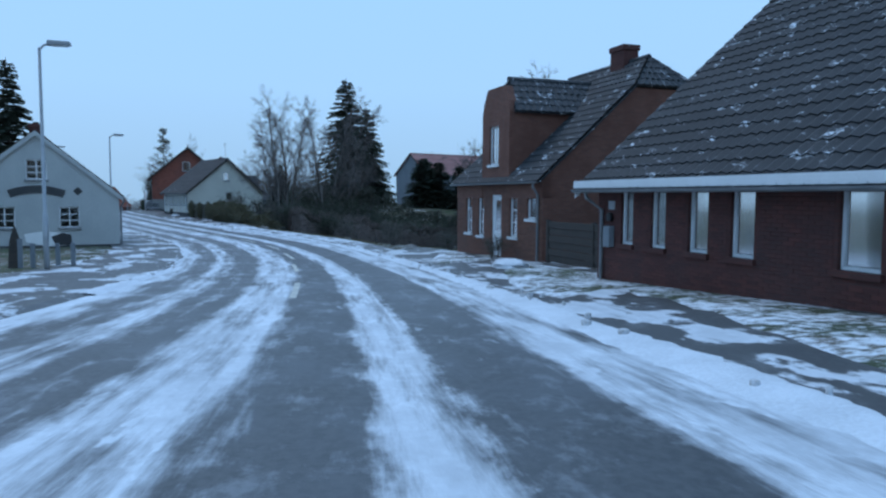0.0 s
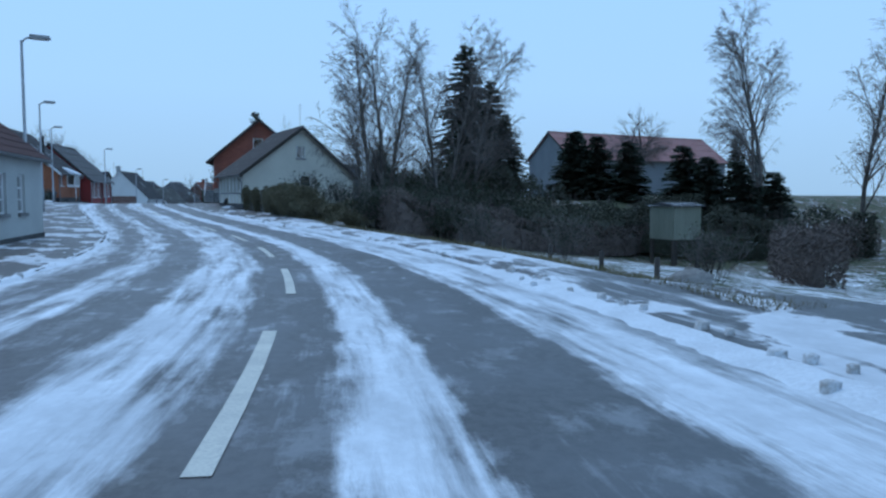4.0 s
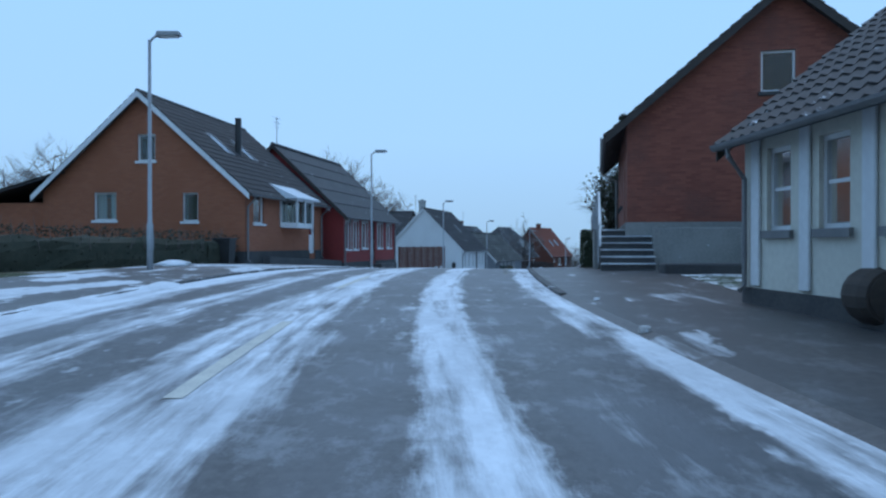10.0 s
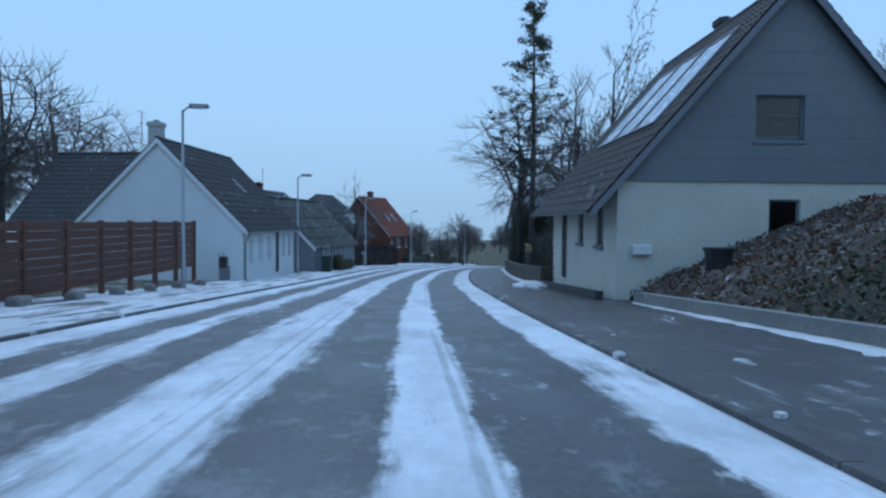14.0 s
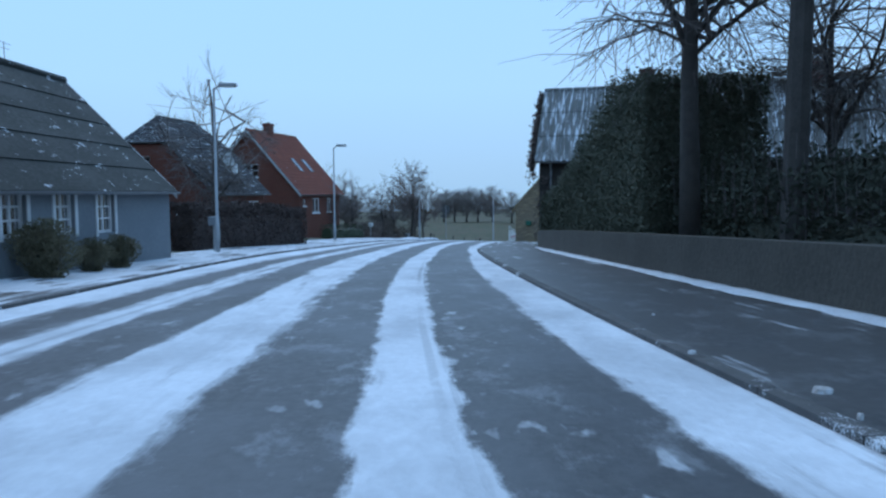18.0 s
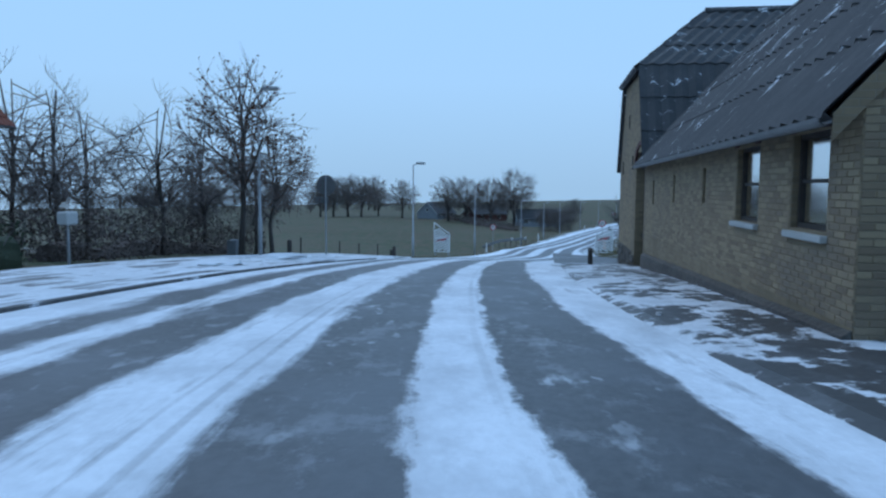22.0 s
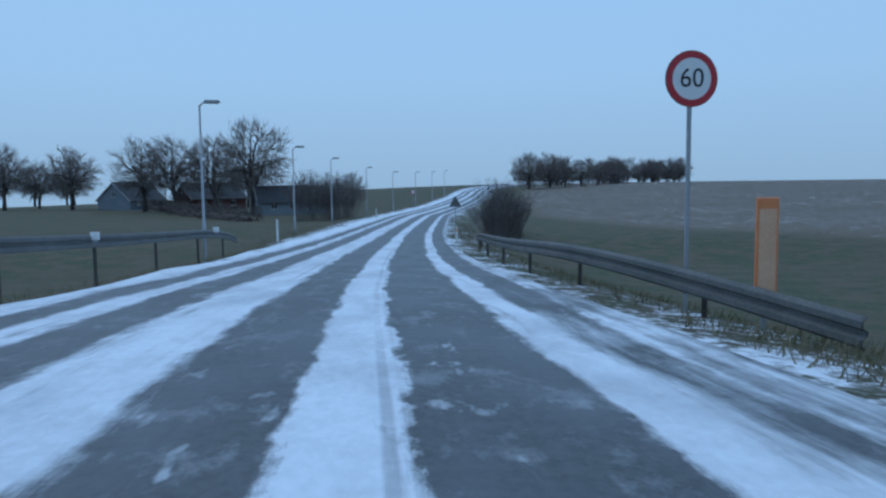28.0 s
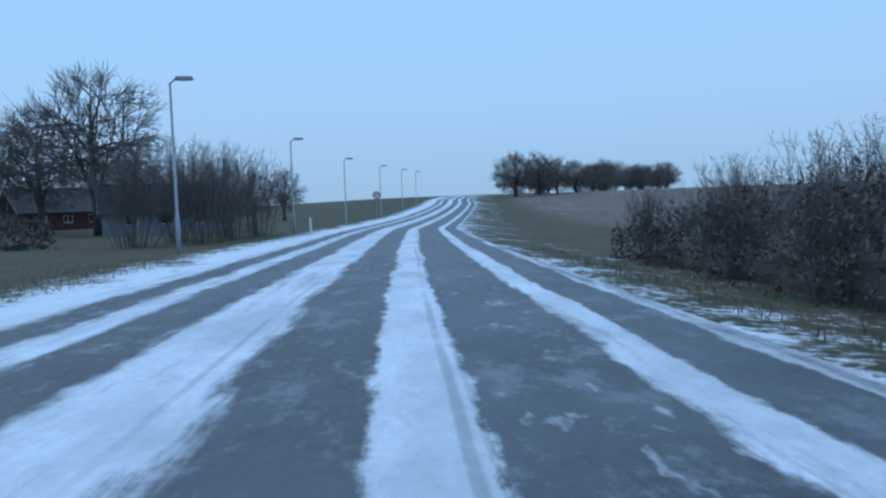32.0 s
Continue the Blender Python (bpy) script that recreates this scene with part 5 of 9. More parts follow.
wall(barn, "wall", bpl, BW, [(0, BS), (1.25, BE), (BW - 1.25, BE), (BW, BS)], [(0.15, 2.15, -0.6, 3.75)], MBRICK_YELLOW, thick=0.45)
wall(barn, "wall", lambda a, d, z: (d, -0.46 - a, z), BD, [(0, BS), (BD, BS)], [], MBRICK_YELLOW)
wall(barn, "wall", lambda a, d, z: (BW - d, -0.46 - a, z), BD, [(0, BS), (BD, BS)], [], MBRICK_YELLOW)
for x0, x1, x3 in ((-0.15, 1.25, BW / 2), (BW + 0.15, BW - 1.25, BW / 2)):
    roof_slope(barn, (x0, 0.12, BS - 0.25), (x0, -BD - 0.7, BS - 0.25), (x1, 0.12, BE + 0.08), (x1, -BD - 0.7, BE + 0.08), MCORRUGATED_DARK, 1.1, 0.36, 0.03, piece="roof_sheet")
    roof_slope(barn, (x1, 0.12, BE + 0.08), (x1, -BD - 0.7, BE + 0.08), (x3, -2.0, BR), (x3, -BD - 0.7, BR), MCORRUGATED_DARK, 1.1, 0.36, 0.03, piece="roof_sheet")
roof_slope(barn, (1.2, 0.2, BE + 0.0), (BW - 1.2, 0.2, BE + 0.0), (BW / 2 - 0.02, -2.0, BR), (BW / 2 + 0.02, -2.0, BR), MCORRUGATED_DARK, 0.6, 0.36, 0.03, piece="roof_sheet")
part("ridge_cap", Shape().tube([(BW / 2, -2.0, BR + 0.03), (BW / 2, -BD - 0.7, BR + 0.03)], 0.12, 8), MCORRUGATED_DARK, barn)
arch = Shape()
for k in range(10):
    a0, a1 = math.pi * k / 10, math.pi * (k + 1) / 10
    pts = [(1.15 - math.cos(a) * r, 0.04, 3.42 + math.sin(a) * r * 0.5) for a, r in ((a0, 1.0), (a1, 1.0), (a1, 1.25), (a0, 1.25))]
    arch.add(pts + [(x, -0.02, z) for x, y, z in pts], [(0, 1, 2, 3), (0, 4, 5, 1), (1, 5, 6, 2), (2, 6, 7, 3), (3, 7, 4, 0)])
part("brick_arch", arch, MBRICK_DARK, barn)
part("door_head", Shape().box((0.15, -0.2, 3.3), (2.15, -0.1, 3.75), 0.02), MDOOR_DARK, barn)
for k in range(10):
    part("plank", Shape().box((0.15 + k * 0.2, -0.3, -0.55), (0.345 + k * 0.2, -0.24, 3.75), 0.008), MDOOR_DARK, barn)
part("door_rail", Shape().box((0.15, -0.24, 1.3), (2.15, -0.21, 1.45), 0.01), MDOOR_DARK, barn)
for x, z in ((2.9, 3.3), (5.6, 3.2), (4.0, 4.6)):
    part("wall_anchor", Shape().box((x - 0.03, -0.01, z), (x + 0.03, 0.04, z + 0.42), 0.01), MBLACK, barn)
rnd_f = random.Random(9)
x = 2.2
while x < BW:  # field stones of the footing
    w = rnd_f.uniform(0.35, 0.7)
    z = -0.5
    while z < 0.78:
        h = rnd_f.uniform(0.24, 0.42)
        part("footing_stone", Shape().box((x, -0.02, z), (min(x + w, BW + 0.05) - 0.03, 0.02 + rnd_f.uniform(0, 0.035), min(z + h, 0.9) - 0.03), 0.05), MFOOTING, barn)
        z += h
    x += w

# very dark brown, for the old barn and one side of the hut
MBARNWALL = surface("dark_brown_boarding", (0.028, 0.023, 0.02), (0.05, 0.042, 0.036), 3, 0.9, 0.5, 0.02)
# old barn end with a corrugated roof, half hidden by the yew
tb_dir = -2.0
old_barn = house("old barn end with a mossy corrugated roof", (-56.94, 151.67), tb_dir, z_at(164) + 0.05, 17.0, 5.1, 3.85, 6.8, MBARNWALL, MCORRUGATED, ov=0.3, end=0.15, rake=MTHATCH, course=1.5, wave=0.3, amp=0.035, piece="roof_sheet")
chimney(old_barn, 4.3, 2.55, 6.3, 7.6, 0.55, 0.5, MBRICK_DARK)
chimney(old_barn, 11.0, 2.55, 6.3, 7.6, 0.55, 0.5, MBRICK_DARK)
part("downpipe", Shape().tube([(0.5, -0.34, 3.5), (0.5, -0.1, 3.2), (0.5, -0.1, 0.1)], 0.05, 8), MZINC, old_barn)

# barn with a rosy roof behind the gardens, and far farms
house("long barn with a rosy sheet roof", (-2.36, 104.25), 36.5, ground_z(-2.36, 104.25) + 0.2, 24, 8, 4.4, 7.3, MPLASTER_GREY, MROSEWOOD, course=1.5, wave=99, ov=0.4)
for x, y, turn, L, W, e, r, mat, rf, lab in ((-78.5, 349.5, 55, 8, 7, 1.5, 4.3, MPLASTER_GREY, MTILE_PLAIN, "white gabled farmhouse among bare trees"), (-58, 319, 8, 9, 6, 1.6, 3.5, MPLASTER_GREY, MTILE_PLAIN, "low dark-roofed farm building behind bushes"),
                                             (-68, 340, 30, 9, 7, 1.8, 4.0, MBRICK_DARK, MTILE_PLAIN, "small brick outbuilding among bare trees"), (92, 520, 20, 10, 8, 2.4, 5.4, MPLASTER_CLEAN, MTILE_SNOWY, "far white farmhouse below the wood")):
    house(lab, (x, y), turn, ground_z(x, y) + 0.1, L, W, e, r, mat, rf, front=[("w", 1.5 + 2.4 * k, 2.4 + 2.4 * k, 0.6, 1.4, 2, 1) for k in range(3)], g0=[("w", 3.2, 4.0, 2.0, 2.8, 2, 1)], rake=MPLASTER_PALE, course=0.6, wave=99)


# ---- trees, hedges and bushes ----
def grow(seed, height, trunk_r, forks=5, levels=4, spread=0.9, start=0.25, droop=0.0, twig=0.012, count=(9, 5, 4, 3), lean=0.0, narrow=1.0):
    """A bare broad-leaved tree: (trunk and limbs, twigs)."""
    rnd = random.Random(seed)
    wood, fine = Shape(), Shape()

    def limb(p, d, length, r, level):
        seg = (6, 5, 4, 3, 3)[level]
        pts, rad = [p], [r]
        for k in range(seg):
            d = (d + Vector((rnd.uniform(-1, 1), rnd.uniform(-1, 1), rnd.uniform(-0.6, 0.9) - droop * level)) * (0.1 + 0.06 * level)).normalized()
            p = p + d * length / seg
            pts.append(p)
            rad.append(max(r * (1 - 0.85 * (k + 1) / seg), twig * 0.6))
        (wood if level < 2 else fine).tube(pts, rad, (8, 5, 3, 3, 3)[level], level < 1)
        if level >= levels:
            return
        n = count[level]
        for k in range(n):
            f = (start if level == 0 else 0.2) + (1 - (start if level == 0 else 0.2)) * (k + rnd.random()) / n
            j = min(int(f * seg), seg - 1)
            q = pts[j].lerp(pts[j + 1], f * seg - j)
            ax = (pts[j + 1] - pts[j]).normalized()
            side = ax.cross(Vector((rnd.uniform(-1, 1), rnd.uniform(-1, 1), rnd.uniform(-0.3, 0.3)))).normalized()
            ang = rnd.uniform(0.45, 1.0) * spread
            nd = (ax * math.cos(ang) + side * math.sin(ang) + Vector((0, 0, 0.15))).normalized()
            share = (0.62 * (1 - 0.55 * f) if level == 0 else 0.55 * (1 - 0.4 * f)) * rnd.uniform(0.75, 1.2) * (narrow if level == 0 else 1)
            limb(q, nd, length * share, max(r * (1 - 0.8 * f) * 0.55, twig), level + 1)

    limb(Vector((0, 0, -0.3)), Vector((lean, 0, 1)).normalized(), height, trunk_r, 0)
    return wood, fine


def bare_tree(seed, height, trunk_r, label, bark=None, leaves=0, **kw):
    wood, fine = grow(seed, height, trunk_r, **kw)
    T = thing("tree", Matrix(), label, "tree", "bare trees")
    part("trunk", wood, bark or MBARK, T, flat=False)
    crown = part("crown", fine, MTWIG, T)
    if leaves:
        rnd, sh = random.Random(seed + 7), Shape()
        pts = rnd.sample(fine.v, min(leaves, len(fine.v)))
        for p in pts:
            leaf_quad(sh, Vector(p), 0.05, rnd)
        part("withered_foliage", sh, MDEADLEAF, T, "a few withered brown leaves")
    return T


def round_tree(seed, height, radius, label, trunk_r=0.22, limbs=12, boughs=110, twigs=1700, bark=None, low=0.28, twig=0.011, leaves=0, fork=0.6, rise=0.0):
    """A bare tree with a full rounded crown: trunk, limbs, boughs and many fine twigs that reach its outline."""
    rnd = random.Random(seed)
    wood, fine = Shape(), Shape()
    top, c, rz = height, Vector((0, 0, height * (0.5 + low * 0.5))), height * (1 - low) * 0.5

    def outline(k):
        while True:
            v = Vector((rnd.uniform(-1, 1), rnd.uniform(-1, 1), rnd.uniform(-0.75, 1)))
            if 0.15 < v.length < 1:
                break
        v = v.normalized() * k * rnd.uniform(0.88, 1.08)
        return c + Vector((v.x * radius, v.y * radius, v.z * rz))

    def bend(a, b, r0, r1, sides, sag):
        m = a.lerp(b, 0.5) + Vector((rnd.uniform(-1, 1), rnd.uniform(-1, 1), rnd.uniform(0, 1))) * sag * (b - a).length
        return [a, a.lerp(m, 0.5) + (m - a.lerp(b, 0.5)) * 0.25, m, m.lerp(b, 0.5) + (m - a.lerp(b, 0.5)) * 0.25, b], [r0, r0 * 0.8 + r1 * 0.2, (r0 + r1) / 2, r0 * 0.25 + r1 * 0.75, r1]

    stem = [Vector((0, 0, -0.3)), Vector((rnd.uniform(-0.1, 0.1), rnd.uniform(-0.1, 0.1), height * low)), Vector((rnd.uniform(-0.3, 0.3), rnd.uniform(-0.3, 0.3), height * 0.55)), Vector((rnd.uniform(-0.3, 0.3), rnd.uniform(-0.3, 0.3), height * 0.9))]
    wood.tube(stem, [trunk_r * 1.15, trunk_r * 0.8, trunk_r * 0.45, 0.02], 8)
    paths = [stem[1:]]
    for k in range(limbs):
        f = rnd.uniform(0, fork)
        a = stem[1].lerp(stem[2], f / 0.6) if f < 0.6 else stem[2]
        pts, rad = bend(a, outline(0.72), trunk_r * rnd.uniform(0.28, 0.42), 0.0026 * height, 5, 0.14)
        wood.tube(pts, rad, 5, False)
        paths.append(pts)
    second = []
    for k in range(boughs):
        p = rnd.choice(paths)
        j = rnd.randrange(len(p) - 1)
        a = p[j].lerp(p[j + 1], rnd.random())
        ends = sorted((outline(0.93) for _ in range(5)), key=lambda q: (q - a).length)
        pts, rad = bend(a, ends[rnd.randrange(2)], 0.0036 * height, twig, 3, 0.1)
        fine.tube(pts, rad, 3, False)
        second.append(pts)
    for k in range(twigs):
        p = rnd.choice(second)
        j = rnd.randrange(1, len(p) - 1)
        a = p[j].lerp(p[j + 1], rnd.random())
        out = (a - c).normalized()
        d = (out + Vector((rnd.uniform(-1, 1), rnd.uniform(-1, 1), rnd.uniform(-0.6, 1.0) + rise))).normalized() * rnd.uniform(0.05, 0.13) * height
        m = a + d * 0.5 + Vector((0, 0, 0.03 * rnd.uniform(-1, 1) * height * 0.3))
        fine.tube([a, m, a + d], [twig, twig * 0.8, twig * 0.5], 3, False)
    T = thing("tree", Matrix(), label, "tree", "bare trees")
    part("trunk", wood, bark or MBARK, T, flat=False)
    part("crown", fine, MTWIG, T)
    if leaves:
        g = Shape()
        for p in rnd.choices(fine.v, k=leaves):
            leaf_quad(g, Vector(p), 0.05, rnd)
        part("withered_foliage", g, MDEADLEAF, T, "a few withered brown leaves")
    return T


def leaf_quad(sh, p, size, rnd):
    a = Vector((rnd.uniform(-1, 1), rnd.uniform(-1, 1), rnd.uniform(-1, 1))).normalized()
    b = a.cross(Vector((rnd.uniform(-1, 1), rnd.uniform(-1, 1), rnd.uniform(-1, 1)))).normalized()
    s, w = size * rnd.uniform(0.6, 1.4), size * rnd.uniform(0.3, 0.6)
    sh.add([p - a * s, p + b * w, p + a * s, p - b * w], [(0, 1, 2, 3)])


def conifer(seed, height, radius, label, sparse=1.0, trunk_r=0.16, start=0.08, ragged=0.3):
    """A spruce or fir: whorls of boughs that carry flat sprays of needles."""
    rnd = random.Random(seed)
    wood, green = Shape(), Shape()
    wood.tube([(0, 0, -0.3), (0.05, 0, height * 0.5), (0, 0, height)], [trunk_r, trunk_r * 0.6, 0.02], 8)
    z = height * start
    while z < height * 0.985:
        f = 1 - (z - height * start) / (height * (1 - start))
        for k in range(rnd.randint(4, 6)):
            if rnd.random() > 0.55 + 0.45 * sparse:
                continue
            w = rnd.uniform(0, 2 * math.pi)
            length = radius * (f ** 0.8) * rnd.uniform(1 - ragged, 1 + ragged * 0.5) + 0.12
            d = Vector((math.cos(w), math.sin(w), 0))
            tip = Vector((0, 0, z)) + d * length + Vector((0, 0, -0.22 * length + 0.12 * height * 0.1))
            mid_p = Vector((0, 0, z)) + d * length * 0.5 + Vector((0, 0, 0.02))
            wood.tube([(0, 0, z), mid_p, tip], [0.035 * f + 0.012, 0.02, 0.006], 3, False)
            n = max(4, int(length * 11 * sparse))
            side = Vector((-d.y, d.x, 0))
            for j in range(n):
                t = (j + 0.6) / n
                q = Vector((0, 0, z)).lerp(mid_p, min(t * 2, 1)) if t < 0.5 else mid_p.lerp(tip, t * 2 - 1)
                wide = 0.32 * length * (1 - t) + 0.12
                for sg in (-1, 1):
                    e = q + side * sg * wide * rnd.uniform(0.6, 1.1) + d * 0.18 * rnd.uniform(0.3, 1.2) + Vector((0, 0, rnd.uniform(-0.16, 0.03)))
                    th = d * rnd.uniform(0.05, 0.1) + Vector((0, 0, rnd.uniform(-0.05, 0.05)))
                    green.add([q - th, e - th * 0.4, e + th * 0.5, q + th], [(0, 1, 2, 3)])
        z += height * 0.022 * rnd.uniform(0.8, 1.3) / (0.6 + 0.4 * sparse)
    T = thing("conifer", Matrix(), label, "tree", "conifers")
    part("trunk", wood, MBARK, T)
    part("crown", green, MNEEDLE, T)
    return T


def tufted_conifer(seed, height, radius, label, trunk_r=0.2, start=0.36):
    """A lean pine-like tree: a straight trunk, short rising limbs and tufts of needles with gaps between."""
    rnd = random.Random(seed)
    wood, green = Shape(), Shape()
    wood.tube([(0, 0, -0.3), (0.06, 0, height * 0.5), (0, 0, height)], [trunk_r, trunk_r * 0.65, 0.02], 8)
    z = height * start
    while z < height * 0.98:
        f = (z - height * start) / (height * (1 - start))
        reach = radius * (0.55 + 0.6 * math.sin(math.pi * min(f * 1.3 + 0.1, 1.0))) * (1 - 0.75 * f ** 2)
        for _ in range(rnd.randint(2, 4)):
            w, length = rnd.uniform(0, 2 * math.pi), reach * rnd.uniform(0.45, 1.05)
            d = Vector((math.cos(w), math.sin(w), rnd.uniform(0.0, 0.45)))
            root = Vector((0.03, 0, z))
            tip = root + d * length
            wood.tube([root, root.lerp(tip, 0.5) - Vector((0, 0, 0.08 * length)), tip], [0.04 * (1 - f) + 0.014, 0.02, 0.007], 4, False)
            for _ in range(rnd.randint(2, 4)):
                c = root.lerp(tip, rnd.uniform(0.45, 1.05)) + Vector((rnd.gauss(0, 0.12), rnd.gauss(0, 0.12), rnd.gauss(0.05, 0.08)))
                size = rnd.uniform(0.16, 0.32)
                for _ in range(30):
                    q = c + Vector((rnd.gauss(0, size * 0.6), rnd.gauss(0, size * 0.6), rnd.gauss(0, size * 0.42)))
                    leaf_quad(green, q, rnd.uniform(0.05, 0.1), rnd)
        z += rnd.uniform(0.22, 0.5)
    T = thing("conifer", Matrix(), label, "tree", "conifers")
    part("trunk", wood, MBARK, T)
    part("crown", green, MNEEDLE, T)
    return T


def put(T, s, u, turn=0.0, scale=1.0, first=True, dz=-0.05):
    p = spot(s, u)
    m = pose(p.x, p.y, ground_z(p.x, p.y) + dz, 0, 0, turn)
    if first:
        T.matrix_world = m
        return T
    return copy_thing(T, m)


def scaled_copy(T, s, u, turn, k):
    c = put(T, s, u, turn, first=False)
    c.scale = (k, k, k)
    return c


def hedge(name, line_su, width, height, material, label, density=130, size=0.07, category="hedge", uneven=0.2, seed=1, twigs=True):
    """A clipped or straggling hedge along points given as (s, u): stems, and many small leaves or twigs."""
    rnd = random.Random(seed)
    pts = [spot(s, u) for s, u in line_su]
    o = pts[0]
    H = thing(name, Matrix.Translation((o.x, o.y, ground_z(o.x, o.y))), label, category)
    leaf, stems, core = Shape(), Shape(), Shape()
    tall_first = height[0] if isinstance(height, tuple) else height
    base0 = ground_z(o.x, o.y)
    for piece, (a, b) in enumerate(zip(pts, pts[1:])):
        d = b - a
        length = Vector((d.x, d.y)).length
        ax = Vector((d.x, d.y, 0)).normalized()
        side = Vector((-ax.y, ax.x, 0))
        za, zb = ground_z(a.x, a.y) - base0, ground_z(b.x, b.y) - base0
        n = int(length * density * (max(height) / 2.0 if isinstance(height, tuple) else max(height, 1.0) / 1.3))

        def local(t, v, z):
            p = a.lerp(b, t)
            return Vector((p.x - o.x, p.y - o.y, za + (zb - za) * t)) + side * v + Vector((0, 0, z))

        cells = max(2, int(length / 0.7))
        tall_at = height if isinstance(height, tuple) else (height,) * len(pts)
        ha, hb = tall_at[piece], tall_at[piece + 1]
        tops = [(ha + (hb - ha) * c / cells) * (1 + uneven * rnd.uniform(-1, 0.6)) for c in range(cells + 1)]
        rings = []
        for k in range(cells + 1):
            t, h = k / cells, tops[k] * (0.86 - 0.5 * min(uneven, 0.45) if uneven < 0.38 else 0.4)
            w = width * 0.5 * rnd.uniform(0.6, 0.8) * (1 if uneven < 0.38 else 0.35)
            prof = ((-w, 0), (-w * 1.05, h * 0.3), (-w, h * 0.6), (-w * 0.95, h * 0.85), (-w * 0.4, h), (w * 0.4, h), (w * 0.95, h * 0.85), (w, h * 0.6), (w * 1.05, h * 0.3), (w, 0))
            rings.append([local(t, v * rnd.uniform(0.8, 1.08), z * rnd.uniform(0.9, 1.04)) for v, z in prof])
        m = len(rings[0])
        for q, r in zip(rings, rings[1:]):
            core.add(q + r, [(j, j + 1, j + m + 1, j + m) for j in range(m - 1)])
        core.add(rings[0], [tuple(range(m))])
        core.add(rings[-1], [tuple(range(m - 1, -1, -1))])
        for k in range(n):
            t, w = rnd.random(), rnd.random()
            hh = float(np.interp(t * cells, range(cells + 1), tops))
            edge = rnd.random()
            if uneven >= 0.38 and edge < 0.5:
                v, z = width * rnd.uniform(-0.5, 0.5), hh * rnd.uniform(0, 0.95)
            elif edge < (0.45 if uneven < 0.38 else 0.75):
                v, z = width * 0.5 * rnd.choice((-1, 1)) * rnd.uniform(0.75, 1.1), hh * rnd.uniform(0, 1)
            else:
                v, z = width * rnd.uniform(-0.5, 0.5), hh * rnd.uniform(0.82, 1.06)
            leaf_quad(leaf, local(t, v, z), size, rnd)
        if twigs:
            for k in range(int(length * 10)):
                t, v = rnd.random(), width * rnd.uniform(-0.45, 0.45)
                p, q = local(t, v, ha * 0.5), local(min(max(t + rnd.uniform(-0.3, 0.3) / max(length, 1), 0), 1), v * 1.2, (ha + (hb - ha) * t) * rnd.uniform(0.95, 1.25) if not isinstance(height, tuple) else min(ha, hb))
                stems.tube([p, q], [0.012, 0.004], 3, False)
    for t_end, h_end in ((0, tall_first), (1, hb)):
        a, b = (pts[0], pts[1]) if not t_end else (pts[-2], pts[-1])
        ax = Vector((b.x - a.x, b.y - a.y, 0)).normalized()
        side = Vector((-ax.y, ax.x, 0))
        e = a if not t_end else b
        foot = Vector((e.x - o.x, e.y - o.y, ground_z(e.x, e.y) - base0))
        for k in range(int(width * h_end * density * 0.8)):
            leaf_quad(leaf, foot + side * width * rnd.uniform(-0.5, 0.5) + Vector((0, 0, h_end * rnd.uniform(0, 1))) + ax * rnd.uniform(-0.12, 0.12), size, rnd)
    part("core", core, material, H)
    part("foliage", leaf, material, H)
    if twigs:
        tagged(part("twigs", stems, MTWIG, H), kind="stuff")
    return H


def bush(seed, height, radius, label, material=None, stems=26, sub=7, leaves=0):
    """A bare bush: many stems from one foot, each with twigs."""
    rnd = random.Random(seed)
    sh, fine = Shape(), Shape()
    for k in range(stems):
        w, out = rnd.uniform(0, 2 * math.pi), radius * rnd.uniform(0.15, 1.0)
        foot = Vector((math.cos(w), math.sin(w), 0)) * out * 0.35 + Vector((0, 0, -0.15))
        tip = Vector((math.cos(w) * out, math.sin(w) * out, height * rnd.uniform(0.55, 1.0) * (1 - 0.25 * (out / radius) ** 2)))
        mid_p = foot.lerp(tip, 0.5) + Vector((rnd.uniform(-0.15, 0.15), rnd.uniform(-0.15, 0.15), 0.15))
        sh.tube([foot, mid_p, tip], [0.016, 0.009, 0.003], 4, False)
        for j in range(sub):
            t = rnd.uniform(0.3, 1.0)
            p = foot.lerp(mid_p, t * 2) if t < 0.5 else mid_p.lerp(tip, t * 2 - 1)
            q = p + (tip - foot).normalized() * rnd.uniform(0.3, 0.8) + Vector((rnd.uniform(-0.4, 0.4), rnd.uniform(-0.4, 0.4), rnd.uniform(0, 0.4)))
            fine.tube([p, q], [0.007, 0.003], 3, False)
            for _ in range(3):
                p2 = p.lerp(q, rnd.uniform(0.3, 0.9))
                fine.tube([p2, p2 + Vector((rnd.uniform(-0.25, 0.25), rnd.uniform(-0.25, 0.25), rnd.uniform(0, 0.3)))], [0.006, 0.003], 3, False)
    B = thing("bush", Matrix(), label, "bush", "bushes")
    part("branch_frame", sh, material or MBARK, B)
    part("twig_crown", fine, MTWIG, B)
    if leaves:
        g = Shape()
        for p in rnd.choices(fine.v, k=leaves):
            leaf_quad(g, Vector(p), 0.06, rnd)
        part("foliage", g, MLEAF, B)
    return B


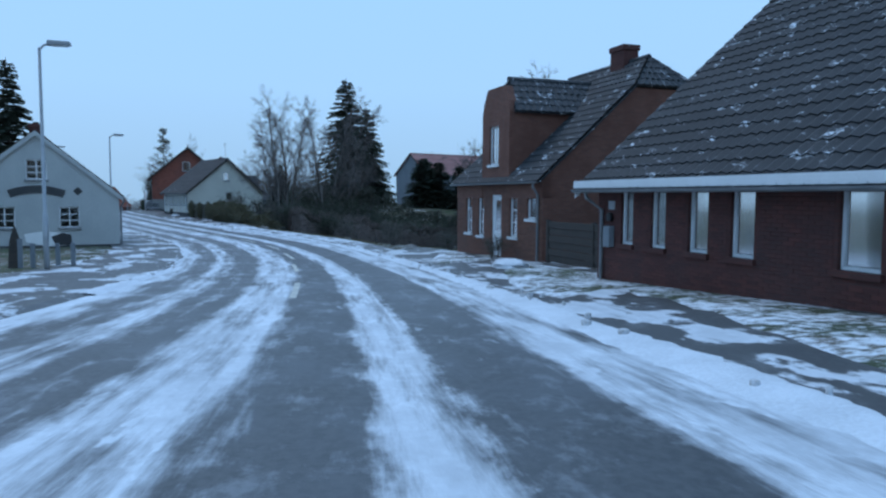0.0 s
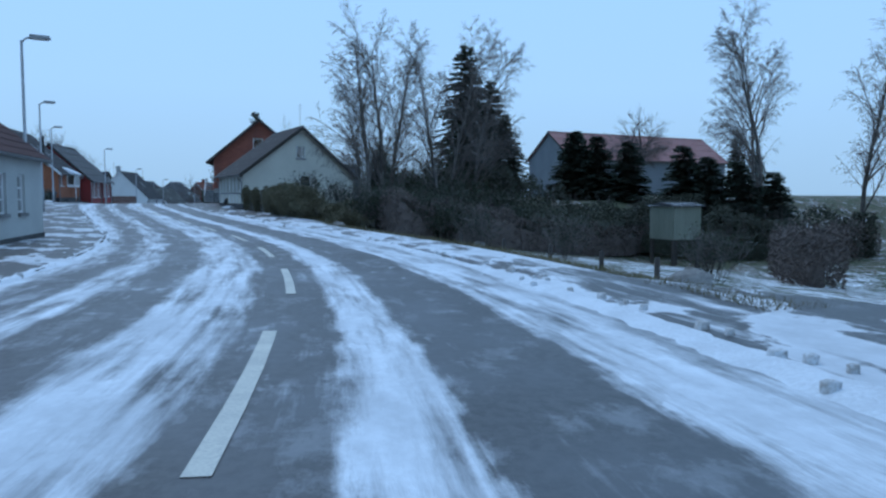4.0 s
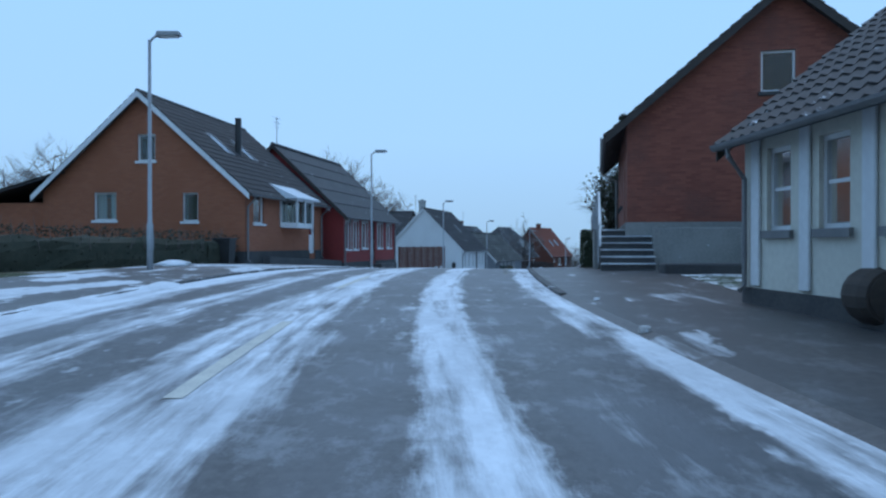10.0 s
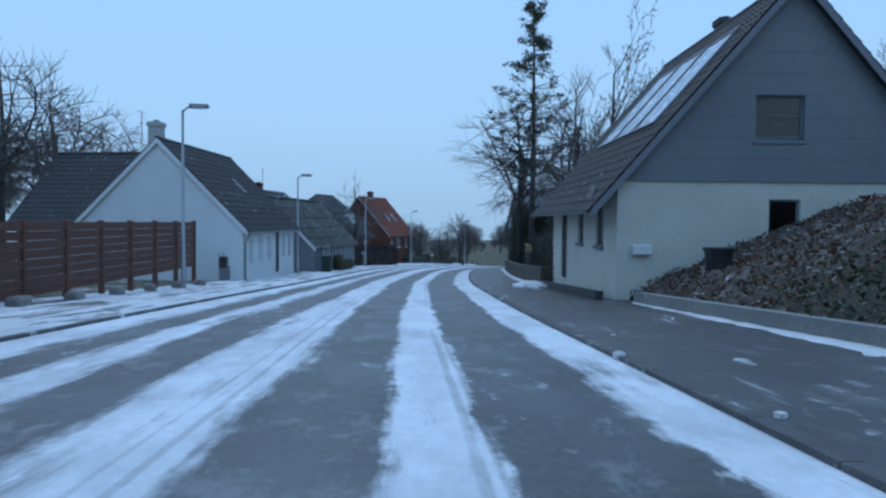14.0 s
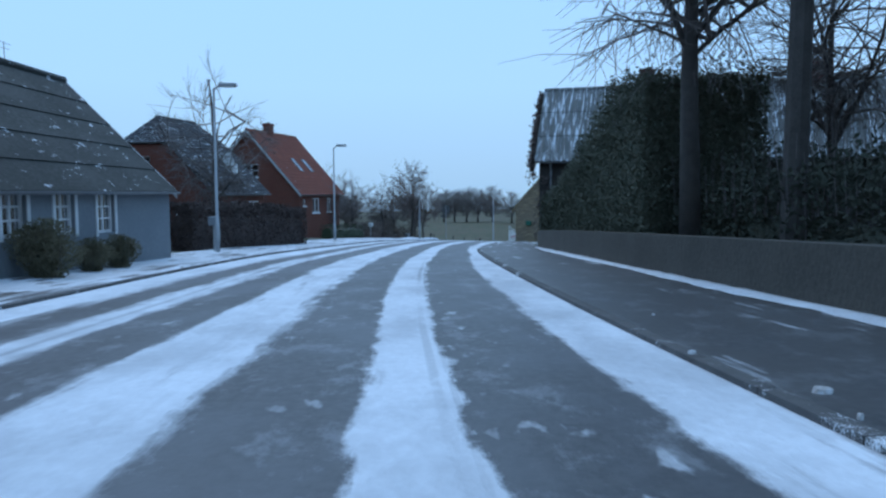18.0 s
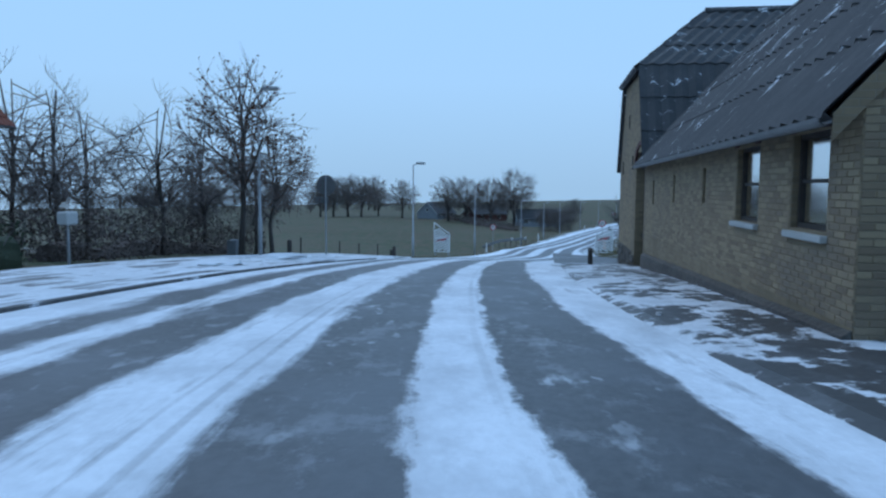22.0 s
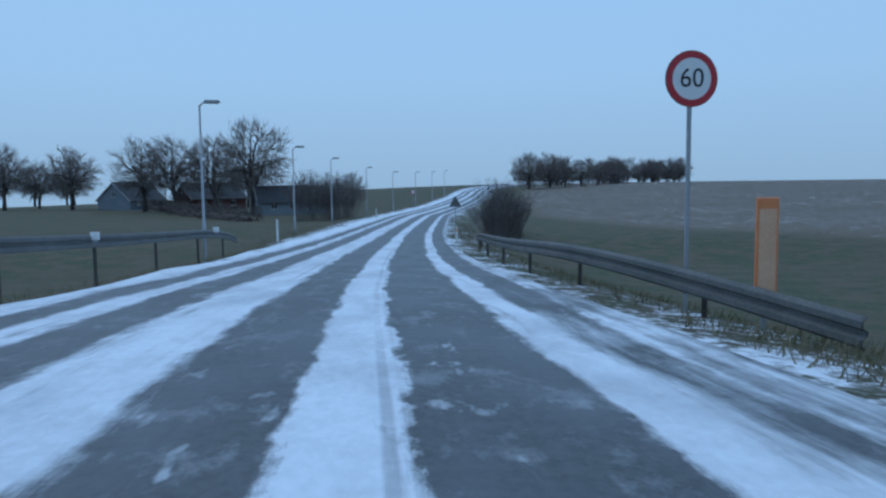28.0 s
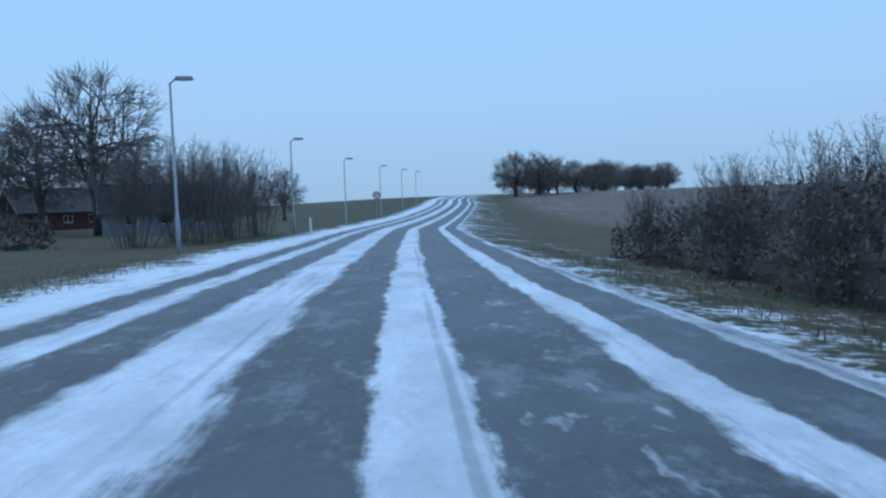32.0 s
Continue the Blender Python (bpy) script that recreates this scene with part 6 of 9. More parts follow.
def ragged_evergreen(seed, height, radius, label, leaders=7, sprays=6500):
    """A garden conifer gone ragged: several upright leaders, each wrapped in small flat sprays."""
    rnd = random.Random(seed)
    wood, green = Shape(), Shape()
    stems = []
    for k in range(leaders):
        w, out = rnd.uniform(0, 2 * math.pi), radius * (0.0 if not k else rnd.uniform(0.25, 0.7))
        tip = Vector((math.cos(w) * out, math.sin(w) * out, height * (1.0 if not k else rnd.uniform(0.62, 0.97))))
        foot = Vector((tip.x * 0.3, tip.y * 0.3, -0.1))
        wood.tube([foot, foot.lerp(tip, 0.5) + Vector((tip.x * 0.2, tip.y * 0.2, 0)), tip], [0.03, 0.02, 0.006], 5, False)
        stems.append((foot, tip))
    for k in range(sprays):
        foot, tip = rnd.choice(stems)
        t = rnd.random() ** 0.8
        w, r = rnd.uniform(0, 2 * math.pi), radius * (0.35 + 0.75 * math.sin(math.pi * t ** 2.2)) * 0.72 * rnd.uniform(0.3, 1.25) + 0.02
        out = Vector((math.cos(w), math.sin(w), 0))
        q = foot.lerp(tip, t) + out * r
        d = (out * rnd.uniform(0.2, 0.9) + Vector((rnd.uniform(-0.3, 0.3), rnd.uniform(-0.3, 0.3), rnd.uniform(0.5, 1.2)))).normalized() * rnd.uniform(0.035, 0.08)
        side = d.cross(Vector((rnd.uniform(-1, 1), rnd.uniform(-1, 1), rnd.uniform(-1, 1)))).normalized() * rnd.uniform(0.013, 0.028)
        green.add([q - d * 0.4, q + side, q + d, q - side], [(0, 1, 2, 3)])
    T = thing("conifer_bush", Matrix(), label, "bush", "ragged conifers")
    part("stem_frame", wood, MBARK, T)
    part("foliage", green, MTHUJA, T)
    return T


MTHUJA = surface("olive_thuja_sprays", (0.1, 0.095, 0.055), (0.17, 0.145, 0.09), 7, 0.85, 0.3, 0.01)
MYEW = surface("dark_yew_foliage", (0.06, 0.068, 0.044), (0.105, 0.108, 0.075), 9, 0.85, 0.3, 0.01)
MHEDGE_GREEN = surface("dull_privet", (0.03, 0.036, 0.022), (0.055, 0.055, 0.036), 9, 0.85, 0.3, 0.01)
# gardens on the inner side of the bend
birch = bare_tree(3, 13.2, 0.17, "tall bare birch with drooping twigs", MBIRCH, spread=0.7, droop=0.3, count=(20, 8, 6, 4), start=0.16, narrow=0.62, twig=0.01)
put(birch, 60.3, 8.8)
birch.scale = (0.8, 0.8, 0.76)
for s, u, turn, q in ((61.3, 9.9, 130, 0.74), (62.6, 10.9, 200, 0.76), (66.0, 18.5, 250, 0.88), (63.5, 9.6, 20, 0.62)):
    scaled_copy(birch, s, u, turn, q)
for k, (s, u, h) in enumerate(((64.5, 45, 1.25), (70, 50, 1.15), (58, 47, 1.2), (54, 52, 1.1))):
    scaled_copy(birch, s, u, 70 * k + 20, h)
fir = conifer(5, 11.8, 2.9, "tall dark spruce with hanging boughs", sparse=2.1, start=0.05, ragged=0.28)
fir.matrix_world = pose(-15.7, 117.8, ground_z(-15.7, 117.8), 0, 0, 0)
fir.scale = (2.15, 2.15, 1.8)
for x, y, q in ((-12.6, 119.6, 1.42),):
    c = copy_thing(fir, pose(x, y, ground_z(x, y), 0, 0, 70 * q))
    c.scale = (q * 1.2, q * 1.2, q)
for s, u, k in ((90, 60, 0.6), (100, 66, 0.55)):
    scaled_copy(fir, s, u, s * 13 % 360, k)
thuja = conifer(6, 5.9, 1.15, "narrow dense garden conifer before the barn", sparse=1.5, trunk_r=0.1, start=0.02, ragged=0.2)
put(thuja, 75, 33)
thuja.scale = (2.0, 2.0, 1.0)
for s, u, k in ((73.6, 34.6, 0.92), (71.5, 36.5, 0.84), (67, 38.5, 0.95), (65.4, 39.6, 0.9), (63.6, 41.0, 0.95), (62.0, 43, 0.9), (80, 36, 0.95)):
    c = scaled_copy(thuja, s, u, s * 13 % 360, k)
    c.scale = (k * 2.1, k * 2.1, k)
scaled_copy(fir, 74, -15.5, 20, 0.85)
put_far = copy_thing(fir, pose(-27.2, 45.6, ground_z(-27.2, 45.6), 0, 0, 40))
put_far.scale = (0.92, 0.92, 0.92)
garden_tree = round_tree(11, 8.8, 3.2, "bare broad-crowned garden tree in winter", twigs=1900)
put(garden_tree, 87, 46)
for s, u, k in ((150, -33, 1.05), (156, -38, 1.15), (162, -35, 1.0), (146, -40, 1.1), (139, 21, 1.0), (135, 26, 1.05), (130, 30, 0.95), (148, 15, 0.9), (110, -34, 0.8), (96, -38, 0.75), (88, -40, 0.8), (104, 45, 0.9), (60, 60, 0.9)):
    scaled_copy(garden_tree, s, u, s * 37 % 360, k)
for k, (x, y, q) in enumerate(((-78, 119.5, 1.45), (-81.5, 126, 1.4), (-83, 132, 1.3), (-84, 138, 1.2), (-69, 89, 0.95), (-73.5, 94.5, 0.9), (-66, 84, 0.8))):
    c = copy_thing(garden_tree, pose(x, y, ground_z(x, y) - 0.1, 0, 0, 57 * k))
    c.scale = (q, q, q)
hedge("hedge", [(53.2, 6.8), (54.2, 10.2), (56, 15), (58.8, 22), (60.2, 26), (62.5, 34)], 1.3, 1.75, MHEDGE_BROWN, "dark clipped garden hedge in winter twig", 330, 0.075, seed=2, uneven=0.22)
hedge("hedge", [(56.5, 15.5), (60.0, 24), (63.5, 33), (66, 40)], 1.6, 2.5, MHEDGE_GREEN, "dark evergreen hedge behind the garden", 120, 0.1, seed=22, uneven=0.12, twigs=False)
RAGGED = ragged_evergreen(51, 1.85, 0.5, "ragged olive-green conifer before the board fence")
for s, u, k, wide, turn in ((69.3, 4.3, 0.86, 0.52, 0), (67.7, 4.55, 0.82, 0.5, 80), (66.1, 4.75, 0.88, 0.55, 160), (64.2, 4.85, 0.9, 1.35, 250), (63.3, 4.9, 0.98, 1.4, 30), (62.3, 4.95, 0.92, 1.45, 120), (61.3, 5.0, 0.98, 1.5, 200), (60.2, 5.15, 0.9, 1.5, 290),
                            (58.9, 5.5, 0.6, 1.5, 60), (57.5, 5.9, 0.5, 1.5, 150), (56.0, 5.8, 0.44, 1.4, 230), (54.6, 5.6, 0.4, 1.3, 10), (57.9, 7.2, 0.62, 1.6, 100)):
    c = put(RAGGED, s, u, turn, first=s == 69.3)
    c.scale = (wide, wide, k)
for x, q in ((4.2, 0.62), (5.9, 0.42), (7.0, 0.45)):
    w = gh.matrix_world @ Vector((x, -0.5, 0))
    c = copy_thing(RAGGED, pose(w.x, w.y, ground_z(w.x, w.y) - 0.05, 0, 0, x * 90))
    c.scale = (q * 1.5, q * 1.5, q)
hedge("hedge", [(58, 13), (70, 15.5), (80, 18)], 1.8, 2.3, MHEDGE_GREEN, "dark mixed garden hedge", 300, 0.08, seed=5, uneven=0.4)
hedge("hedge", [(68, 21), (62, 26), (58, 33), (55, 42)], 2.4, 3.0, MHEDGE_GREEN, "dark garden thicket of evergreens", 230, 0.12, seed=25, uneven=0.4)
hedge("hedge", [(44, 20), (52, 30), (56, 44)], 2.0, 2.2, MHEDGE_BROWN, "bare hedge at the back of the gardens", 180, 0.1, seed=6, uneven=0.4)
evergreen_shrub = bush(9, 1.35, 1.0, "dark rounded evergreen shrub in the garden", leaves=6500, stems=60)
put(evergreen_shrub, 55.0, 7.0)
for s, u, k in ((54.3, 8.3, 1.05), (53.6, 9.6, 1.0), (58.5, 9.0, 1.0), (60.8, 12.5, 1.5), (62.5, 15.0, 1.6), (61.0, 17.0, 1.7), (65.5, 14.0, 1.6), (67.0, 17.5, 1.9)):
    scaled_copy(evergreen_shrub, s, u, s * 61 % 360, k)
for x, y, q in ((-8.2, 84.0, 0.62), (-11.5, 92.0, 0.8), (-19.0, 84.5, 0.44)):
    c = copy_thing(fir, pose(x, y, ground_z(x, y), 0, 0, 50 * y))
    c.scale = (q * 1.5, q * 1.5, q)
for s, u, turn, q in ((61.5, 13.5, 10, 0.8), (64.6, 16.0, 220, 0.86)):
    scaled_copy(birch, s, u, turn, q)
low_bush = bush(8, 1.6, 1.1, "twiggy garden bush with a few leaves", leaves=900)
put(low_bush, 57.5, 7.4)
for s, u, k in ((61.5, 7.6, 1.0), (66, 7.2, 1.15), (52, 10.5, 0.9), (48, 12, 0.9), (23.3, 5.9, 0.42), (41, 12, 0.8), (60, 10.5, 1.1)):
    scaled_copy(low_bush, s, u, s * 53 % 360, k)

# hedges on the other side
hedge("hedge", [(55, -9.3), (62, -8.3), (70, -7.8), (73.5, -7.8)], 0.9, 1.0, MHEDGE_BROWN, "clipped dark hedge before the white house", 190, 0.05, seed=7, uneven=0.06)
hedge("hedge", [(79.8, -11.7), (84.3, -10.7), (92.3, -9.0), (93.6, -8.7)], 0.9, 1.1, MHEDGE_GREEN, "clipped dark hedge before the orange house", 190, 0.05, seed=8, uneven=0.06)
MBEECH = surface("dark_red_brown_twigs", (0.05, 0.034, 0.03), (0.085, 0.058, 0.05), 9, 0.9, 0.3, 0.01)
hedge("hedge", [(159.5, -8.4), (164, -7.6), (169, -7.0)], 1.1, 1.75, MBEECH, "dense dark red-brown beech hedge", 900, 0.06, seed=9, uneven=0.16)
hedge("hedge", [(181, -9.6), (186, -9.2)], 1.0, 1.0, MLEAF, "low evergreen garden hedge", 150, 0.06, seed=10)
hedge("hedge", [(189, -10.5), (196, -12.0), (204, -12.5)], 2.4, 1.3, MHEDGE_BROWN, "low rough undergrowth below the trees", 330, 0.07, seed=12, uneven=0.5)
young_tree = round_tree(21, 5.8, 2.1, "young bare tree with thin twigs", 0.09, 10, 70, 1100, low=0.2, twig=0.007)
put(young_tree, 164.8, -9.3)
young_tree.scale = (1.25, 1.25, 1.4)
oak = round_tree(23, 5.6, 2.0, "small tree that keeps brown leaves", 0.1, 10, 70, 1100, low=0.25, twig=0.007, leaves=2600)
put(oak, 197.5, -9.3)
oak.scale = (1.2, 1.2, 1.32)
for s, u, k in ((192, -12.5, 0.95), (196, -11.5, 1.0), (200.5, -12.4, 1.05), (194, -15.5, 1.1), (199.5, -17, 1.1), (190, -17, 1.0), (202, -10.8, 0.85), (188.5, -13.2, 0.85), (204, -15, 1.0), (73.2, -8.45, 0.36), (69.5, -8.5, 0.38)):
    scaled_copy(young_tree, s, u, s * 71 % 360, k)
for s, u, k in ((198.8, -8.6, 0.9),):
    scaled_copy(oak, s, u, s * 140 % 360, k)

# wood behind the stone wall
tall = round_tree(31, 12.5, 3.9, "tall bare tree behind the wall", 0.17, 12, 90, 1500, low=0.3, twig=0.008)
put(tall, 147.2, 5.4)
tall.scale = (1.12, 1.12, 0.96)
thin_tree = round_tree(38, 11.0, 2.6, "slim bare tree in the small wood", 0.2, 12, 110, 1700, low=0.25, twig=0.008)
put(thin_tree, 139.0, 7.6)
for s, u, k in ((149.5, 9.4, 0.75), (143.5, 10.5, 0.95), (137.5, 14, 0.9)):
    scaled_copy(thin_tree, s, u, s * 47 % 360, k)
gnarled = bare_tree(37, 9.0, 0.2, "gnarled bare tree behind the clad house", count=(9, 5, 4, 3), spread=1.1, start=0.35, twig=0.014)
put(gnarled, 141.5, 9.6)
gnarled.scale = (1.2, 1.2, 1.3)
scaled_copy(gnarled, 133, 22, 130, 1.0)
larch = tufted_conifer(33, 16.6, 3.1, "lean ragged conifer with tufted limbs and gaps")
put(larch, 144.5, 5.9)
pine = conifer(35, 7.0, 2.4, "broad dark pine above the wall", sparse=0.6, start=0.3)
put(pine, 138.5, 10.2)
hedge("hedge", [(128.8, 8.2), (136, 8.0), (148, 7.6)], 1.8, 2.5, MHEDGE_GREEN, "tall dark thicket of stems and ivy in the wood", 230, 0.07, seed=44, uneven=0.45)
hedge("hedge", [(128.3, 6.4), (136, 6.3), (149, 6.2)], 1.5, 2.0, MHEDGE_GREEN, "dark tangled undergrowth over the stone wall", 620, 0.055, seed=14, uneven=0.45)
hedge("yew_hedge", [(149.0, 6.3), (151.5, 6.4), (154, 6.5), (156.5, 6.6), (159, 6.6), (161.6, 6.5), (163.6, 6.0)], 2.6, (4.0, 4.25, 4.1, 3.6, 3.0, 2.4, 1.9), MYEW, "huge dark overgrown yew with a rounded top", 2300, 0.05, seed=15, uneven=0.12, twigs=False)
hedge("hedge", [(126.9, 5.9), (128.6, 5.9)], 2.0, 3.4, MHEDGE_BROWN, "tall dark clipped hedge block at the house corner", 300, 0.07, seed=16, uneven=0.1)
laurel = bush(36, 3.5, 1.35, "tall glossy evergreen shrub by the terrace", leaves=17000, stems=95)
put(laurel, 98.6, 5.7, dz=0.15)
laurel.scale = (1.0, 1.0, 1.1)
for s, u, k in ((98.8, 6.9, 1.12), (97.6, 6.3, 1.05)):
    scaled_copy(laurel, s, u, 90 * k, k)
hedge("ivy_bed", [(90.2, 3.9), (95.0, 4.15), (98.9, 4.5)], 0.55, (1.05, 0.98, 0.5), MLEAF, "ivy-covered bank below the basement wall", 1100, 0.045, seed=17, uneven=0.15, twigs=False)

stump = thing("tree_stump", placed(138.9, 5.35), "snapped tree trunk with pale bare wood", "tree stump")
part("trunk", Shape().tube([(0, 0, -0.3), (0.05, 0, 0.7), (0.1, 0.05, 1.35)], [0.2, 0.17, 0.15], 10), MBARK, stump, flat=False)
part("split_wood", Shape().add([(-0.04, -0.15, 1.3), (0.22, -0.12, 1.32), (0.24, 0.19, 1.34), (-0.03, 0.2, 1.3), (-0.02, -0.14, 1.62), (0.2, -0.1, 1.7), (0.2, 0.15, 1.8), (0.0, 0.19, 1.66)], [(0, 1, 5, 4), (1, 2, 6, 5), (2, 3, 7, 6), (3, 0, 4, 7), (4, 5, 6, 7)]), surface("fresh_split_wood", (0.34, 0.21, 0.11), (0.24, 0.14, 0.07), 6, 0.85, 0.5, 0.01, stretch=(1, 1, 0.2)), stump, "pale split wood")

# trees of the open country
ash = round_tree(41, 9.6, 4.6, "broad bare ash tree in the fields", 0.3, 14, 150, 2600, low=0.16, twig=0.016)


def put_xy(T, x, y, k=1.0, turn=0.0, first=False):
    m = pose(x, y, ground_z(x, y) - 0.1, 0, 0, turn)
    if first:
        T.matrix_world = m
        return T
    c = copy_thing(T, m)
    c.scale = (k, k, k)
    return c


put_xy(ash, -58.8, 323, first=True)
ash.scale = (1.2, 1.2, 1.32)
for k, (x, y, q) in enumerate(((-64, 330, 1.12), (-70, 336, 1.15), (-75, 341, 1.15), (-88.7, 356, 1.08), (-102, 366, 1.2), (-107, 371, 1.28), (-112, 374, 1.22), (-117, 378, 1.1), (-132, 447, 0.6), (-139, 450, 0.55), (-146, 444, 0.6), (-152, 447, 0.5), (-98, 372, 0.9), (-60, 352, 0.8), (-43, 345, 0.6))):
    put_xy(ash, x, y, q, 47 * k)
rnd_w = random.Random(5)
for k in range(34):
    f = k / 33
    c = put_xy(ash, 14 + 138 * f + rnd_w.uniform(-6, 6), 412 + 150 * f + rnd_w.uniform(-9, 9), rnd_w.uniform(0.9, 1.25) + 0.15 * f, 71 * k)
    c.location.z -= 1.6
for k in range(14):
    f = k / 13
    put_xy(ash, -262 + 150 * f + 14 * math.sin(k * 1.9), 520 - 30 * f + 9 * math.cos(k * 2.7), 1.15 + 0.45 * abs(math.sin(k * 2.3)), 53 * k)
hedge("field_hedge", [(312, -18), (319, -24), (330, -34), (345, -44), (360, -60)], 3.0, 1.5, MHEDGE_BROWN, "dark rough hedge below the farm trees", 60, 0.14, seed=31, uneven=0.5)
shrub = bush(43, 4.0, 2.0, "bare brown willow bush beside the road", MTWIG, stems=52, sub=15)
put(shrub, 280.5, 5.9)
shrub.scale = (1.05, 1.05, 0.88)
hedge("hedge", [(282.5, 6.3), (287, 6.4), (292, 6.6), (298, 6.8)], 2.2, (1.5, 1.7, 1.5, 0.9), MHEDGE_BROWN, "brown tangle of brushwood under the willows", 420, 0.06, seed=41, uneven=0.45, twigs=False)
for s, u, k in ((284.5, 6.2, 0.74), (288, 6.0, 0.58), (282.0, 6.4, 0.85), (291.5, 6.2, 0.55), (296, 6.2, 0.5), (293.5, 7.2, 0.6), (289.5, 7.6, 0.65), (312, -9.6, 1.15), (316, -9.2, 1.2), (320, -9.0, 1.1), (311, -12.5, 1.2), (316, -12, 1.25), (321, -11.5, 1.1)):
    scaled_copy(shrub, s, u, s * 91 % 360, k)
street_tree = round_tree(27, 3.05, 0.95, "young pruned street tree with a bare crown", 0.055, 9, 44, 620, low=0.47, twig=0.003, fork=0.12, rise=0.9)
put(street_tree, 211.0, 5.14)

# ---- street furniture ----
def street_lamp():
    T = thing("street_lamp", Matrix(), "grey steel street lamp with a flat head", "street lamp", "street lamps")
    part("pole", Shape().tube([(0, 0, -1.0), (0, 0, 1.1), (0, 0, 1.12), (0, 0, 5.55)], [0.075, 0.075, 0.052, 0.038], 10), MSTEEL, T, flat=False)
    part("door_plate", Shape().box((-0.03, -0.082, 0.5), (0.03, -0.06, 0.85)), MSTEEL, T)
    part("arm", Shape().tube([(0, 0, 5.5), (0, -0.12, 5.62), (0, -0.3, 5.66)], 0.03, 8), MSTEEL, T)
    head = part("head", Shape().add([(-0.13, -0.2, 5.62), (0.13, -0.2, 5.62), (0.11, -0.78, 5.64), (-0.11, -0.78, 5.64), (-0.1, -0.22, 5.74), (0.1, -0.22, 5.74), (0.08, -0.74, 5.73), (-0.08, -0.74, 5.73)],
                [(3, 2, 1, 0), (4, 5, 6, 7), (0, 1, 5, 4), (1, 2, 6, 5), (2, 3, 7, 6), (3, 0, 4, 7)]), MLAMPHEAD, T)
    part("lens", Shape().box((-0.09, -0.72, 5.6), (0.09, -0.3, 5.625), 0.01), MSIGNWHITE, head)
    return T


lamp = street_lamp()
LAMPS = ((21.5, -7.4, 6.2), (49, -6.4, 6.07), (69, -6.62, 6.03), (85.8, -7.15, 5.85), (103.2, -6.3, 5.86), (122.2, -6.95, 5.56), (139.5, -7.1, 5.49), (158, -6.6, 5.67), (175.4, -6.95, 5.7), (197, -8.3, 6.1), (216, -7.42, 5.84),
         (238.5, -7.62, 5.95), (265.8, -6.98, 5.73), (285.1, -7.25, 5.62), (302.8, -7.75, 5.81), (321.4, -7.25, 5.62), (337.5, -7.15, 5.4), (356, -7.0, 5.5), (375, -7.0, 5.5), (396, -7.0, 5.5))
for k, (s, u, top) in enumerate(LAMPS):
    p = spot(s, u)
    m = pose(p.x, p.y, p.z + top - 5.72, 0, 0, heading(s))
    if k:
        copy_thing(lamp, m)
    else:
        lamp.matrix_world = m


def post_thing(name, label, category, s, u, radius, height, material, top=None, group=""):
    T = thing(name, placed(s, u), label, category, group)
    part("post", Shape().tube([(0, 0, -0.3), (0, 0, height - 0.04), (0, 0, height)], [radius, radius, radius * 0.75], 10), material, T)
    if top:
        part("band", Shape().tube([(0, 0, height * 0.72), (0, 0, height * 0.86)], radius + 0.004, 10), top, T)
    return T


for s, u, h in ((197.2, 3.4, 0.85), (210.9, 3.6, 0.62), (198, -7.6, 0.62), (209.4, -6.6, 0.62), (214, -8.2, 0.62)):
    post_thing("wooden_post", "short dark wooden bollard in the snow", "post", s, u, 0.085, h, MDARKWOOD, group="wooden posts")
for s, u in ((39.9, 7.7), (42.6, 7.8), (45.6, 7.9), (37.4, 7.5), (48.8, 7.9)):
    post_thing("fence_post", "low dark garden fence post", "post", s, u, 0.06, 0.6, MDARKWOOD, group="garden fence posts")
for s, u in ((208.5, -11.5), (211.5, -10.5), (216, -11), (221, -11.5)):
    post_thing("field_post", "thin wire-fence post at the field edge", "post", s, u, 0.04, 1.35, MDARKWOOD, group="field fence posts")


def edge_post(s, u, face, tall=1.0):
    T = thing("edge_post", placed(s, u), "white roadside marker post with reflector", "marker post", "marker posts")
    part("post", Shape().add([(-0.06, -0.05, -0.2), (0.06, -0.05, -0.2), (0.06, 0.05, -0.2), (-0.06, 0.05, -0.2), (-0.05, -0.045, tall), (0.05, -0.045, tall - 0.06), (0.05, 0.045, tall - 0.06), (-0.05, 0.045, tall)],
         [(0, 1, 5, 4), (1, 2, 6, 5), (2, 3, 7, 6), (3, 0, 4, 7), (4, 5, 6, 7)]), MSIGNWHITE, T)
    part("reflector", Shape().box((-0.075, -0.03, tall - 0.3), (-0.055, 0.03, tall - 0.12)), face, T)
    return T


edge_post(274.5, 3.15, MORANGE, 0.78)
edge_post(277.5, -6.6, MSIGNWHITE, 1.25)
edge_post(318, -5.6, MSIGNWHITE)
edge_post(240.5, -6.8, MSIGNWHITE)


def text_part(parent, words, size, material, m, name="lettering"):
    c = bpy.data.curves.new(name, "FONT")
    c.body, c.size, c.align_x, c.align_y, c.extrude = words, size, "CENTER", "CENTER", 0.002
    tmp = bpy.data.objects.new("tmp_text", c)
    scene.collection.objects.link(tmp)
    bpy.context.view_layer.update()
    me = bpy.data.meshes.new_from_object(tmp.evaluated_get(bpy.context.evaluated_depsgraph_get()))
    bpy.data.objects.remove(tmp)
    me.materials.clear()
    me.materials.append(material)
    ob = new(name, me)
    ob.parent = parent
    ob.matrix_local = m
    return ob


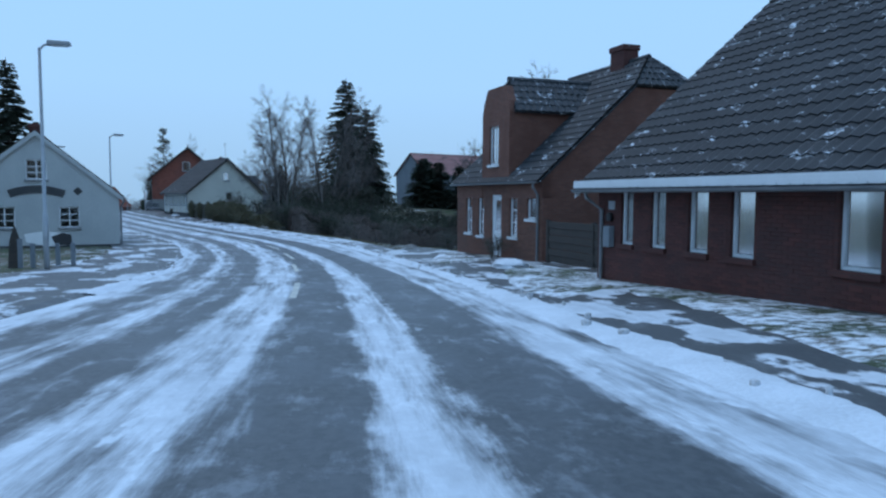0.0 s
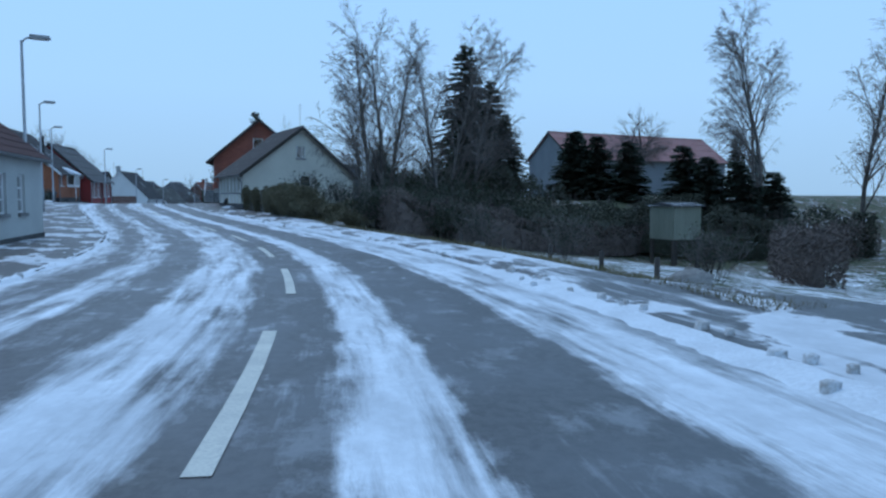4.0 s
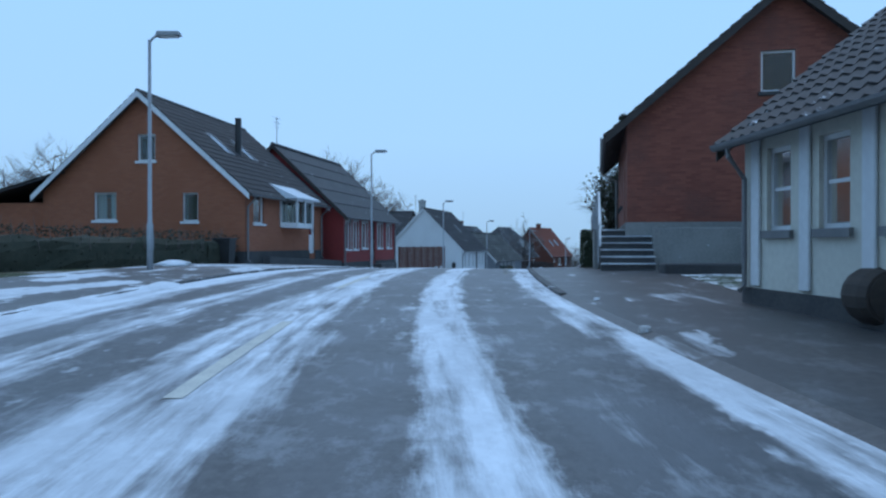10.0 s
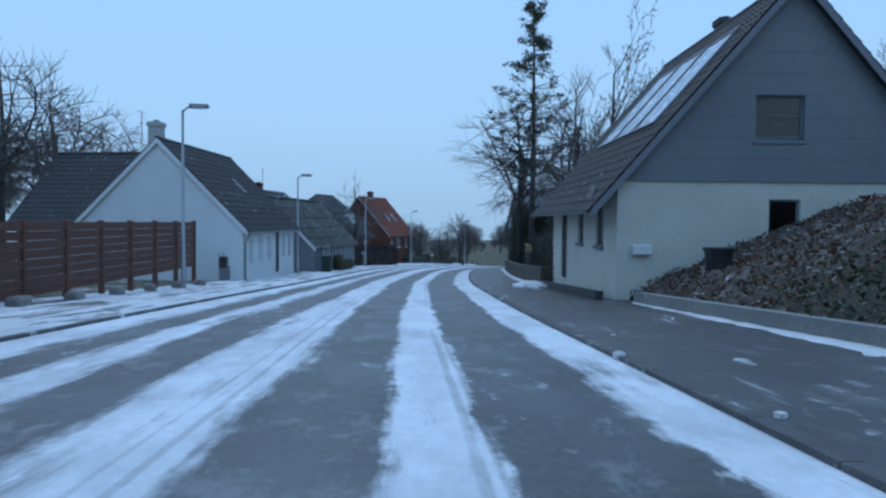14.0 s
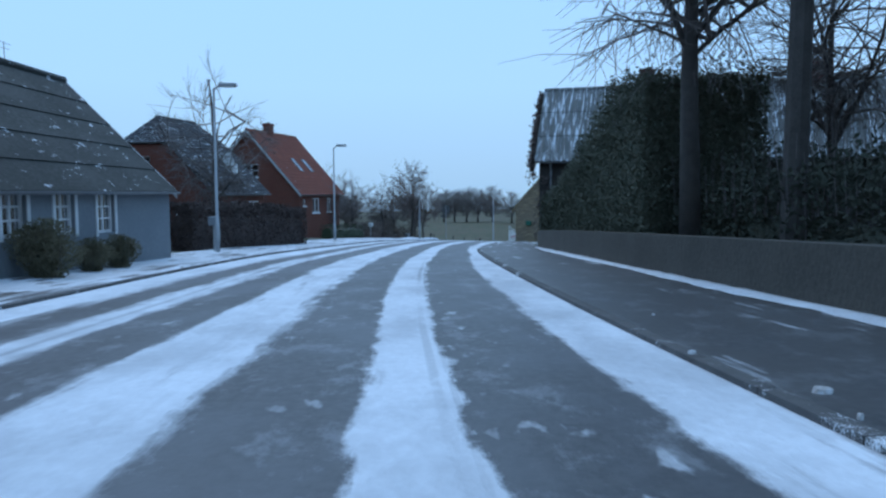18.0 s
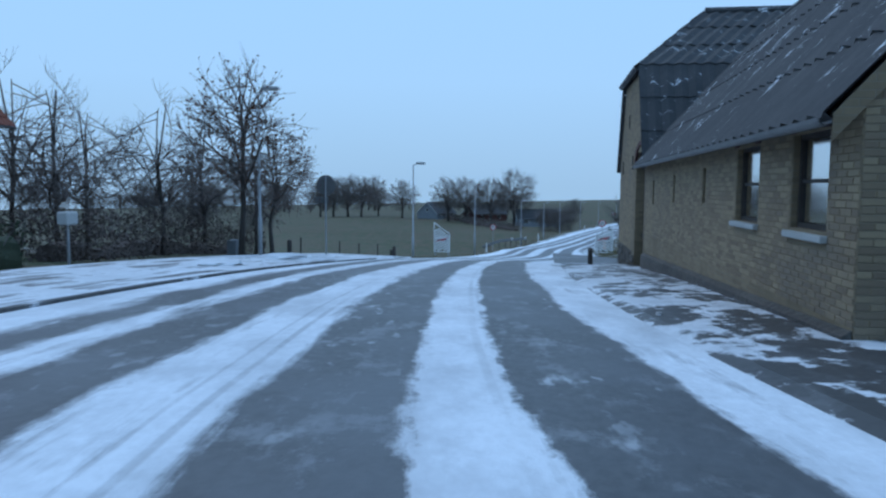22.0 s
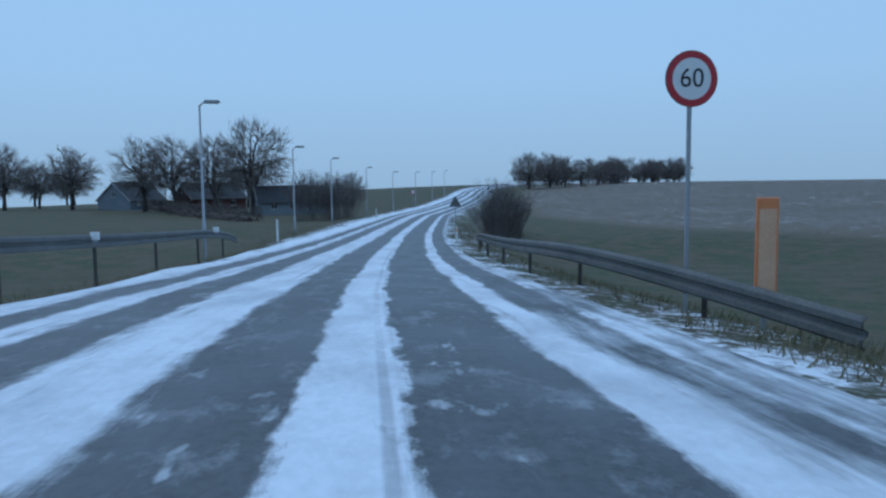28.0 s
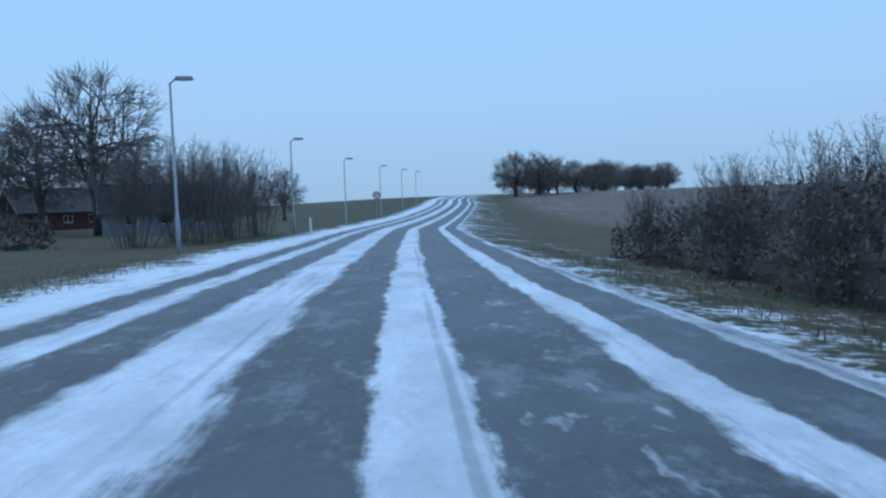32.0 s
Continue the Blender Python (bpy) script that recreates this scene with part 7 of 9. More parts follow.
def disc(sh, r0, r1, x, z0, n=32, thick=0.012):
    for k in range(n):
        a, b = 2 * math.pi * k / n, 2 * math.pi * (k + 1) / n
        q = [(x, r * math.cos(w), z0 + r * math.sin(w)) for w, r in ((a, r0), (b, r0), (b, r1), (a, r1))] if r0 else [(x, 0, z0), (x, r1 * math.cos(a), z0 + r1 * math.sin(a)), (x, r1 * math.cos(b), z0 + r1 * math.sin(b))]
        sh.add(q, [tuple(range(len(q)))])


def round_sign(s, u, words, facing=True, height=2.75, r=0.34, plate=False):
    """A round traffic sign on a steel post. Its face looks back along the road."""
    T = thing("road_sign", placed(s, u, turn=4 if facing else 184), "round red-rimmed speed sign on a steel post" if facing else "round traffic sign seen from behind", "road sign", "road signs")
    part("post", Shape().tube([(0, 0, -0.4), (0, 0, height + r)], 0.03, 8), MSTEEL, T)
    back = Shape()
    disc(back, 0, r, -0.035, height)
    disc(back, 0, r, -0.05, height)
    for k in range(32):
        a, b = 2 * math.pi * k / 32, 2 * math.pi * (k + 1) / 32
        back.quad(*[(x, r * math.cos(w), height + r * math.sin(w)) for x, w in ((-0.035, a), (-0.035, b), (-0.05, b), (-0.05, a))])
    plate_ob = part("sign_plate", back, MSIGNBACK, T)
    rim, face = Shape(), Shape()
    disc(rim, r * 0.74, r * 0.98, -0.053, height)
    disc(face, 0, r * 0.74, -0.053, height)
    part("rim", rim, MSIGNRED, plate_ob)
    part("face", face, MSIGNWHITE, plate_ob)
    if words:
        text_part(plate_ob, words, r * 0.95, MBLACK, Matrix.Translation((-0.056, 0, height)) @ pose(0, 0, 0, 90, 0, -90))
    if plate:
        part("under_plate", Shape().box((-0.05, -0.5, height - r - 0.34), (-0.035, 0.1, height - r - 0.08)), MSIGNBACK, T)
    return T


round_sign(246.4, 3.95, "60", height=2.86)
round_sign(253.4, -8.2, "80", facing=True, height=3.2)
round_sign(201.5, -7.4, "", facing=False, height=3.0, r=0.42, plate=True)
round_sign(352, -6.8, "60", facing=True, height=2.4, r=0.4)
tri = thing("warning_sign", placed(280.3, 3.23, turn=186), "triangular warning sign seen from behind", "road sign", "road signs")
part("post", Shape().tube([(0, 0, -0.5), (0, 0, 1.8)], 0.03, 8), MSTEEL, tri)
part("sign_plate", Shape().add([(x, y, z) for x in (-0.05, -0.035) for y, z in ((-0.37, 1.72), (0.37, 1.72), (0, 2.38))], [(0, 1, 2), (5, 4, 3), (0, 3, 4, 1), (1, 4, 5, 2), (2, 5, 3, 0)]), MSIGNBACK, tri)
mark = thing("marker_board", placed(245.0, 4.2, dz=-0.04, turn=3), "orange and white marker board on a post", "marker board")
part("post", Shape().tube([(0, 0, -0.4), (0, 0, 0.5)], 0.03, 8), MSTEEL, mark)
board = part("board", Shape().box((-0.03, -0.13, 0.25), (0.0, 0.13, 1.45), 0.01), MORANGE, mark)
part("pale_field", Shape().box((-0.034, -0.1, 0.42), (-0.029, 0.1, 1.33)), surface("faded_orange", (0.72, 0.42, 0.26), (0.66, 0.34, 0.2), 6, 0.5, 0.05, 0.001), board)


def town_gate_sign(s, u, mirror, lo=0.42, hi_in=1.75, hi_out=2.55):
    """A slatted white board with the crossed-out town sign at the end of the village."""
    T = thing("town_end_sign", placed(s, u, turn=2), "white slatted board with a crossed-out town sign", "road sign", "town gate boards")
    w, sg = 1.15, (-1 if mirror else 1)
    for y in (-w / 2 + 0.1, w / 2 - 0.1):
        part("post", Shape().tube([(0.05, y, -0.4), (0.05, y, 1.7)], 0.04, 6), MSTEEL, T)
    ya, yb = sg * w / 2, -sg * w / 2
    n = 11
    for k in range(n):
        z = lo + 0.19 * k
        za, zb = z + 0.0, z + 0.42
        pts = []
        for t in np.linspace(0, 1, 9):
            y = ya + (yb - ya) * t
            top = hi_out + (hi_in - hi_out) * t
            za2 = z - 0.5 + 0.6 * t
            if lo <= za2 and za2 + 0.13 <= top:
                pts.append((y, za2))
        if len(pts) > 1:
            (y0, z0), (y1, z1) = pts[0], pts[-1]
            part("slat", Shape().add([(x, y, zz) for x in (-0.02, 0.015) for y, zz in ((y0, z0), (y1, z1), (y1, z1 + 0.12), (y0, z0 + 0.12))], [(0, 1, 2, 3), (7, 6, 5, 4), (0, 4, 5, 1), (1, 5, 6, 2), (2, 6, 7, 3), (3, 7, 4, 0)]), MSIGNWHITE, T)
    rim = Shape()
    for (y0, z0), (y1, z1) in (((ya, lo), (yb, lo)), ((yb, lo), (yb, hi_in)), ((yb, hi_in), (ya, hi_out)), ((ya, hi_out), (ya, lo))):
        rim.tube([(-0.005, y0, z0), (-0.005, y1, z1)], 0.03, 6)
    part("frame", rim, MSIGNWHITE, T)
    pl = part("town_plate", Shape().box((-0.06, -0.46, 1.12), (-0.03, 0.46, 1.52), 0.01), MSIGNWHITE, T)
    for k, (y, wd) in enumerate(((-0.3, 0.13), (-0.08, 0.2), (0.2, 0.16))):
        part("skyline_mark", Shape().box((-0.066, y - wd / 2, 1.22), (-0.061, y + wd / 2, 1.34 + 0.04 * (k % 2))), MSIGNRED if k == 1 else MBLACK, pl)
    part("red_bar", Shape().add([(-0.07, -0.42, 1.42), (-0.07, 0.42, 1.14), (-0.07, 0.42, 1.2), (-0.07, -0.42, 1.48)], [(0, 1, 2, 3)]), MSIGNRED, pl)
    return T


town_gate_sign(223.5, -7.45, False)
town_gate_sign(225.2, 4.05, True, 0.3, 1.5, 2.15)


def guard_rail(s0, s1, u, side, mid=0.42):
    """A steel beam rail on posts; its ends bow outwards and down."""
    o = spot((s0 + s1) / 2, u)
    T = thing("guard_rail", Matrix.Translation(o), "dull steel guard rail with snow below it", "guard rail", "guard rails")
    rows = []
    n = int((s1 - s0) / 0.8)
    for k in range(n + 1):
        s = s0 + (s1 - s0) * k / n
        e = max(0, 1 - min(s - s0, s1 - s) / 9.0)
        p = spot(s, u + side * 0.8 * e * e, mid - 0.5 * e * e) - o
        rows.append((p, heading(s)))
    prof = ((-0.0, -0.15), (0.05, -0.11), (0.05, -0.05), (0.0, -0.02), (0.0, 0.02), (0.05, 0.05), (0.05, 0.11), (0.0, 0.15))
    sh = Shape()
    for p, hd in rows:
        nx, ny = math.sin(radians(hd)), -math.cos(radians(hd))
        sh.v += [(p.x - side * nx * d, p.y - side * ny * d, p.z + z) for d, z in prof] + [(p.x - side * nx * (d - 0.012), p.y - side * ny * (d - 0.012), p.z + z) for d, z in prof]
    for k in range(len(rows) - 1):
        for b in (0, 8):
            sh.f += [(k * 16 + b + j, k * 16 + b + j + 1, (k + 1) * 16 + b + j + 1, (k + 1) * 16 + b + j) for j in range(7)]
    part("beam", sh, MRAIL, T)
    for k in range(3, n, 5):
        p, hd = rows[k]
        q = Shape().tube([(p.x + side * 0.06 * math.sin(radians(hd)), p.y - side * 0.06 * math.cos(radians(hd)), p.z - 1.5), (p.x + side * 0.06 * math.sin(radians(hd)), p.y - side * 0.06 * math.cos(radians(hd)), p.z + 0.05)], 0.04, 4)
        part("post", q, MDARKWOOD, T)
    return T


guard_rail(243.5, 272, 3.5, 1, 0.48)
guard_rail(240, 271, -6.3, -1, 0.75)
for s in (254.3, 264.5):
    p = spot(s, -6.18, 0.84)
    T = thing("rail_reflector", pose(p.x, p.y, p.z, 0, 0, heading(s)), "small reflector board on the guard rail", "reflector", "rail reflectors")
    part("plate", Shape().box((-0.02, -0.1, -0.06), (0.02, 0.1, 0.12), 0.01), MSIGNWHITE, T)
    part("bracket", Shape().box((-0.015, -0.05, -0.12), (0.015, 0.05, -0.05)), MSTEEL, T)

# ---- fences, walls, steps and small things by the houses ----
def plank_fence(name, a, b, height, n, material, label, posts=2, horizontal=True, base=None):
    A, B = Vector(a), Vector(b)
    d = B - A
    length = d.length
    base_z = base if base is not None else ground_z(*a)
    T = thing(name, pose(A.x, A.y, base_z, 0, 0, math.degrees(math.atan2(d.y, d.x))), label, "fence")
    for k in range(posts):
        x = length * k / max(posts - 1, 1)
        part("post", Shape().box((x - 0.06, -0.06, -0.5), (x + 0.06, 0.06, height + 0.08), 0.01), material, T)
    if horizontal:
        h = height / n
        for k in range(n):
            for j in range(max(posts - 1, 1)):
                x0, x1 = length * j / max(posts - 1, 1) + 0.06, length * (j + 1) / max(posts - 1, 1) - 0.06
                part("board", Shape().box((x0, -0.02 - 0.02 * (k % 2), 0.05 + k * h), (x1, 0.01 - 0.02 * (k % 2), 0.04 + (k + 1) * h), 0.006), material, T)
    return T


plank_fence("fence", (3.25, 22.2), (5.0, 17.2), 1.25, 6, MDARKWOOD, "dark board fence between two brick houses", posts=3)
fa, fb = spot(70.7, 4.45), spot(65.9, 4.95)
plank_fence("fence", (fa.x, fa.y), (fb.x, fb.y), 1.3, 9, MGREENWOOD, "mossy board fence at the white house", posts=3, base=z_at(68.3) + 0.03)
fb = spot(60.5, 5.7)
fa = spot(65.8, 4.96)
plank_fence("fence", (fa.x, fa.y), (fb.x, fb.y), 1.3, 9, MGREENWOOD, "mossy board fence along the garden", posts=3, base=z_at(63.2) + 0.03)
fa, fb = spot(113.4, -7.75), spot(125.0, -7.55)
plank_fence("fence", (fa.x, fa.y), (fb.x, fb.y), 1.5, 8, MBROWNWOOD, "red-brown panel fence along the pavement", posts=8)
for k in range(6):
    s = 114 + k * 2.1
    T = single("stone_block", Shape().box((-0.25, -0.15, -0.1), (0.25, 0.15, 0.22), 0.05), MSTONE, placed(s, -7.2, turn=7 * k), "rough stone block below the fence", "stone", "stone blocks")
# waste bin and cabinet in front of the whitewashed gable
bin_o = thing("litter_bin", placed(128.6, -7.6), "black litter bin on a post", "bin")
part("bin_body", Shape().box((-0.14, -0.14, 0.55), (0.14, 0.14, 1.0), 0.03), MBLACK, bin_o)
part("bin_post", Shape().tube([(0, 0.17, -0.2), (0, 0.17, 1.15)], 0.03, 8), MSTEEL, bin_o)
part("bin_hoop", Shape().tube([(-0.14, 0, 1.0), (-0.1, 0, 1.12), (0, 0, 1.16), (0.1, 0, 1.12), (0.14, 0, 1.0)], 0.012, 6), MBLACK, bin_o)
single("cable_cabinet", Shape().box((-0.2, -0.15, -0.2), (0.2, 0.15, 0.62), 0.02), MPLASTER_GREY, placed(129.3, -7.75), "grey cable cabinet on the pavement", "cabinet")


def mail_post(s, u, label, mat):
    T = thing("post_box", placed(s, u), label, "letter box", "letter boxes")
    part("stand", Shape().tube([(0, 0, -0.3), (0, 0, 0.95)], 0.035, 8), MSTEEL, T)
    part("box", Shape().box((-0.2, -0.14, 0.92), (0.2, 0.14, 1.22), 0.03), mat, T)
    return T


bank_tub = thing("plant_tub", pose(*spot(115.5, 6.4, 0.85), 0, 0, 20), "dark plastic tub standing on the bank", "tub")
part("tub", Shape().tube([(0, 0, -0.25), (0, 0, 0.0), (0, 0, 0.42)], [0.22, 0.24, 0.3], 14), MBLACK, bank_tub)
part("rim", Shape().tube([(0, 0, 0.42), (0, 0, 0.48)], 0.33, 14), MBLACK, bank_tub)

mail_post(158.4, -6.85, "blue and white letter boxes on a stand", MPLASTER_GREY)
mail_post(187.5, -8.9, "pale letter box in the snow", MPLASTER_PALE)
mail_post(153.0, -7.1, "white letter box on a stand", MWHITE)
cab = thing("cable_cabinet", placed(199.2, -10.4), "grey roadside cabinet below the trees", "cabinet")
part("cabinet_body", Shape().box((-0.25, -0.18, -0.2), (0.25, 0.18, 0.6), 0.02), MPLASTER_GREY, cab)
MBINGREEN = surface("dark_green_bin_plastic", (0.012, 0.03, 0.022), (0.02, 0.04, 0.03), 5, 0.5, 0.05, 0.002)
for s, u, lab, hgt, mat in ((143.6, -6.35, "green wheeled bin by the grey house", 0.95, MBINGREEN), 
                            (93.0, -8.5, "dark wheeled bin at the corner of the orange house", 0.9, MBLACK)):
    T = thing("wheeled_bin", placed(s, u), lab, "bin", "wheeled bins")
    part("bin_body", Shape().add([(-0.22, -0.24, 0.06), (0.22, -0.24, 0.06), (0.22, 0.24, 0.06), (-0.22, 0.24, 0.06), (-0.28, -0.3, hgt), (0.28, -0.3, hgt), (0.28, 0.3, hgt), (-0.28, 0.3, hgt)], [(3, 2, 1, 0), (4, 5, 6, 7), (0, 1, 5, 4), (1, 2, 6, 5), (2, 3, 7, 6), (3, 0, 4, 7)]), mat, T)
    part("lid", Shape().box((-0.31, -0.33, hgt), (0.31, 0.33, hgt + 0.07), 0.025), mat, T)
    for x in (-0.24, 0.24):
        part("wheel", Shape().tube([(x - 0.03, 0.27, 0.1), (x + 0.03, 0.27, 0.1)], 0.1, 12), MBLACK, T)

# painted board sculpture, simplified to plain shapes, on the green in front of the pale house
sc = thing("info_stand", placed(23.3, -7.9, turn=6), "painted wooden sculpture with a white and black body", "stand")
for y in (-0.75, -0.35, 0.3, 0.62):
    part("post", Shape().box((-0.06, y - 0.06, -0.3), (0.06, y + 0.06, 0.72 if y < 0.5 else 0.85), 0.01), MPLASTER_GREY, sc)
part("board", Shape().add([(x, y, z) for x in (-0.03, 0.03) for y, z in ((0.45, 0.75), (-0.1, 0.62), (-0.75, 0.65), (-0.6, 1.0), (0.1, 1.05), (0.5, 0.98))], [(0, 1, 2, 3, 4, 5), (11, 10, 9, 8, 7, 6)] + [(k, (k + 1) % 6, (k + 1) % 6 + 6, k + 6) for k in range(6)]), MSIGNWHITE, sc)
part("dark_board", Shape().add([(x, y, z) for x in (-0.045, -0.032) for y, z in ((-0.75, 0.65), (-0.3, 0.66), (-0.2, 0.9), (-0.5, 1.02), (-0.72, 0.95))], [(0, 1, 2, 3, 4), (9, 8, 7, 6, 5)] + [(k, (k + 1) % 5, (k + 1) % 5 + 5, k + 5) for k in range(5)]), MBLACK, sc)
part("figure_board", Shape().add([(x, y, z) for x in (-0.03, 0.03) for y, z in ((0.95, -0.2), (0.55, -0.2), (0.6, 0.8), (0.75, 1.25), (0.88, 0.8))], [(0, 1, 2, 3, 4), (9, 8, 7, 6, 5)] + [(k, (k + 1) % 5, (k + 1) % 5 + 5, k + 5) for k in range(5)]), MDARKWOOD, sc)

# tread colour: snow, plus the light on the step tops put into it
MTREAD = surface("lit_snowy_stair_tread", (0.3, 0.31, 0.32), (0.55, 0.58, 0.6), 5, 0.9, 0.4, 0.01, snow=0.35)
# outside stair with white rails, and the basement wall before the rose brick house
st = thing("outside_stair", pose(-33.42, 81.42, z_at(90.5) + 0.14, 0, 0, 113.0), "concrete outside stair with white wooden rails", "stair")
for k in range(6):
    # dark risers carry painted shade, so that the pale treads stand out
    part("step", Shape().box((-2.6 + 0.27 * k, -1.3, 0.17 * k - 0.15), (-2.6 + 0.27 * k + 0.3, -0.02, 0.17 * (k + 1) - 0.055), 0.01), MPLINTH, st)
    part("tread", Shape().box((-2.64 + 0.27 * k, -1.32, 0.17 * (k + 1) - 0.055), (-2.6 + 0.27 * k + 0.3, -0.02, 0.17 * (k + 1) - 0.015), 0.01), MTREAD, st, "snow-dusted tread, coloured lighter as if lit from above")
part("landing", Shape().box((-0.98, -1.3, -0.15), (1.2, -0.02, 1.0), 0.015), MCONCRETE, st)
part("side_wall", Shape().box((-1.05, -0.02, -0.15), (7.5, 0.12, 1.02), 0.015), MCONCRETE, st)
for x, zb, h in ((-2.45, 0.15, 0.95), (-0.95, 1.0, 0.95), (1.15, 1.0, 0.95)) + tuple((1.3 + 1.15 * k, 0.9, 0.85) for k in range(7)):
    part("rail_post", Shape().box((x - 0.025, 0.02, zb), (x + 0.025, 0.07, zb + h), 0.008), MSTEEL, st)
for dz in (0.45, 0.88):
    part("handrail", Shape().box((-0.95, -0.03, 1.0 + dz), (1.25, 0.02, 1.14 + dz), 0.01), MWHITE, st)
    part("handrail", Shape().box((1.15, -0.03, 0.77 + dz), (8.3, 0.02, 0.9 + dz), 0.01), MWHITE, st)
    part("handrail", Shape().add([(x, y, z) for y in (-0.03, 0.02) for x, z in ((-2.5, 0.12 + dz), (-0.955, 1.0 + dz), (-0.955, 1.14 + dz), (-2.5, 0.26 + dz))], [(0, 1, 2, 3), (7, 6, 5, 4), (0, 4, 5, 1), (1, 5, 6, 2), (2, 6, 7, 3), (3, 7, 4, 0)]), MWHITE, st)
single("terrace_wall", Shape().box((-0.25, 0, -0.5), (0.0, 8.5, 1.02), 0.02), MCONCRETE, pose(-31.45, 80.1, z_at(88) + 0.12, 0, 0, -68.3), "grey rendered terrace wall", "wall")
hedge("hedge", [(88.2, 6.7), (87.6, 8.2)], 0.5, 1.95, MHEDGE_BROWN, "round clipped shrub on the terrace", 260, 0.05, category="shrub", seed=21, uneven=0.1, twigs=False)
hedge("hedge", [(87.2, 9.4), (86.6, 11.0)], 0.5, 2.1, MHEDGE_BROWN, "round clipped shrub on the terrace", 260, 0.05, category="shrub", seed=22, uneven=0.1, twigs=False)
single("flower_trough", Shape().box((-1.4, -0.25, -0.1), (1.4, 0.25, 0.22), 0.03), MPLINTH, placed(84.8, 6.2, turn=-88), "low dark stone kerb of a flower bed", "kerb stone")

# ivy that hangs over the end of the old barn
rnd_i, ivy = random.Random(66), Shape()
for k in range(2600):
    y = rnd_i.uniform(-0.35, 2.6)
    roof_z = 3.55 + (y + 0.3) * 1.12
    z = roof_z - abs(rnd_i.gauss(0, 0.45)) + 0.1
    leaf_quad(ivy, Vector((-0.2 - abs(rnd_i.gauss(0, 0.12)), y, max(z, 1.2))), 0.075, rnd_i)
for k in range(2200):
    x, z = rnd_i.uniform(-0.2, 5.5), rnd_i.uniform(0.0, 3.0)
    leaf_quad(ivy, Vector((x, -0.1 - abs(rnd_i.gauss(0, 0.1)), z)), 0.07, rnd_i)
part("ivy", ivy, MHEDGE_BROWN, old_barn, "withered ivy hanging over the verge")

# bank of earth with its low wall
bank = Shape()
rnd_b = random.Random(4)
rows_b = []
for k in range(35):
    s = 100.3 + k * 0.5
    rows_b.append([spot(s, 5.05 + 0.45 * j, (0.2 if not j else min(0.32 + 0.19 * j, 2.45) + rnd_b.uniform(-0.07, 0.07))) for j in range(16)])
for a, b in zip(rows_b, rows_b[1:]):
    for j in range(15):
        bank.quad(a[j], a[j + 1], b[j + 1], b[j])
for rr in (rows_b[0], rows_b[-1]):
    bank.add([p for p in rr] + [p - Vector((0, 0, 3)) for p in rr], [(j, j + 1, 17 + j, 16 + j) for j in range(15)])
me_b = bank.mesh("earth_bank", surface("dark_bank_soil", (0.055, 0.042, 0.033), (0.11, 0.088, 0.07), 4, 0.95, 1.0, 0.08, snow=0.27, snow_scale=5.0), False)
tagged(new("earth_bank", me_b), "steep bank of earth, rubble and low plants", "bank", kind="structure")
rnd_p, plants, ground_ivy, rubble = random.Random(24), Shape(), Shape(), Shape()


def on_bank(lo, hi):
    a, b = min(int(rnd_p.uniform(lo, hi) * (len(rows_b) - 1)), len(rows_b) - 2), rnd_p.randrange(15)
    f, g = rnd_p.random(), rnd_p.random()
    return rows_b[a][b].lerp(rows_b[a + 1][b], f).lerp(rows_b[a][b + 1].lerp(rows_b[a + 1][b + 1], f), g)


for k in range(2600):
    leaf_quad(plants, on_bank(0.55, 1.0) + Vector((0, 0, rnd_p.uniform(0.0, 0.12))), 0.06, rnd_p)
for k in range(15000):
    leaf_quad(ground_ivy, on_bank(0.0, min(abs(rnd_p.gauss(0.6, 0.1)), 1.0)) + Vector((0, 0, rnd_p.uniform(0.0, 0.16))), 0.055, rnd_p)
single("bank_plants", plants, MDEADLEAF, Matrix(), "withered plants on the bank", "plants", kind="stuff")
single("ground_ivy", ground_ivy, surface("grass_and_ivy", (0.035, 0.052, 0.022), (0.08, 0.085, 0.04), 9, 0.85, 0.3, 0.01), Matrix(), "dark ivy and rough grass over the bank", "plants", kind="stuff")


def lump(sh, c, rx, ry, rz, rnd, seg=7, rings=4):
    k = len(sh.v)
    for i in range(rings + 1):
        t = math.pi * 0.5 * i / rings
        for j in range(seg):
            w = 2 * math.pi * j / seg
            r = math.cos(t) * rnd.uniform(0.8, 1.15) if i < rings else 0.05
            sh.v.append((c[0] + rx * r * math.cos(w), c[1] + ry * r * math.sin(w), c[2] + rz * math.sin(t) * rnd.uniform(0.85, 1.1) - (0.06 if not i else 0)))
    sh.f += [(k + i * seg + j, k + i * seg + (j + 1) % seg, k + (i + 1) * seg + (j + 1) % seg, k + (i + 1) * seg + j) for i in range(rings) for j in range(seg)]
    sh.f.append(tuple(k + rings * seg + j for j in range(seg)))


for k in range(1300):
    q = 0.018 + 0.075 * rnd_p.random() ** 2.2
    lump(rubble, tuple(on_bank(0.58, 1.0) - Vector((0, 0, 0.01))), q * rnd_p.uniform(0.8, 1.6), q * rnd_p.uniform(0.8, 1.6), q * rnd_p.uniform(0.5, 0.9), rnd_p, 6, 2)
single("rubble", rubble, surface("broken_brick_and_stone", (0.15, 0.1, 0.08), (0.3, 0.255, 0.225), 1.3, 0.95, 0.5, 0.02, snow=0.3, snow_scale=6.0), Matrix(), "broken stones strewn over the bank", "rubble", kind="stuff")
cheek = thing("stepped_wall", pose(*spot(100.1, 4.85, 0.0), 0, 0, heading(100.1)), "pale concrete side wall in steps by the bank", "wall")
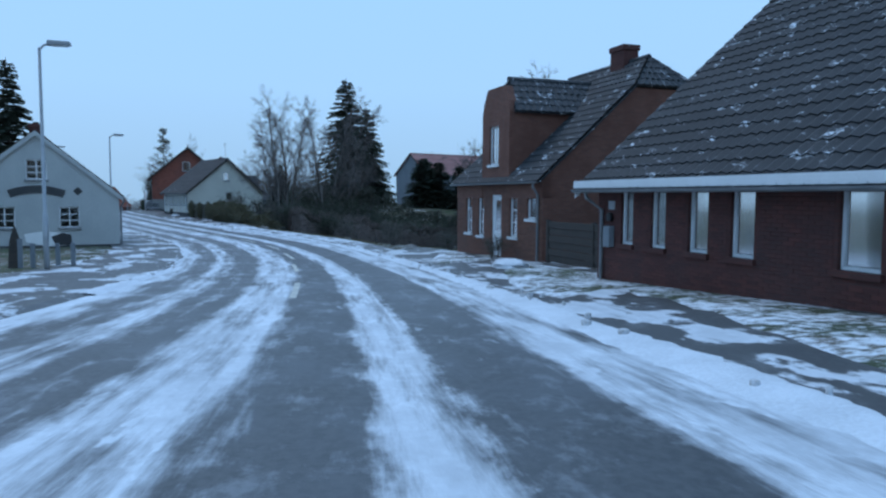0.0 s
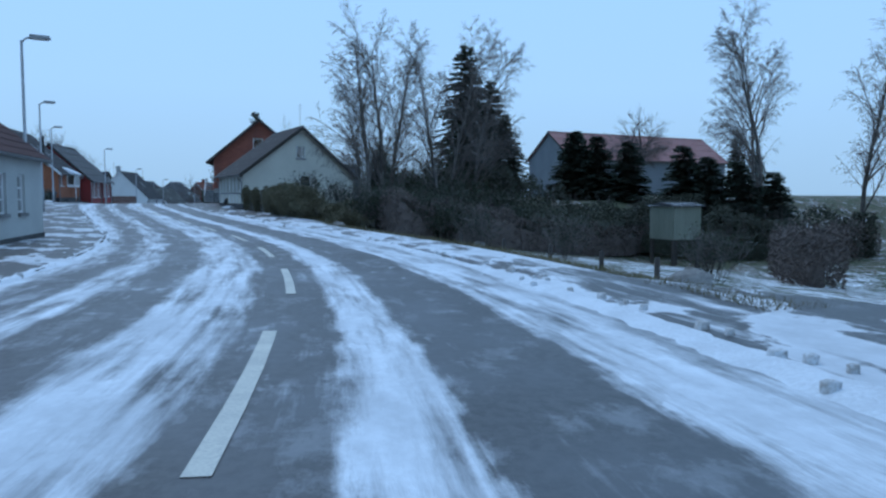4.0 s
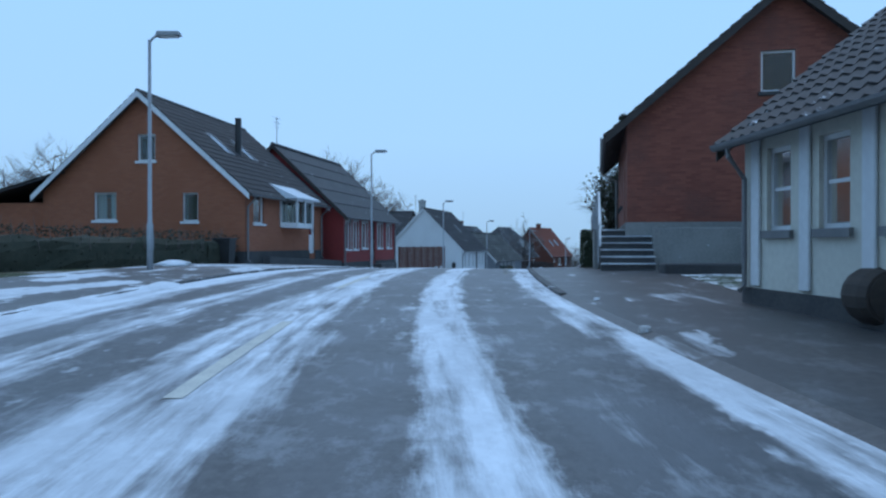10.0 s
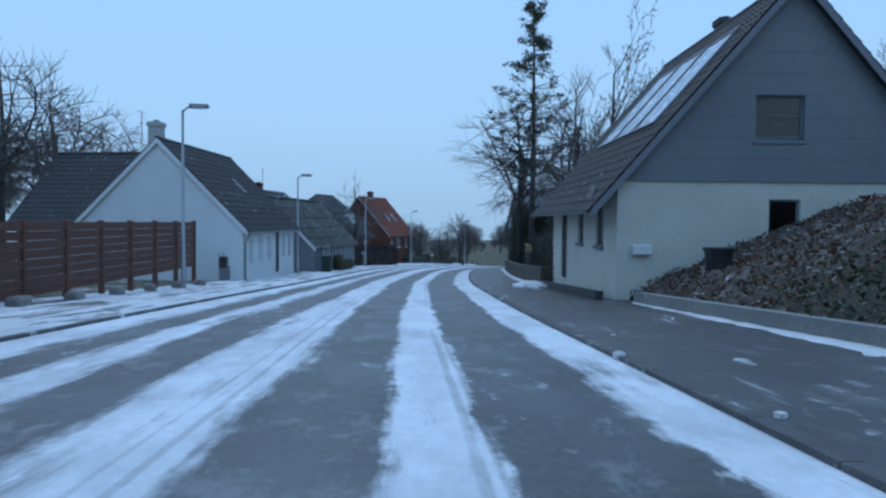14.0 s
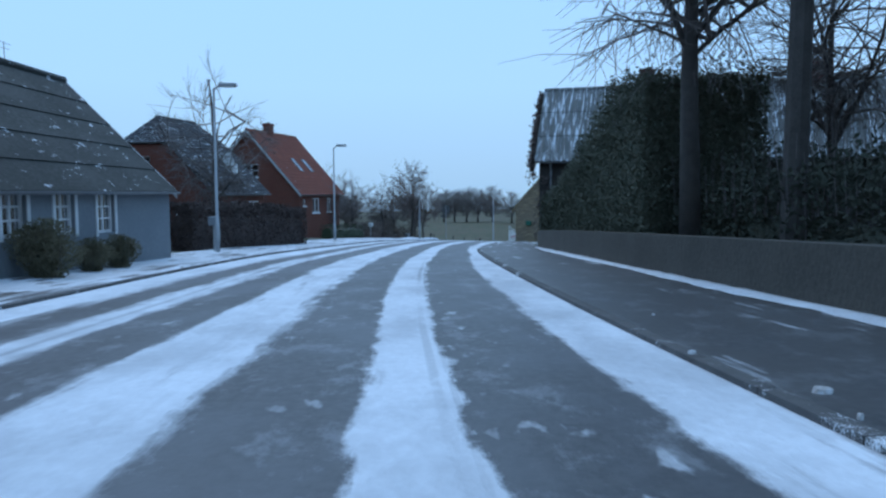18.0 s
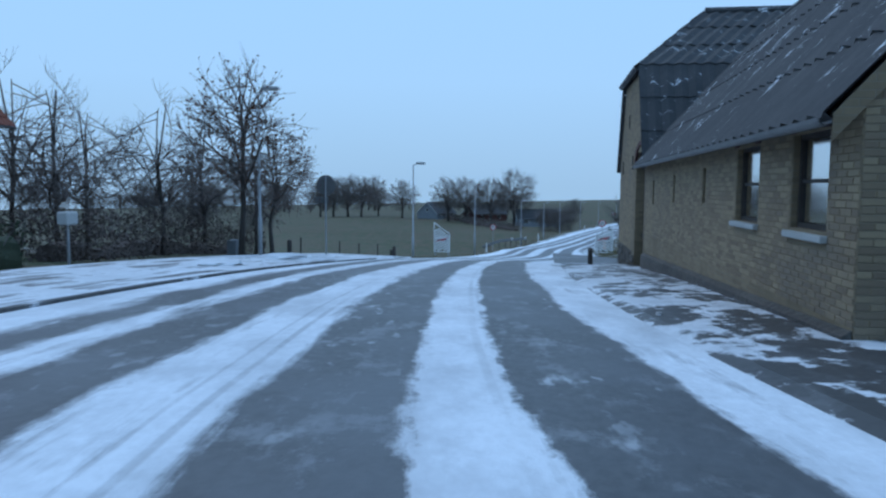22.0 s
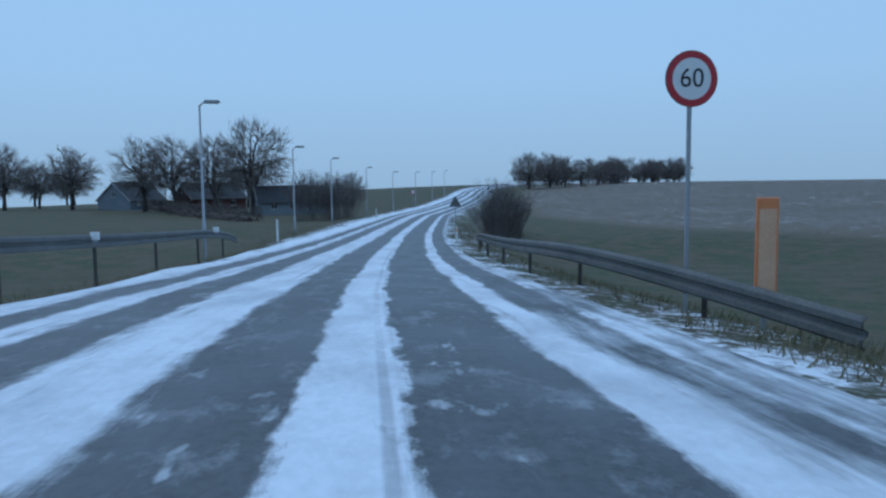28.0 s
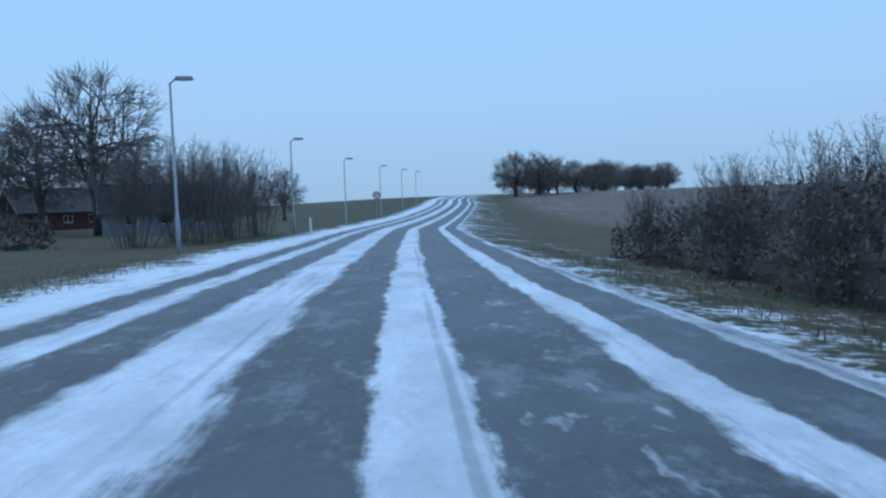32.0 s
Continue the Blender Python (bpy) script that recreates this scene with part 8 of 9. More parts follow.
for k, h in enumerate((0.42, 0.7, 0.95)):
    part("block", Shape().box((-0.14, -0.17 * (k + 1) + 0.004, -0.5), (0.16, -0.17 * k - 0.004, h), 0.012), MCONCRETE, cheek)
part("wall_block", Shape().box((-0.14, -1.9, -0.5), (0.16, -0.515, 1.2), 0.012), MCONCRETE, cheek)


def low_wall(name, s0, s1, u0, u1, height, thick, material, label, stones=False, seed=1):
    """A wall beside the pavement; of separate stones where asked for."""
    o = spot(s0, u0)
    T = thing(name, Matrix.Translation(o), label, "wall")
    rnd = random.Random(seed)
    n = max(1, int((s1 - s0) / 1.0))
    sh = Shape()
    for k in range(n):
        a, b = s0 + (s1 - s0) * k / n, s0 + (s1 - s0) * (k + 1) / n
        ua, ub = u0 + (u1 - u0) * k / n, u0 + (u1 - u0) * (k + 1) / n
        p = [spot(s, u, z) - o for z in (-0.4, height) for s, u in ((a, ua), (b, ub), (b, ub + thick), (a, ua + thick))]
        sh.add(p, [(4, 5, 6, 7), (0, 1, 5, 4), (1, 2, 6, 5), (2, 3, 7, 6), (3, 0, 4, 7)])
    part("wall_core", sh, material, T)
    if stones:
        z = 0.0
        while z < height - 0.02:
            h = rnd.uniform(0.16, 0.24)
            s = s0 + rnd.uniform(0, 0.2)
            while s < s1 - 0.3:
                w = rnd.uniform(0.3, 0.65)
                f = (s - s0) / (s1 - s0)
                u = u0 + (u1 - u0) * f
                a, b = spot(s, u - 0.05 - rnd.uniform(0, 0.04), z + 0.06) - o, spot(s + w - 0.03, u - 0.05 - rnd.uniform(0, 0.04), z + 0.06) - o
                inn = (spot(s, u + 0.1, z) - spot(s, u, z)).normalized() * 0.09
                up = Vector((0, 0, min(h, height - z + 0.05) - 0.025))
                q = [a, b, b + inn, a + inn]
                c = 0.025
                v = [a + (b - a).normalized() * c + Vector((0, 0, c)) - inn * 0.25, b - (b - a).normalized() * c + Vector((0, 0, c)) - inn * 0.25, b - (b - a).normalized() * c + up - Vector((0, 0, c)) - inn * 0.25, a + (b - a).normalized() * c + up - Vector((0, 0, c)) - inn * 0.25]
                back = [a + inn, b + inn, b + inn + up, a + inn + up]
                part("stone", Shape().add(v + back, [(0, 1, 2, 3), (0, 4, 5, 1), (1, 5, 6, 2), (2, 6, 7, 3), (3, 7, 4, 0)]), material, T)
                s += w
            z += h
    return T


MWALLSTONE = surface("mossy_brown_render", (0.085, 0.075, 0.062), (0.13, 0.115, 0.095), 2.5, 0.9, 0.6, 0.03, vary=0.4)
low_wall("low_wall", 99.0, 116.3, 4.95, 4.85, 0.35, 0.25, MCONCRETE, "low concrete wall at the foot of the bank")
low_wall("low_wall", 117.8, 127.0, 4.35, 4.4, 0.3, 0.2, MPLINTH, "low dark kerb wall before the plaster house")
low_wall("garden_wall", 127.2, 163.0, 4.5, 4.6, 0.8, 0.4, MWALLSTONE, "low dull brown plastered wall with snow at its foot")
low_wall("garden_wall", 94.8, 102.3, -7.9, -7.75, 0.42, 0.25, MPLINTH, "low dark garden wall at the orange house")

# loose stones, snow ridges and heaps
def foot_drift(s0, s1, u_at, side, label, seed):
    """A low drift of blown snow along the foot of a wall."""
    rnd, sh, w, n = random.Random(seed), Shape(), 0.25, int((s1 - s0) / 0.3)
    for k in range(n + 1):
        s = s0 + (s1 - s0) * k / n
        w = min(max(w + rnd.uniform(-0.07, 0.068), 0.05), 0.26)
        u = u_at(s)
        h = 0.01 + 0.12 * w + rnd.uniform(0, 0.012)
        sh.v += [tuple(spot(s, u, 0.02)), tuple(spot(s, u, 0.11 + h)), tuple(spot(s, u - side * w * 0.45, 0.11 + h * 0.7)), tuple(spot(s, u - side * w, 0.1))]
    sh.f += [(k * 4 + j, k * 4 + j + 1, k * 4 + j + 5, k * 4 + j + 4) for k in range(n) for j in range(3)]
    return single("snow_drift", sh, MSNOW, Matrix(), label, "snow drift", "snow drifts", flat=False)


foot_drift(127.2, 163.0, curve((127, 4.52), (163, 4.6)), 1, "thin snow drift along the garden wall", 3)
foot_drift(99.0, 116.3, curve((99, 4.97), (116.3, 4.86)), 1, "thin snow drift along the bank wall", 4)
foot_drift(90.5, 99.0, curve((90, 3.75), (99, 4.15)), 1, "thin snow drift below the ivy", 5)

rnd_s = random.Random(12)


def edge_ridge(s0, s1, edge, side, label, seed, wide=0.5, tall=0.05):
    """The uneven low ridge of ploughed snow along an edge of the road."""
    rnd, sh, n, w, h = random.Random(seed), Shape(), int((s1 - s0) / 0.2), wide * 0.6, tall * 0.5
    for k in range(n + 1):
        s = s0 + (s1 - s0) * k / n
        w = min(max(w + rnd.uniform(-0.06, 0.06), 0.12), wide)
        h = min(max(h + rnd.uniform(-0.012, 0.012), 0.002), tall)
        u = edge(s) + side * rnd.uniform(-0.04, 0.04)
        for f, g in ((-0.55, -0.02), (-0.22, 0.4), (0.05, 1.0), (0.35, 0.6 * rnd.uniform(0.6, 1.3)), (0.95, -0.02)):
            sh.v.append(tuple(spot(s, u + side * f * w * rnd.uniform(0.85, 1.15), 0.022 + g * h + (0.025 if 0.1 < f < 0.9 else 0.0) - (0.05 if f > 0.9 or f < -0.5 else 0.0))))
    sh.f += [(k * 5 + j, k * 5 + j + 1, k * 5 + j + 6, k * 5 + j + 5) for k in range(n) for j in range(4)]
    return single("snow_ridge", sh, MSNOW, Matrix(), label, "snow ridge", "snow ridges", flat=False)


edge_ridge(-4, 66, EDGE_R, 1, "low ridge of ploughed snow beside the road", 21, 0.7, 0.085)
edge_ridge(14, 82, EDGE_L, -1, "low ridge of ploughed snow by the pavement", 22, 0.55, 0.06)
clods = Shape()
for k in range(200):
    right = rnd_s.random() < 0.65
    s = rnd_s.uniform(-4, 66) if rnd_s.random() < 0.75 else rnd_s.uniform(66, 196)
    u = EDGE_R(s) + rnd_s.gauss(0.22, 0.16) if right else EDGE_L(s) - rnd_s.gauss(0.25, 0.2)
    q = rnd_s.uniform(0.015, 0.055) if s < 66 else rnd_s.uniform(0.015, 0.05)
    lump(clods, tuple(spot(s, u, 0.075 if s < 66 else 0.065)), q * rnd_s.uniform(1, 1.7), q * rnd_s.uniform(1, 1.7), q * rnd_s.uniform(0.35, 0.6), rnd_s, 8, 4)
single("snow_clods", clods, MDIRTYSNOW, Matrix(), "dirty frozen clods along the kerb", "snow", kind="stuff", flat=False)
for s, u, r, lab in ((19.5, 5.1, 0.5, "heap of ploughed snow by the fence"), (68.8, 3.3, 0.3, "small heap of snow on the pavement"), (73.0, 3.9, 0.35, "small heap of snow below the white wall"), (88.5, -7.9, 0.45, "heap of snow by the hedge"), (189, -6.3, 0.7, "flat heap of snow beside the road"), (194.5, -6.6, 0.8, "flat heap of snow beside the road"), (125.5, 3.9, 0.6, "heap of snow before the grey house")):
    sh = Shape()
    lump(sh, (0, 0, 0), r * 1.5, r * 1.0, r * (0.16 if s > 150 else 0.36), rnd_s, 26, 8)
    single("snow_heap", sh, MSNOW, placed(s, u, 0.04), lab, "snow heap", "snow heaps", flat=False)
for s, u, r in ((34.8, 6.4, 0.5), (52.0, 10.5, 0.42), (56.6, 6.9, 0.62), (53.2, 4.6, 0.3), (54.6, 4.9, 0.3), (48.8, 2.75, 0.15), (47.4, 2.9, 0.13), (46.2, 2.75, 0.13), (44.7, 2.95, 0.12), (44.2, 3.1, 0.14)):
    sh = Shape()
    lump(sh, (0, 0, 0), r, r * 0.8, r * 0.85, rnd_s, 11, 6)
    single("boulder", sh, MSTONE, placed(s, u, -0.02, turn=s * 7), "grey field boulder capped with snow", "boulder", "boulders", flat=False)
tub = thing("barrel_planter", placed(75.4, 4.3, turn=0), "round dark barrel lying by the white wall", "planter")
part("barrel", Shape().tube([(-0.2, 0, 0.3), (-0.1, 0, 0.3), (0.1, 0, 0.3), (0.2, 0, 0.3)], [0.25, 0.28, 0.28, 0.25], 16), MDARKWOOD, tub)
part("barrel_end", Shape().tube([(-0.215, 0, 0.3), (-0.2, 0, 0.3)], 0.22, 16), MDARKWOOD, tub)
hut_z = ground_z(3.0, 67.5)
hut = thing("raised_hut", pose(3.0, 67.5, hut_z, 0, 0, -57), "small pale board hut raised on wooden legs", "hut")
hut_z = 1.55
part("floor_frame", Shape().box((-1.0, -1.0, hut_z), (1.0, 1.0, hut_z + 0.1), 0.01), MDARKWOOD, hut)
for x, y in ((-0.9, -0.9), (0.9, -0.9), (0.9, 0.9), (-0.9, 0.9)):
    part("leg", Shape().box((x - 0.09, y - 0.09, -0.4), (x + 0.09, y + 0.09, hut_z), 0.01), MDARKWOOD, hut)
MHUTPALE = surface("grey_green_boards", (0.15, 0.165, 0.125), (0.2, 0.21, 0.165), 5, 0.85, 0.4, 0.006, stretch=(1, 1, 0.2))
for k in range(9):
    a, b = -1.0 + 2.0 * k / 9, -1.0 + 2.0 * (k + 1) / 9 - 0.012
    part("end_board", Shape().box((a, -1.03, hut_z + 0.05), (b, -1.0, hut_z + 2.05), 0.005), MHUTPALE, hut)
    # this side is much darker than the other three
    part("side_board", Shape().box((-1.03, a, hut_z + 0.05), (-1.0, b, hut_z + 1.95), 0.005), MBARNWALL, hut)
    part("back_board", Shape().box((a, 1.0, hut_z + 0.05), (b, 1.03, hut_z + 1.95), 0.005), MHUTPALE, hut)
    part("far_board", Shape().box((1.0, a, hut_z + 0.05), (1.03, b, hut_z + 1.95), 0.005), MHUTPALE, hut)
part("roof", Shape().add([(-1.2, -1.15, hut_z + 1.96), (1.2, -1.15, hut_z + 1.96), (1.2, 1.15, hut_z + 1.96), (-1.2, 1.15, hut_z + 1.96), (-1.2, -1.15, hut_z + 2.02), (1.2, -1.15, hut_z + 2.02), (1.2, 1.15, hut_z + 2.02), (-1.2, 1.15, hut_z + 2.02), (0, -1.15, hut_z + 2.2), (0, 1.15, hut_z + 2.2)],
     [(3, 2, 1, 0), (0, 1, 5, 8, 4), (2, 3, 7, 9, 6), (1, 2, 6, 5), (3, 0, 4, 7), (4, 8, 9, 7), (8, 5, 6, 9)]), MTILE_SNOWY, hut)

# parked lorry
lorry = thing("lorry", placed(86.0, -14.7, turn=-84), "parked green lorry cab with cream stripes", "lorry")
lorry.scale = (0.9, 0.9, 0.9)
cabp = part("cab", Shape().add([(0, -1.2, 0.75), (2.1, -1.2, 0.75), (2.1, 1.2, 0.75), (0, 1.2, 0.75), (0, -1.2, 3.25), (1.85, -1.2, 3.2), (1.85, 1.2, 3.2), (0, 1.2, 3.25), (2.15, -1.2, 1.85), (2.15, 1.2, 1.85), (2.1, -1.2, 2.0), (2.1, 1.2, 2.0)],
            [(3, 2, 1, 0), (4, 5, 6, 7), (0, 1, 8, 10, 5, 4), (3, 7, 6, 11, 9, 2), (1, 2, 9, 8), (8, 9, 11, 10), (10, 11, 6, 5), (3, 0, 4, 7)]), MTRUCK, lorry)
part("windscreen", Shape().add([(2.125, -1.05, 2.05), (2.125, 1.05, 2.05), (1.94, 1.0, 2.85), (1.94, -1.0, 2.85)], [(0, 1, 2, 3)]), MGLASS, cabp)
part("roof_fairing", Shape().add([(0, -1.1, 3.25), (1.5, -1.1, 3.22), (1.5, 1.1, 3.22), (0, 1.1, 3.25), (0, -1.0, 3.85), (0.7, -1.0, 3.8), (0.7, 1.0, 3.8), (0, 1.0, 3.85)], [(4, 5, 6, 7), (0, 1, 5, 4), (1, 2, 6, 5), (2, 3, 7, 6), (3, 0, 4, 7)]), MTRUCK, cabp)
part("grille", Shape().box((2.13, -0.85, 1.0), (2.18, 0.85, 1.75), 0.02), MBLACK, cabp)
for z in (1.8, 1.15):
    part("stripe", Shape().box((0.1, -1.215, z), (2.05, -1.2, z + 0.12)), MCREAM, cabp)
    part("front_stripe", Shape().box((2.16, -1.15, z + 0.03), (2.19, 1.15, z + 0.13)), MCREAM, cabp)
part("sun_visor", Shape().box((1.9, -1.1, 2.85), (2.25, 1.1, 3.0), 0.03), MBLACK, cabp)
part("bumper", Shape().box((2.05, -1.2, 0.4), (2.3, 1.2, 0.85), 0.06), MTRUCK, lorry)
for y in (-0.95, 0.95):
    part("headlight", Shape().box((2.28, y - 0.2, 0.55), (2.32, y + 0.2, 0.75), 0.02), MSIGNWHITE, lorry)
    part("beacon", Shape().tube([(1.6, y, 3.2), (1.6, y, 3.4)], 0.08, 8), MORANGE, cabp)
    part("mirror", Shape().box((1.85, y * 1.42 - 0.06, 2.0), (1.98, y * 1.42 + 0.06, 2.7), 0.03), MBLACK, cabp)
for x in (1.3, -2.2):
    for y in (-1.05, 1.05):
        wl_o = part("wheel", Shape().tube([(x, y - 0.16, 0.5), (x, y + 0.16, 0.5)], 0.5, 20), MBLACK, lorry)
        part("rim", Shape().tube([(x, y - 0.18, 0.5), (x, y + 0.18, 0.5)], 0.28, 16), MSTEEL, wl_o)
part("chassis", Shape().box((-4.0, -0.45, 0.6), (0.2, 0.45, 0.95), 0.02), MBLACK, lorry)

# far gables at the end of the street beyond the bend are built above; power poles in the fields
for s, u in ((372, -48), (395, -70)):
    T = thing("power_pole", placed(s, u), "thin wooden power pole in the fields", "pole", "power poles")
    part("post", Shape().tube([(0, 0, -0.5), (0, 0, 9)], [0.12, 0.08], 8), MDARKWOOD, T)
    part("crossarm", Shape().box((-0.7, -0.05, 8.4), (0.7, 0.05, 8.5)), MDARKWOOD, T)

# ---- road markings, kerbs and grass, pieces last ----
for s, u in ((12.5, -0.8), (20, -0.8), (26.5, -0.6), (32.7, -0.45), (39, -0.5), (45.5, -0.5), (52, -0.6), (58, -0.7), (65.5, -1.1), (73, -1.4), (81, -1.55), (89, -1.7), (100, -1.6)):
    sh, o = Shape(), spot(s, u, 0.036)
    n = 7
    L = [spot(s + 3.5 * k / n, u + dv, 0.034) - o for dv in (-0.06, 0.06) for k in range(n + 1)]
    sh.add(L, [(k, k + 1, n + 2 + k, n + 1 + k) for k in range(n)])
    single("lane_mark", sh, MLINE, Matrix.Translation(o), "worn white centre dash on the asphalt", "road marking", "centre dashes")
MHUMP = surface("worn_hump_paint", (0.52, 0.5, 0.43), (0.2, 0.2, 0.19), 3, 0.75, 0.2, 0.004, snow=0.3)
def crown(s, u):
    a, b = EDGE_L(s), EDGE_R(s)
    return 0.03 * (1 - abs(2 * (u - a) / (b - a) - 1)) + 0.006



for row, (s0, u0, count) in enumerate(((200.05, -2.77, 5), (200.57, -3.25, 5), (206.25, -2.4, 3))):
    for k in range(count):
        u = u0 + (0.97 if row < 2 else 1.53) * k
        s = s0 - 0.25 * u
        o = spot(s, u, crown(s, u))
        a1, b1 = (0.25, 0.24) if row < 2 else (0.16, 0.38)
        sh = Shape().add([spot(s + a - 0.25 * b, u + b, crown(s + a, u + b)) - o for a, b in ((-a1, -b1), (a1, -b1), (a1, b1), (-a1, b1))], [(0, 1, 2, 3)])
        single("hump_mark", sh, MHUMP, Matrix.Translation(o), "white square of a road hump marking", "road marking", "hump squares")
edge_sh, edge_o = Shape(), spot(140, 1.45)
for k in range(25):
    s = 86 + 0.5 * k
    u = 1.48 - 0.12 * math.sin((s - 85) * 0.09)
    edge_sh.v += [tuple(spot(s, u + dv, crown(s, u + dv)) - edge_o) for dv in (-0.05, 0.05)]
edge_sh.f += [(2 * k, 2 * k + 2, 2 * k + 3, 2 * k + 1) for k in range(24)]
single("edge_line", edge_sh, surface("worn_edge_paint", (0.24, 0.23, 0.195), (0.1, 0.1, 0.1), 1.6, 0.75, 0.2, 0.004, snow=0.3), Matrix.Translation(edge_o), "worn cream edge line half under snow", "road marking")


def kerb_stones(name, edge, s0, s1, side, label):
    o = spot((s0 + s1) / 2, 0)
    T = tagged(thing(name, Matrix.Translation(o), label, "kerb"), kind="structure")
    s = s0
    while s < s1:
        a, b = s + 0.008, s + 0.992
        p = []
        for z in (-0.1, 0.045):
            for q, w in ((a, 0.0), (b, 0.0), (b, 0.13), (a, 0.13)):
                p.append(spot(q, edge(q) + side * w, z) - o)
        part("kerb_stone", Shape().add(p, [(4, 5, 6, 7), (0, 1, 5, 4), (1, 2, 6, 5), (2, 3, 7, 6), (3, 0, 4, 7)]), MKERB, T)
        s += 1.0
    return T


kerb_stones("kerb_right", EDGE_R, 80, 164, 1, "row of granite kerb stones")
kerb_stones("kerb_left", EDGE_L, 14, 200, -1, "row of granite kerb stones")

# side road at the end of the village
side_o = spot(199.7, 2.2, 0.0)
sh = Shape()
for k in range(13):
    x = k * 2.5
    wdt = 2.6 + 2.2 * math.exp(-x / 2.0)
    z = -0.012 * x
    sh.v += [(x, -wdt, z), (x, wdt, z)]
sh.f += [(2 * k, 2 * k + 2, 2 * k + 3, 2 * k + 1) for k in range(12)]
me = sh.mesh("side_road", MPAVE)
lay = me.uv_layers.new(name="UVMap")
for poly in me.polygons:
    for li in poly.loop_indices:
        v = me.vertices[me.loops[li].vertex_index].co
        lay.data[li].uv = (v.y, v.x + 95)
so = new("side_road", me)
so.matrix_world = pose(side_o.x, side_o.y, side_o.z - 0.02, 0, 0, heading(200) - 88)
tagged(so, "dark side road joining from the farm", "road", kind="structure")

rnd_g = random.Random(77)
blades = Shape()
for k in range(62000):
    if k > 42000:
        s, u = rnd_g.uniform(203.6, 245), rnd_g.uniform(3.2, 9)
    elif rnd_g.random() < 0.55:
        s, u = rnd_g.uniform(203, 300), rnd_g.choice((1, -1))
        u = (EDGE_R(s) + 0.7 + abs(rnd_g.gauss(0, 2.2))) if u > 0 else (EDGE_L(s) - 1.2 - abs(rnd_g.gauss(0, 2.5)))
        if 196 < s < 203.5 and u > 0:
            continue
    else:
        s = rnd_g.uniform(30, 60)
        u = (4.15 if s < 54 else 5.0) + abs(rnd_g.gauss(0, 0.7))
    p = spot(s, u)
    ss, uu = np.array([s]), np.array([u])
    z = p.z + float(ground_rise(ss, uu)[0])
    h, w, a = rnd_g.uniform(0.05, 0.2), rnd_g.uniform(0.004, 0.01), rnd_g.uniform(0, 2 * math.pi)
    lx, ly = rnd_g.uniform(-0.16, 0.16), rnd_g.uniform(-0.16, 0.16)
    blades.add([(p.x - w * math.cos(a), p.y - w * math.sin(a), z - 0.03), (p.x + w * math.cos(a), p.y + w * math.sin(a), z - 0.03), (p.x + lx, p.y + ly, z + h)], [(0, 1, 2)])
single("grass_tufts", blades, MDRYGRASS, Matrix(), "dry winter grass along the verges", "grass", kind="stuff")


# ---- bricks, laid one by one ----
def brick_material(name, c1, c2, dirt):
    """Fired brick whose tone changes from piece to piece, with broad stains over the wall."""
    m, n, l, p = nodes_of(name)
    info, geo = n.new("ShaderNodeObjectInfo"), n.new("ShaderNodeNewGeometry")
    pick = math_node(n, l, "FRACT", math_node(n, l, "ADD", info.outputs["Random"], geo.outputs["Random Per Island"]))
    fine, broad = noise_node(n, l, geo.outputs["Position"], 45, 4), noise_node(n, l, geo.outputs["Position"], 0.7, 5, 0.65)
    col = mix_node(n, l, pick, c1, c2)
    col = mix_node(n, l, math_node(n, l, "MULTIPLY", fine, 0.35), col, c2)
    col = mix_node(n, l, map_node(n, l, broad, 0.45, 0.7), col, dirt)
    l.new(col, p.inputs["Base Color"])
    p.inputs["Roughness"].default_value = 0.9
    l.new(bump_node(n, l, fine, 0.5, 0.006), p.inputs["Normal"])
    return m


def brick_skin(parent, place, x0, x1, z0, z1, holes, material, near, top=None, proud=0.008, course=0.067, length=0.24):
    """Bricks in running bond over a stretch of wall. Those within near (from, to, bottom, top) are parts of their own, the rest is one mesh."""
    wall_ob = [c for c in parent.children if c.name.startswith("wall")][0]
    o = Vector(place(0, 0, 0))
    joint = 0.011
    gap = joint / 2
    c = 0.004

    def pieces(a, b, z, h):
        q = [(a, 0, z), (b, 0, z), (b, 0, z + h), (a, 0, z + h), (a + c, -proud, z + c), (b - c, -proud, z + c), (b - c, -proud, z + h - c), (a + c, -proud, z + h - c)]
        return [Vector(place(*k)) for k in q], [(4, 5, 6, 7), (0, 1, 5, 4), (1, 2, 6, 5), (2, 3, 7, 6), (3, 0, 4, 7)]

    v, f = pieces(0, length - joint, 0, course - joint)
    one = Shape().add([p - o for p in v], f).mesh("brick", material)
    rest, count, row, z = Shape(), 0, 0, z0
    while z + course <= z1:
        x = x0 - (row % 2) * length / 2
        while x < x1:
            a, b = max(x, x0) + gap, min(x + length, x1) - gap
            z_a, z_b = z + gap, z + course - gap
            spans = [(a, b)]
            for h0, h1, h2, h3 in holes:
                if z_b > h2 and z_a < h3:
                    spans = [(p, q) for s0, s1 in spans for p, q in ((s0, min(s1, h0)), (max(s0, h1), s1)) if q - p > 0.04]
            for p, q in spans:
                if top and (z_b > top(p) or z_b > top(q)):
                    continue
                whole = q - p > length - joint - 0.001
                if whole and count < 300 and near[0] <= p and q <= near[1] and near[2] <= z_a and z_b <= near[3]:
                    ob = new("brick", one)
                    ob.parent = wall_ob
                    ob.location = Vector(place(p, 0, z_a))
                    count += 1
                else:
                    rest.add(*pieces(p, q, z_a, z_b - z_a))
            x += length
        z += course
        row += 1
    tagged(part("brick_courses", rest, material, wall_ob), kind="stuff")


def openings(ops, margin=0.0):
    return [(o[0] - margin, o[1] + margin, o[2] - margin, o[3] + margin) for o in ops]


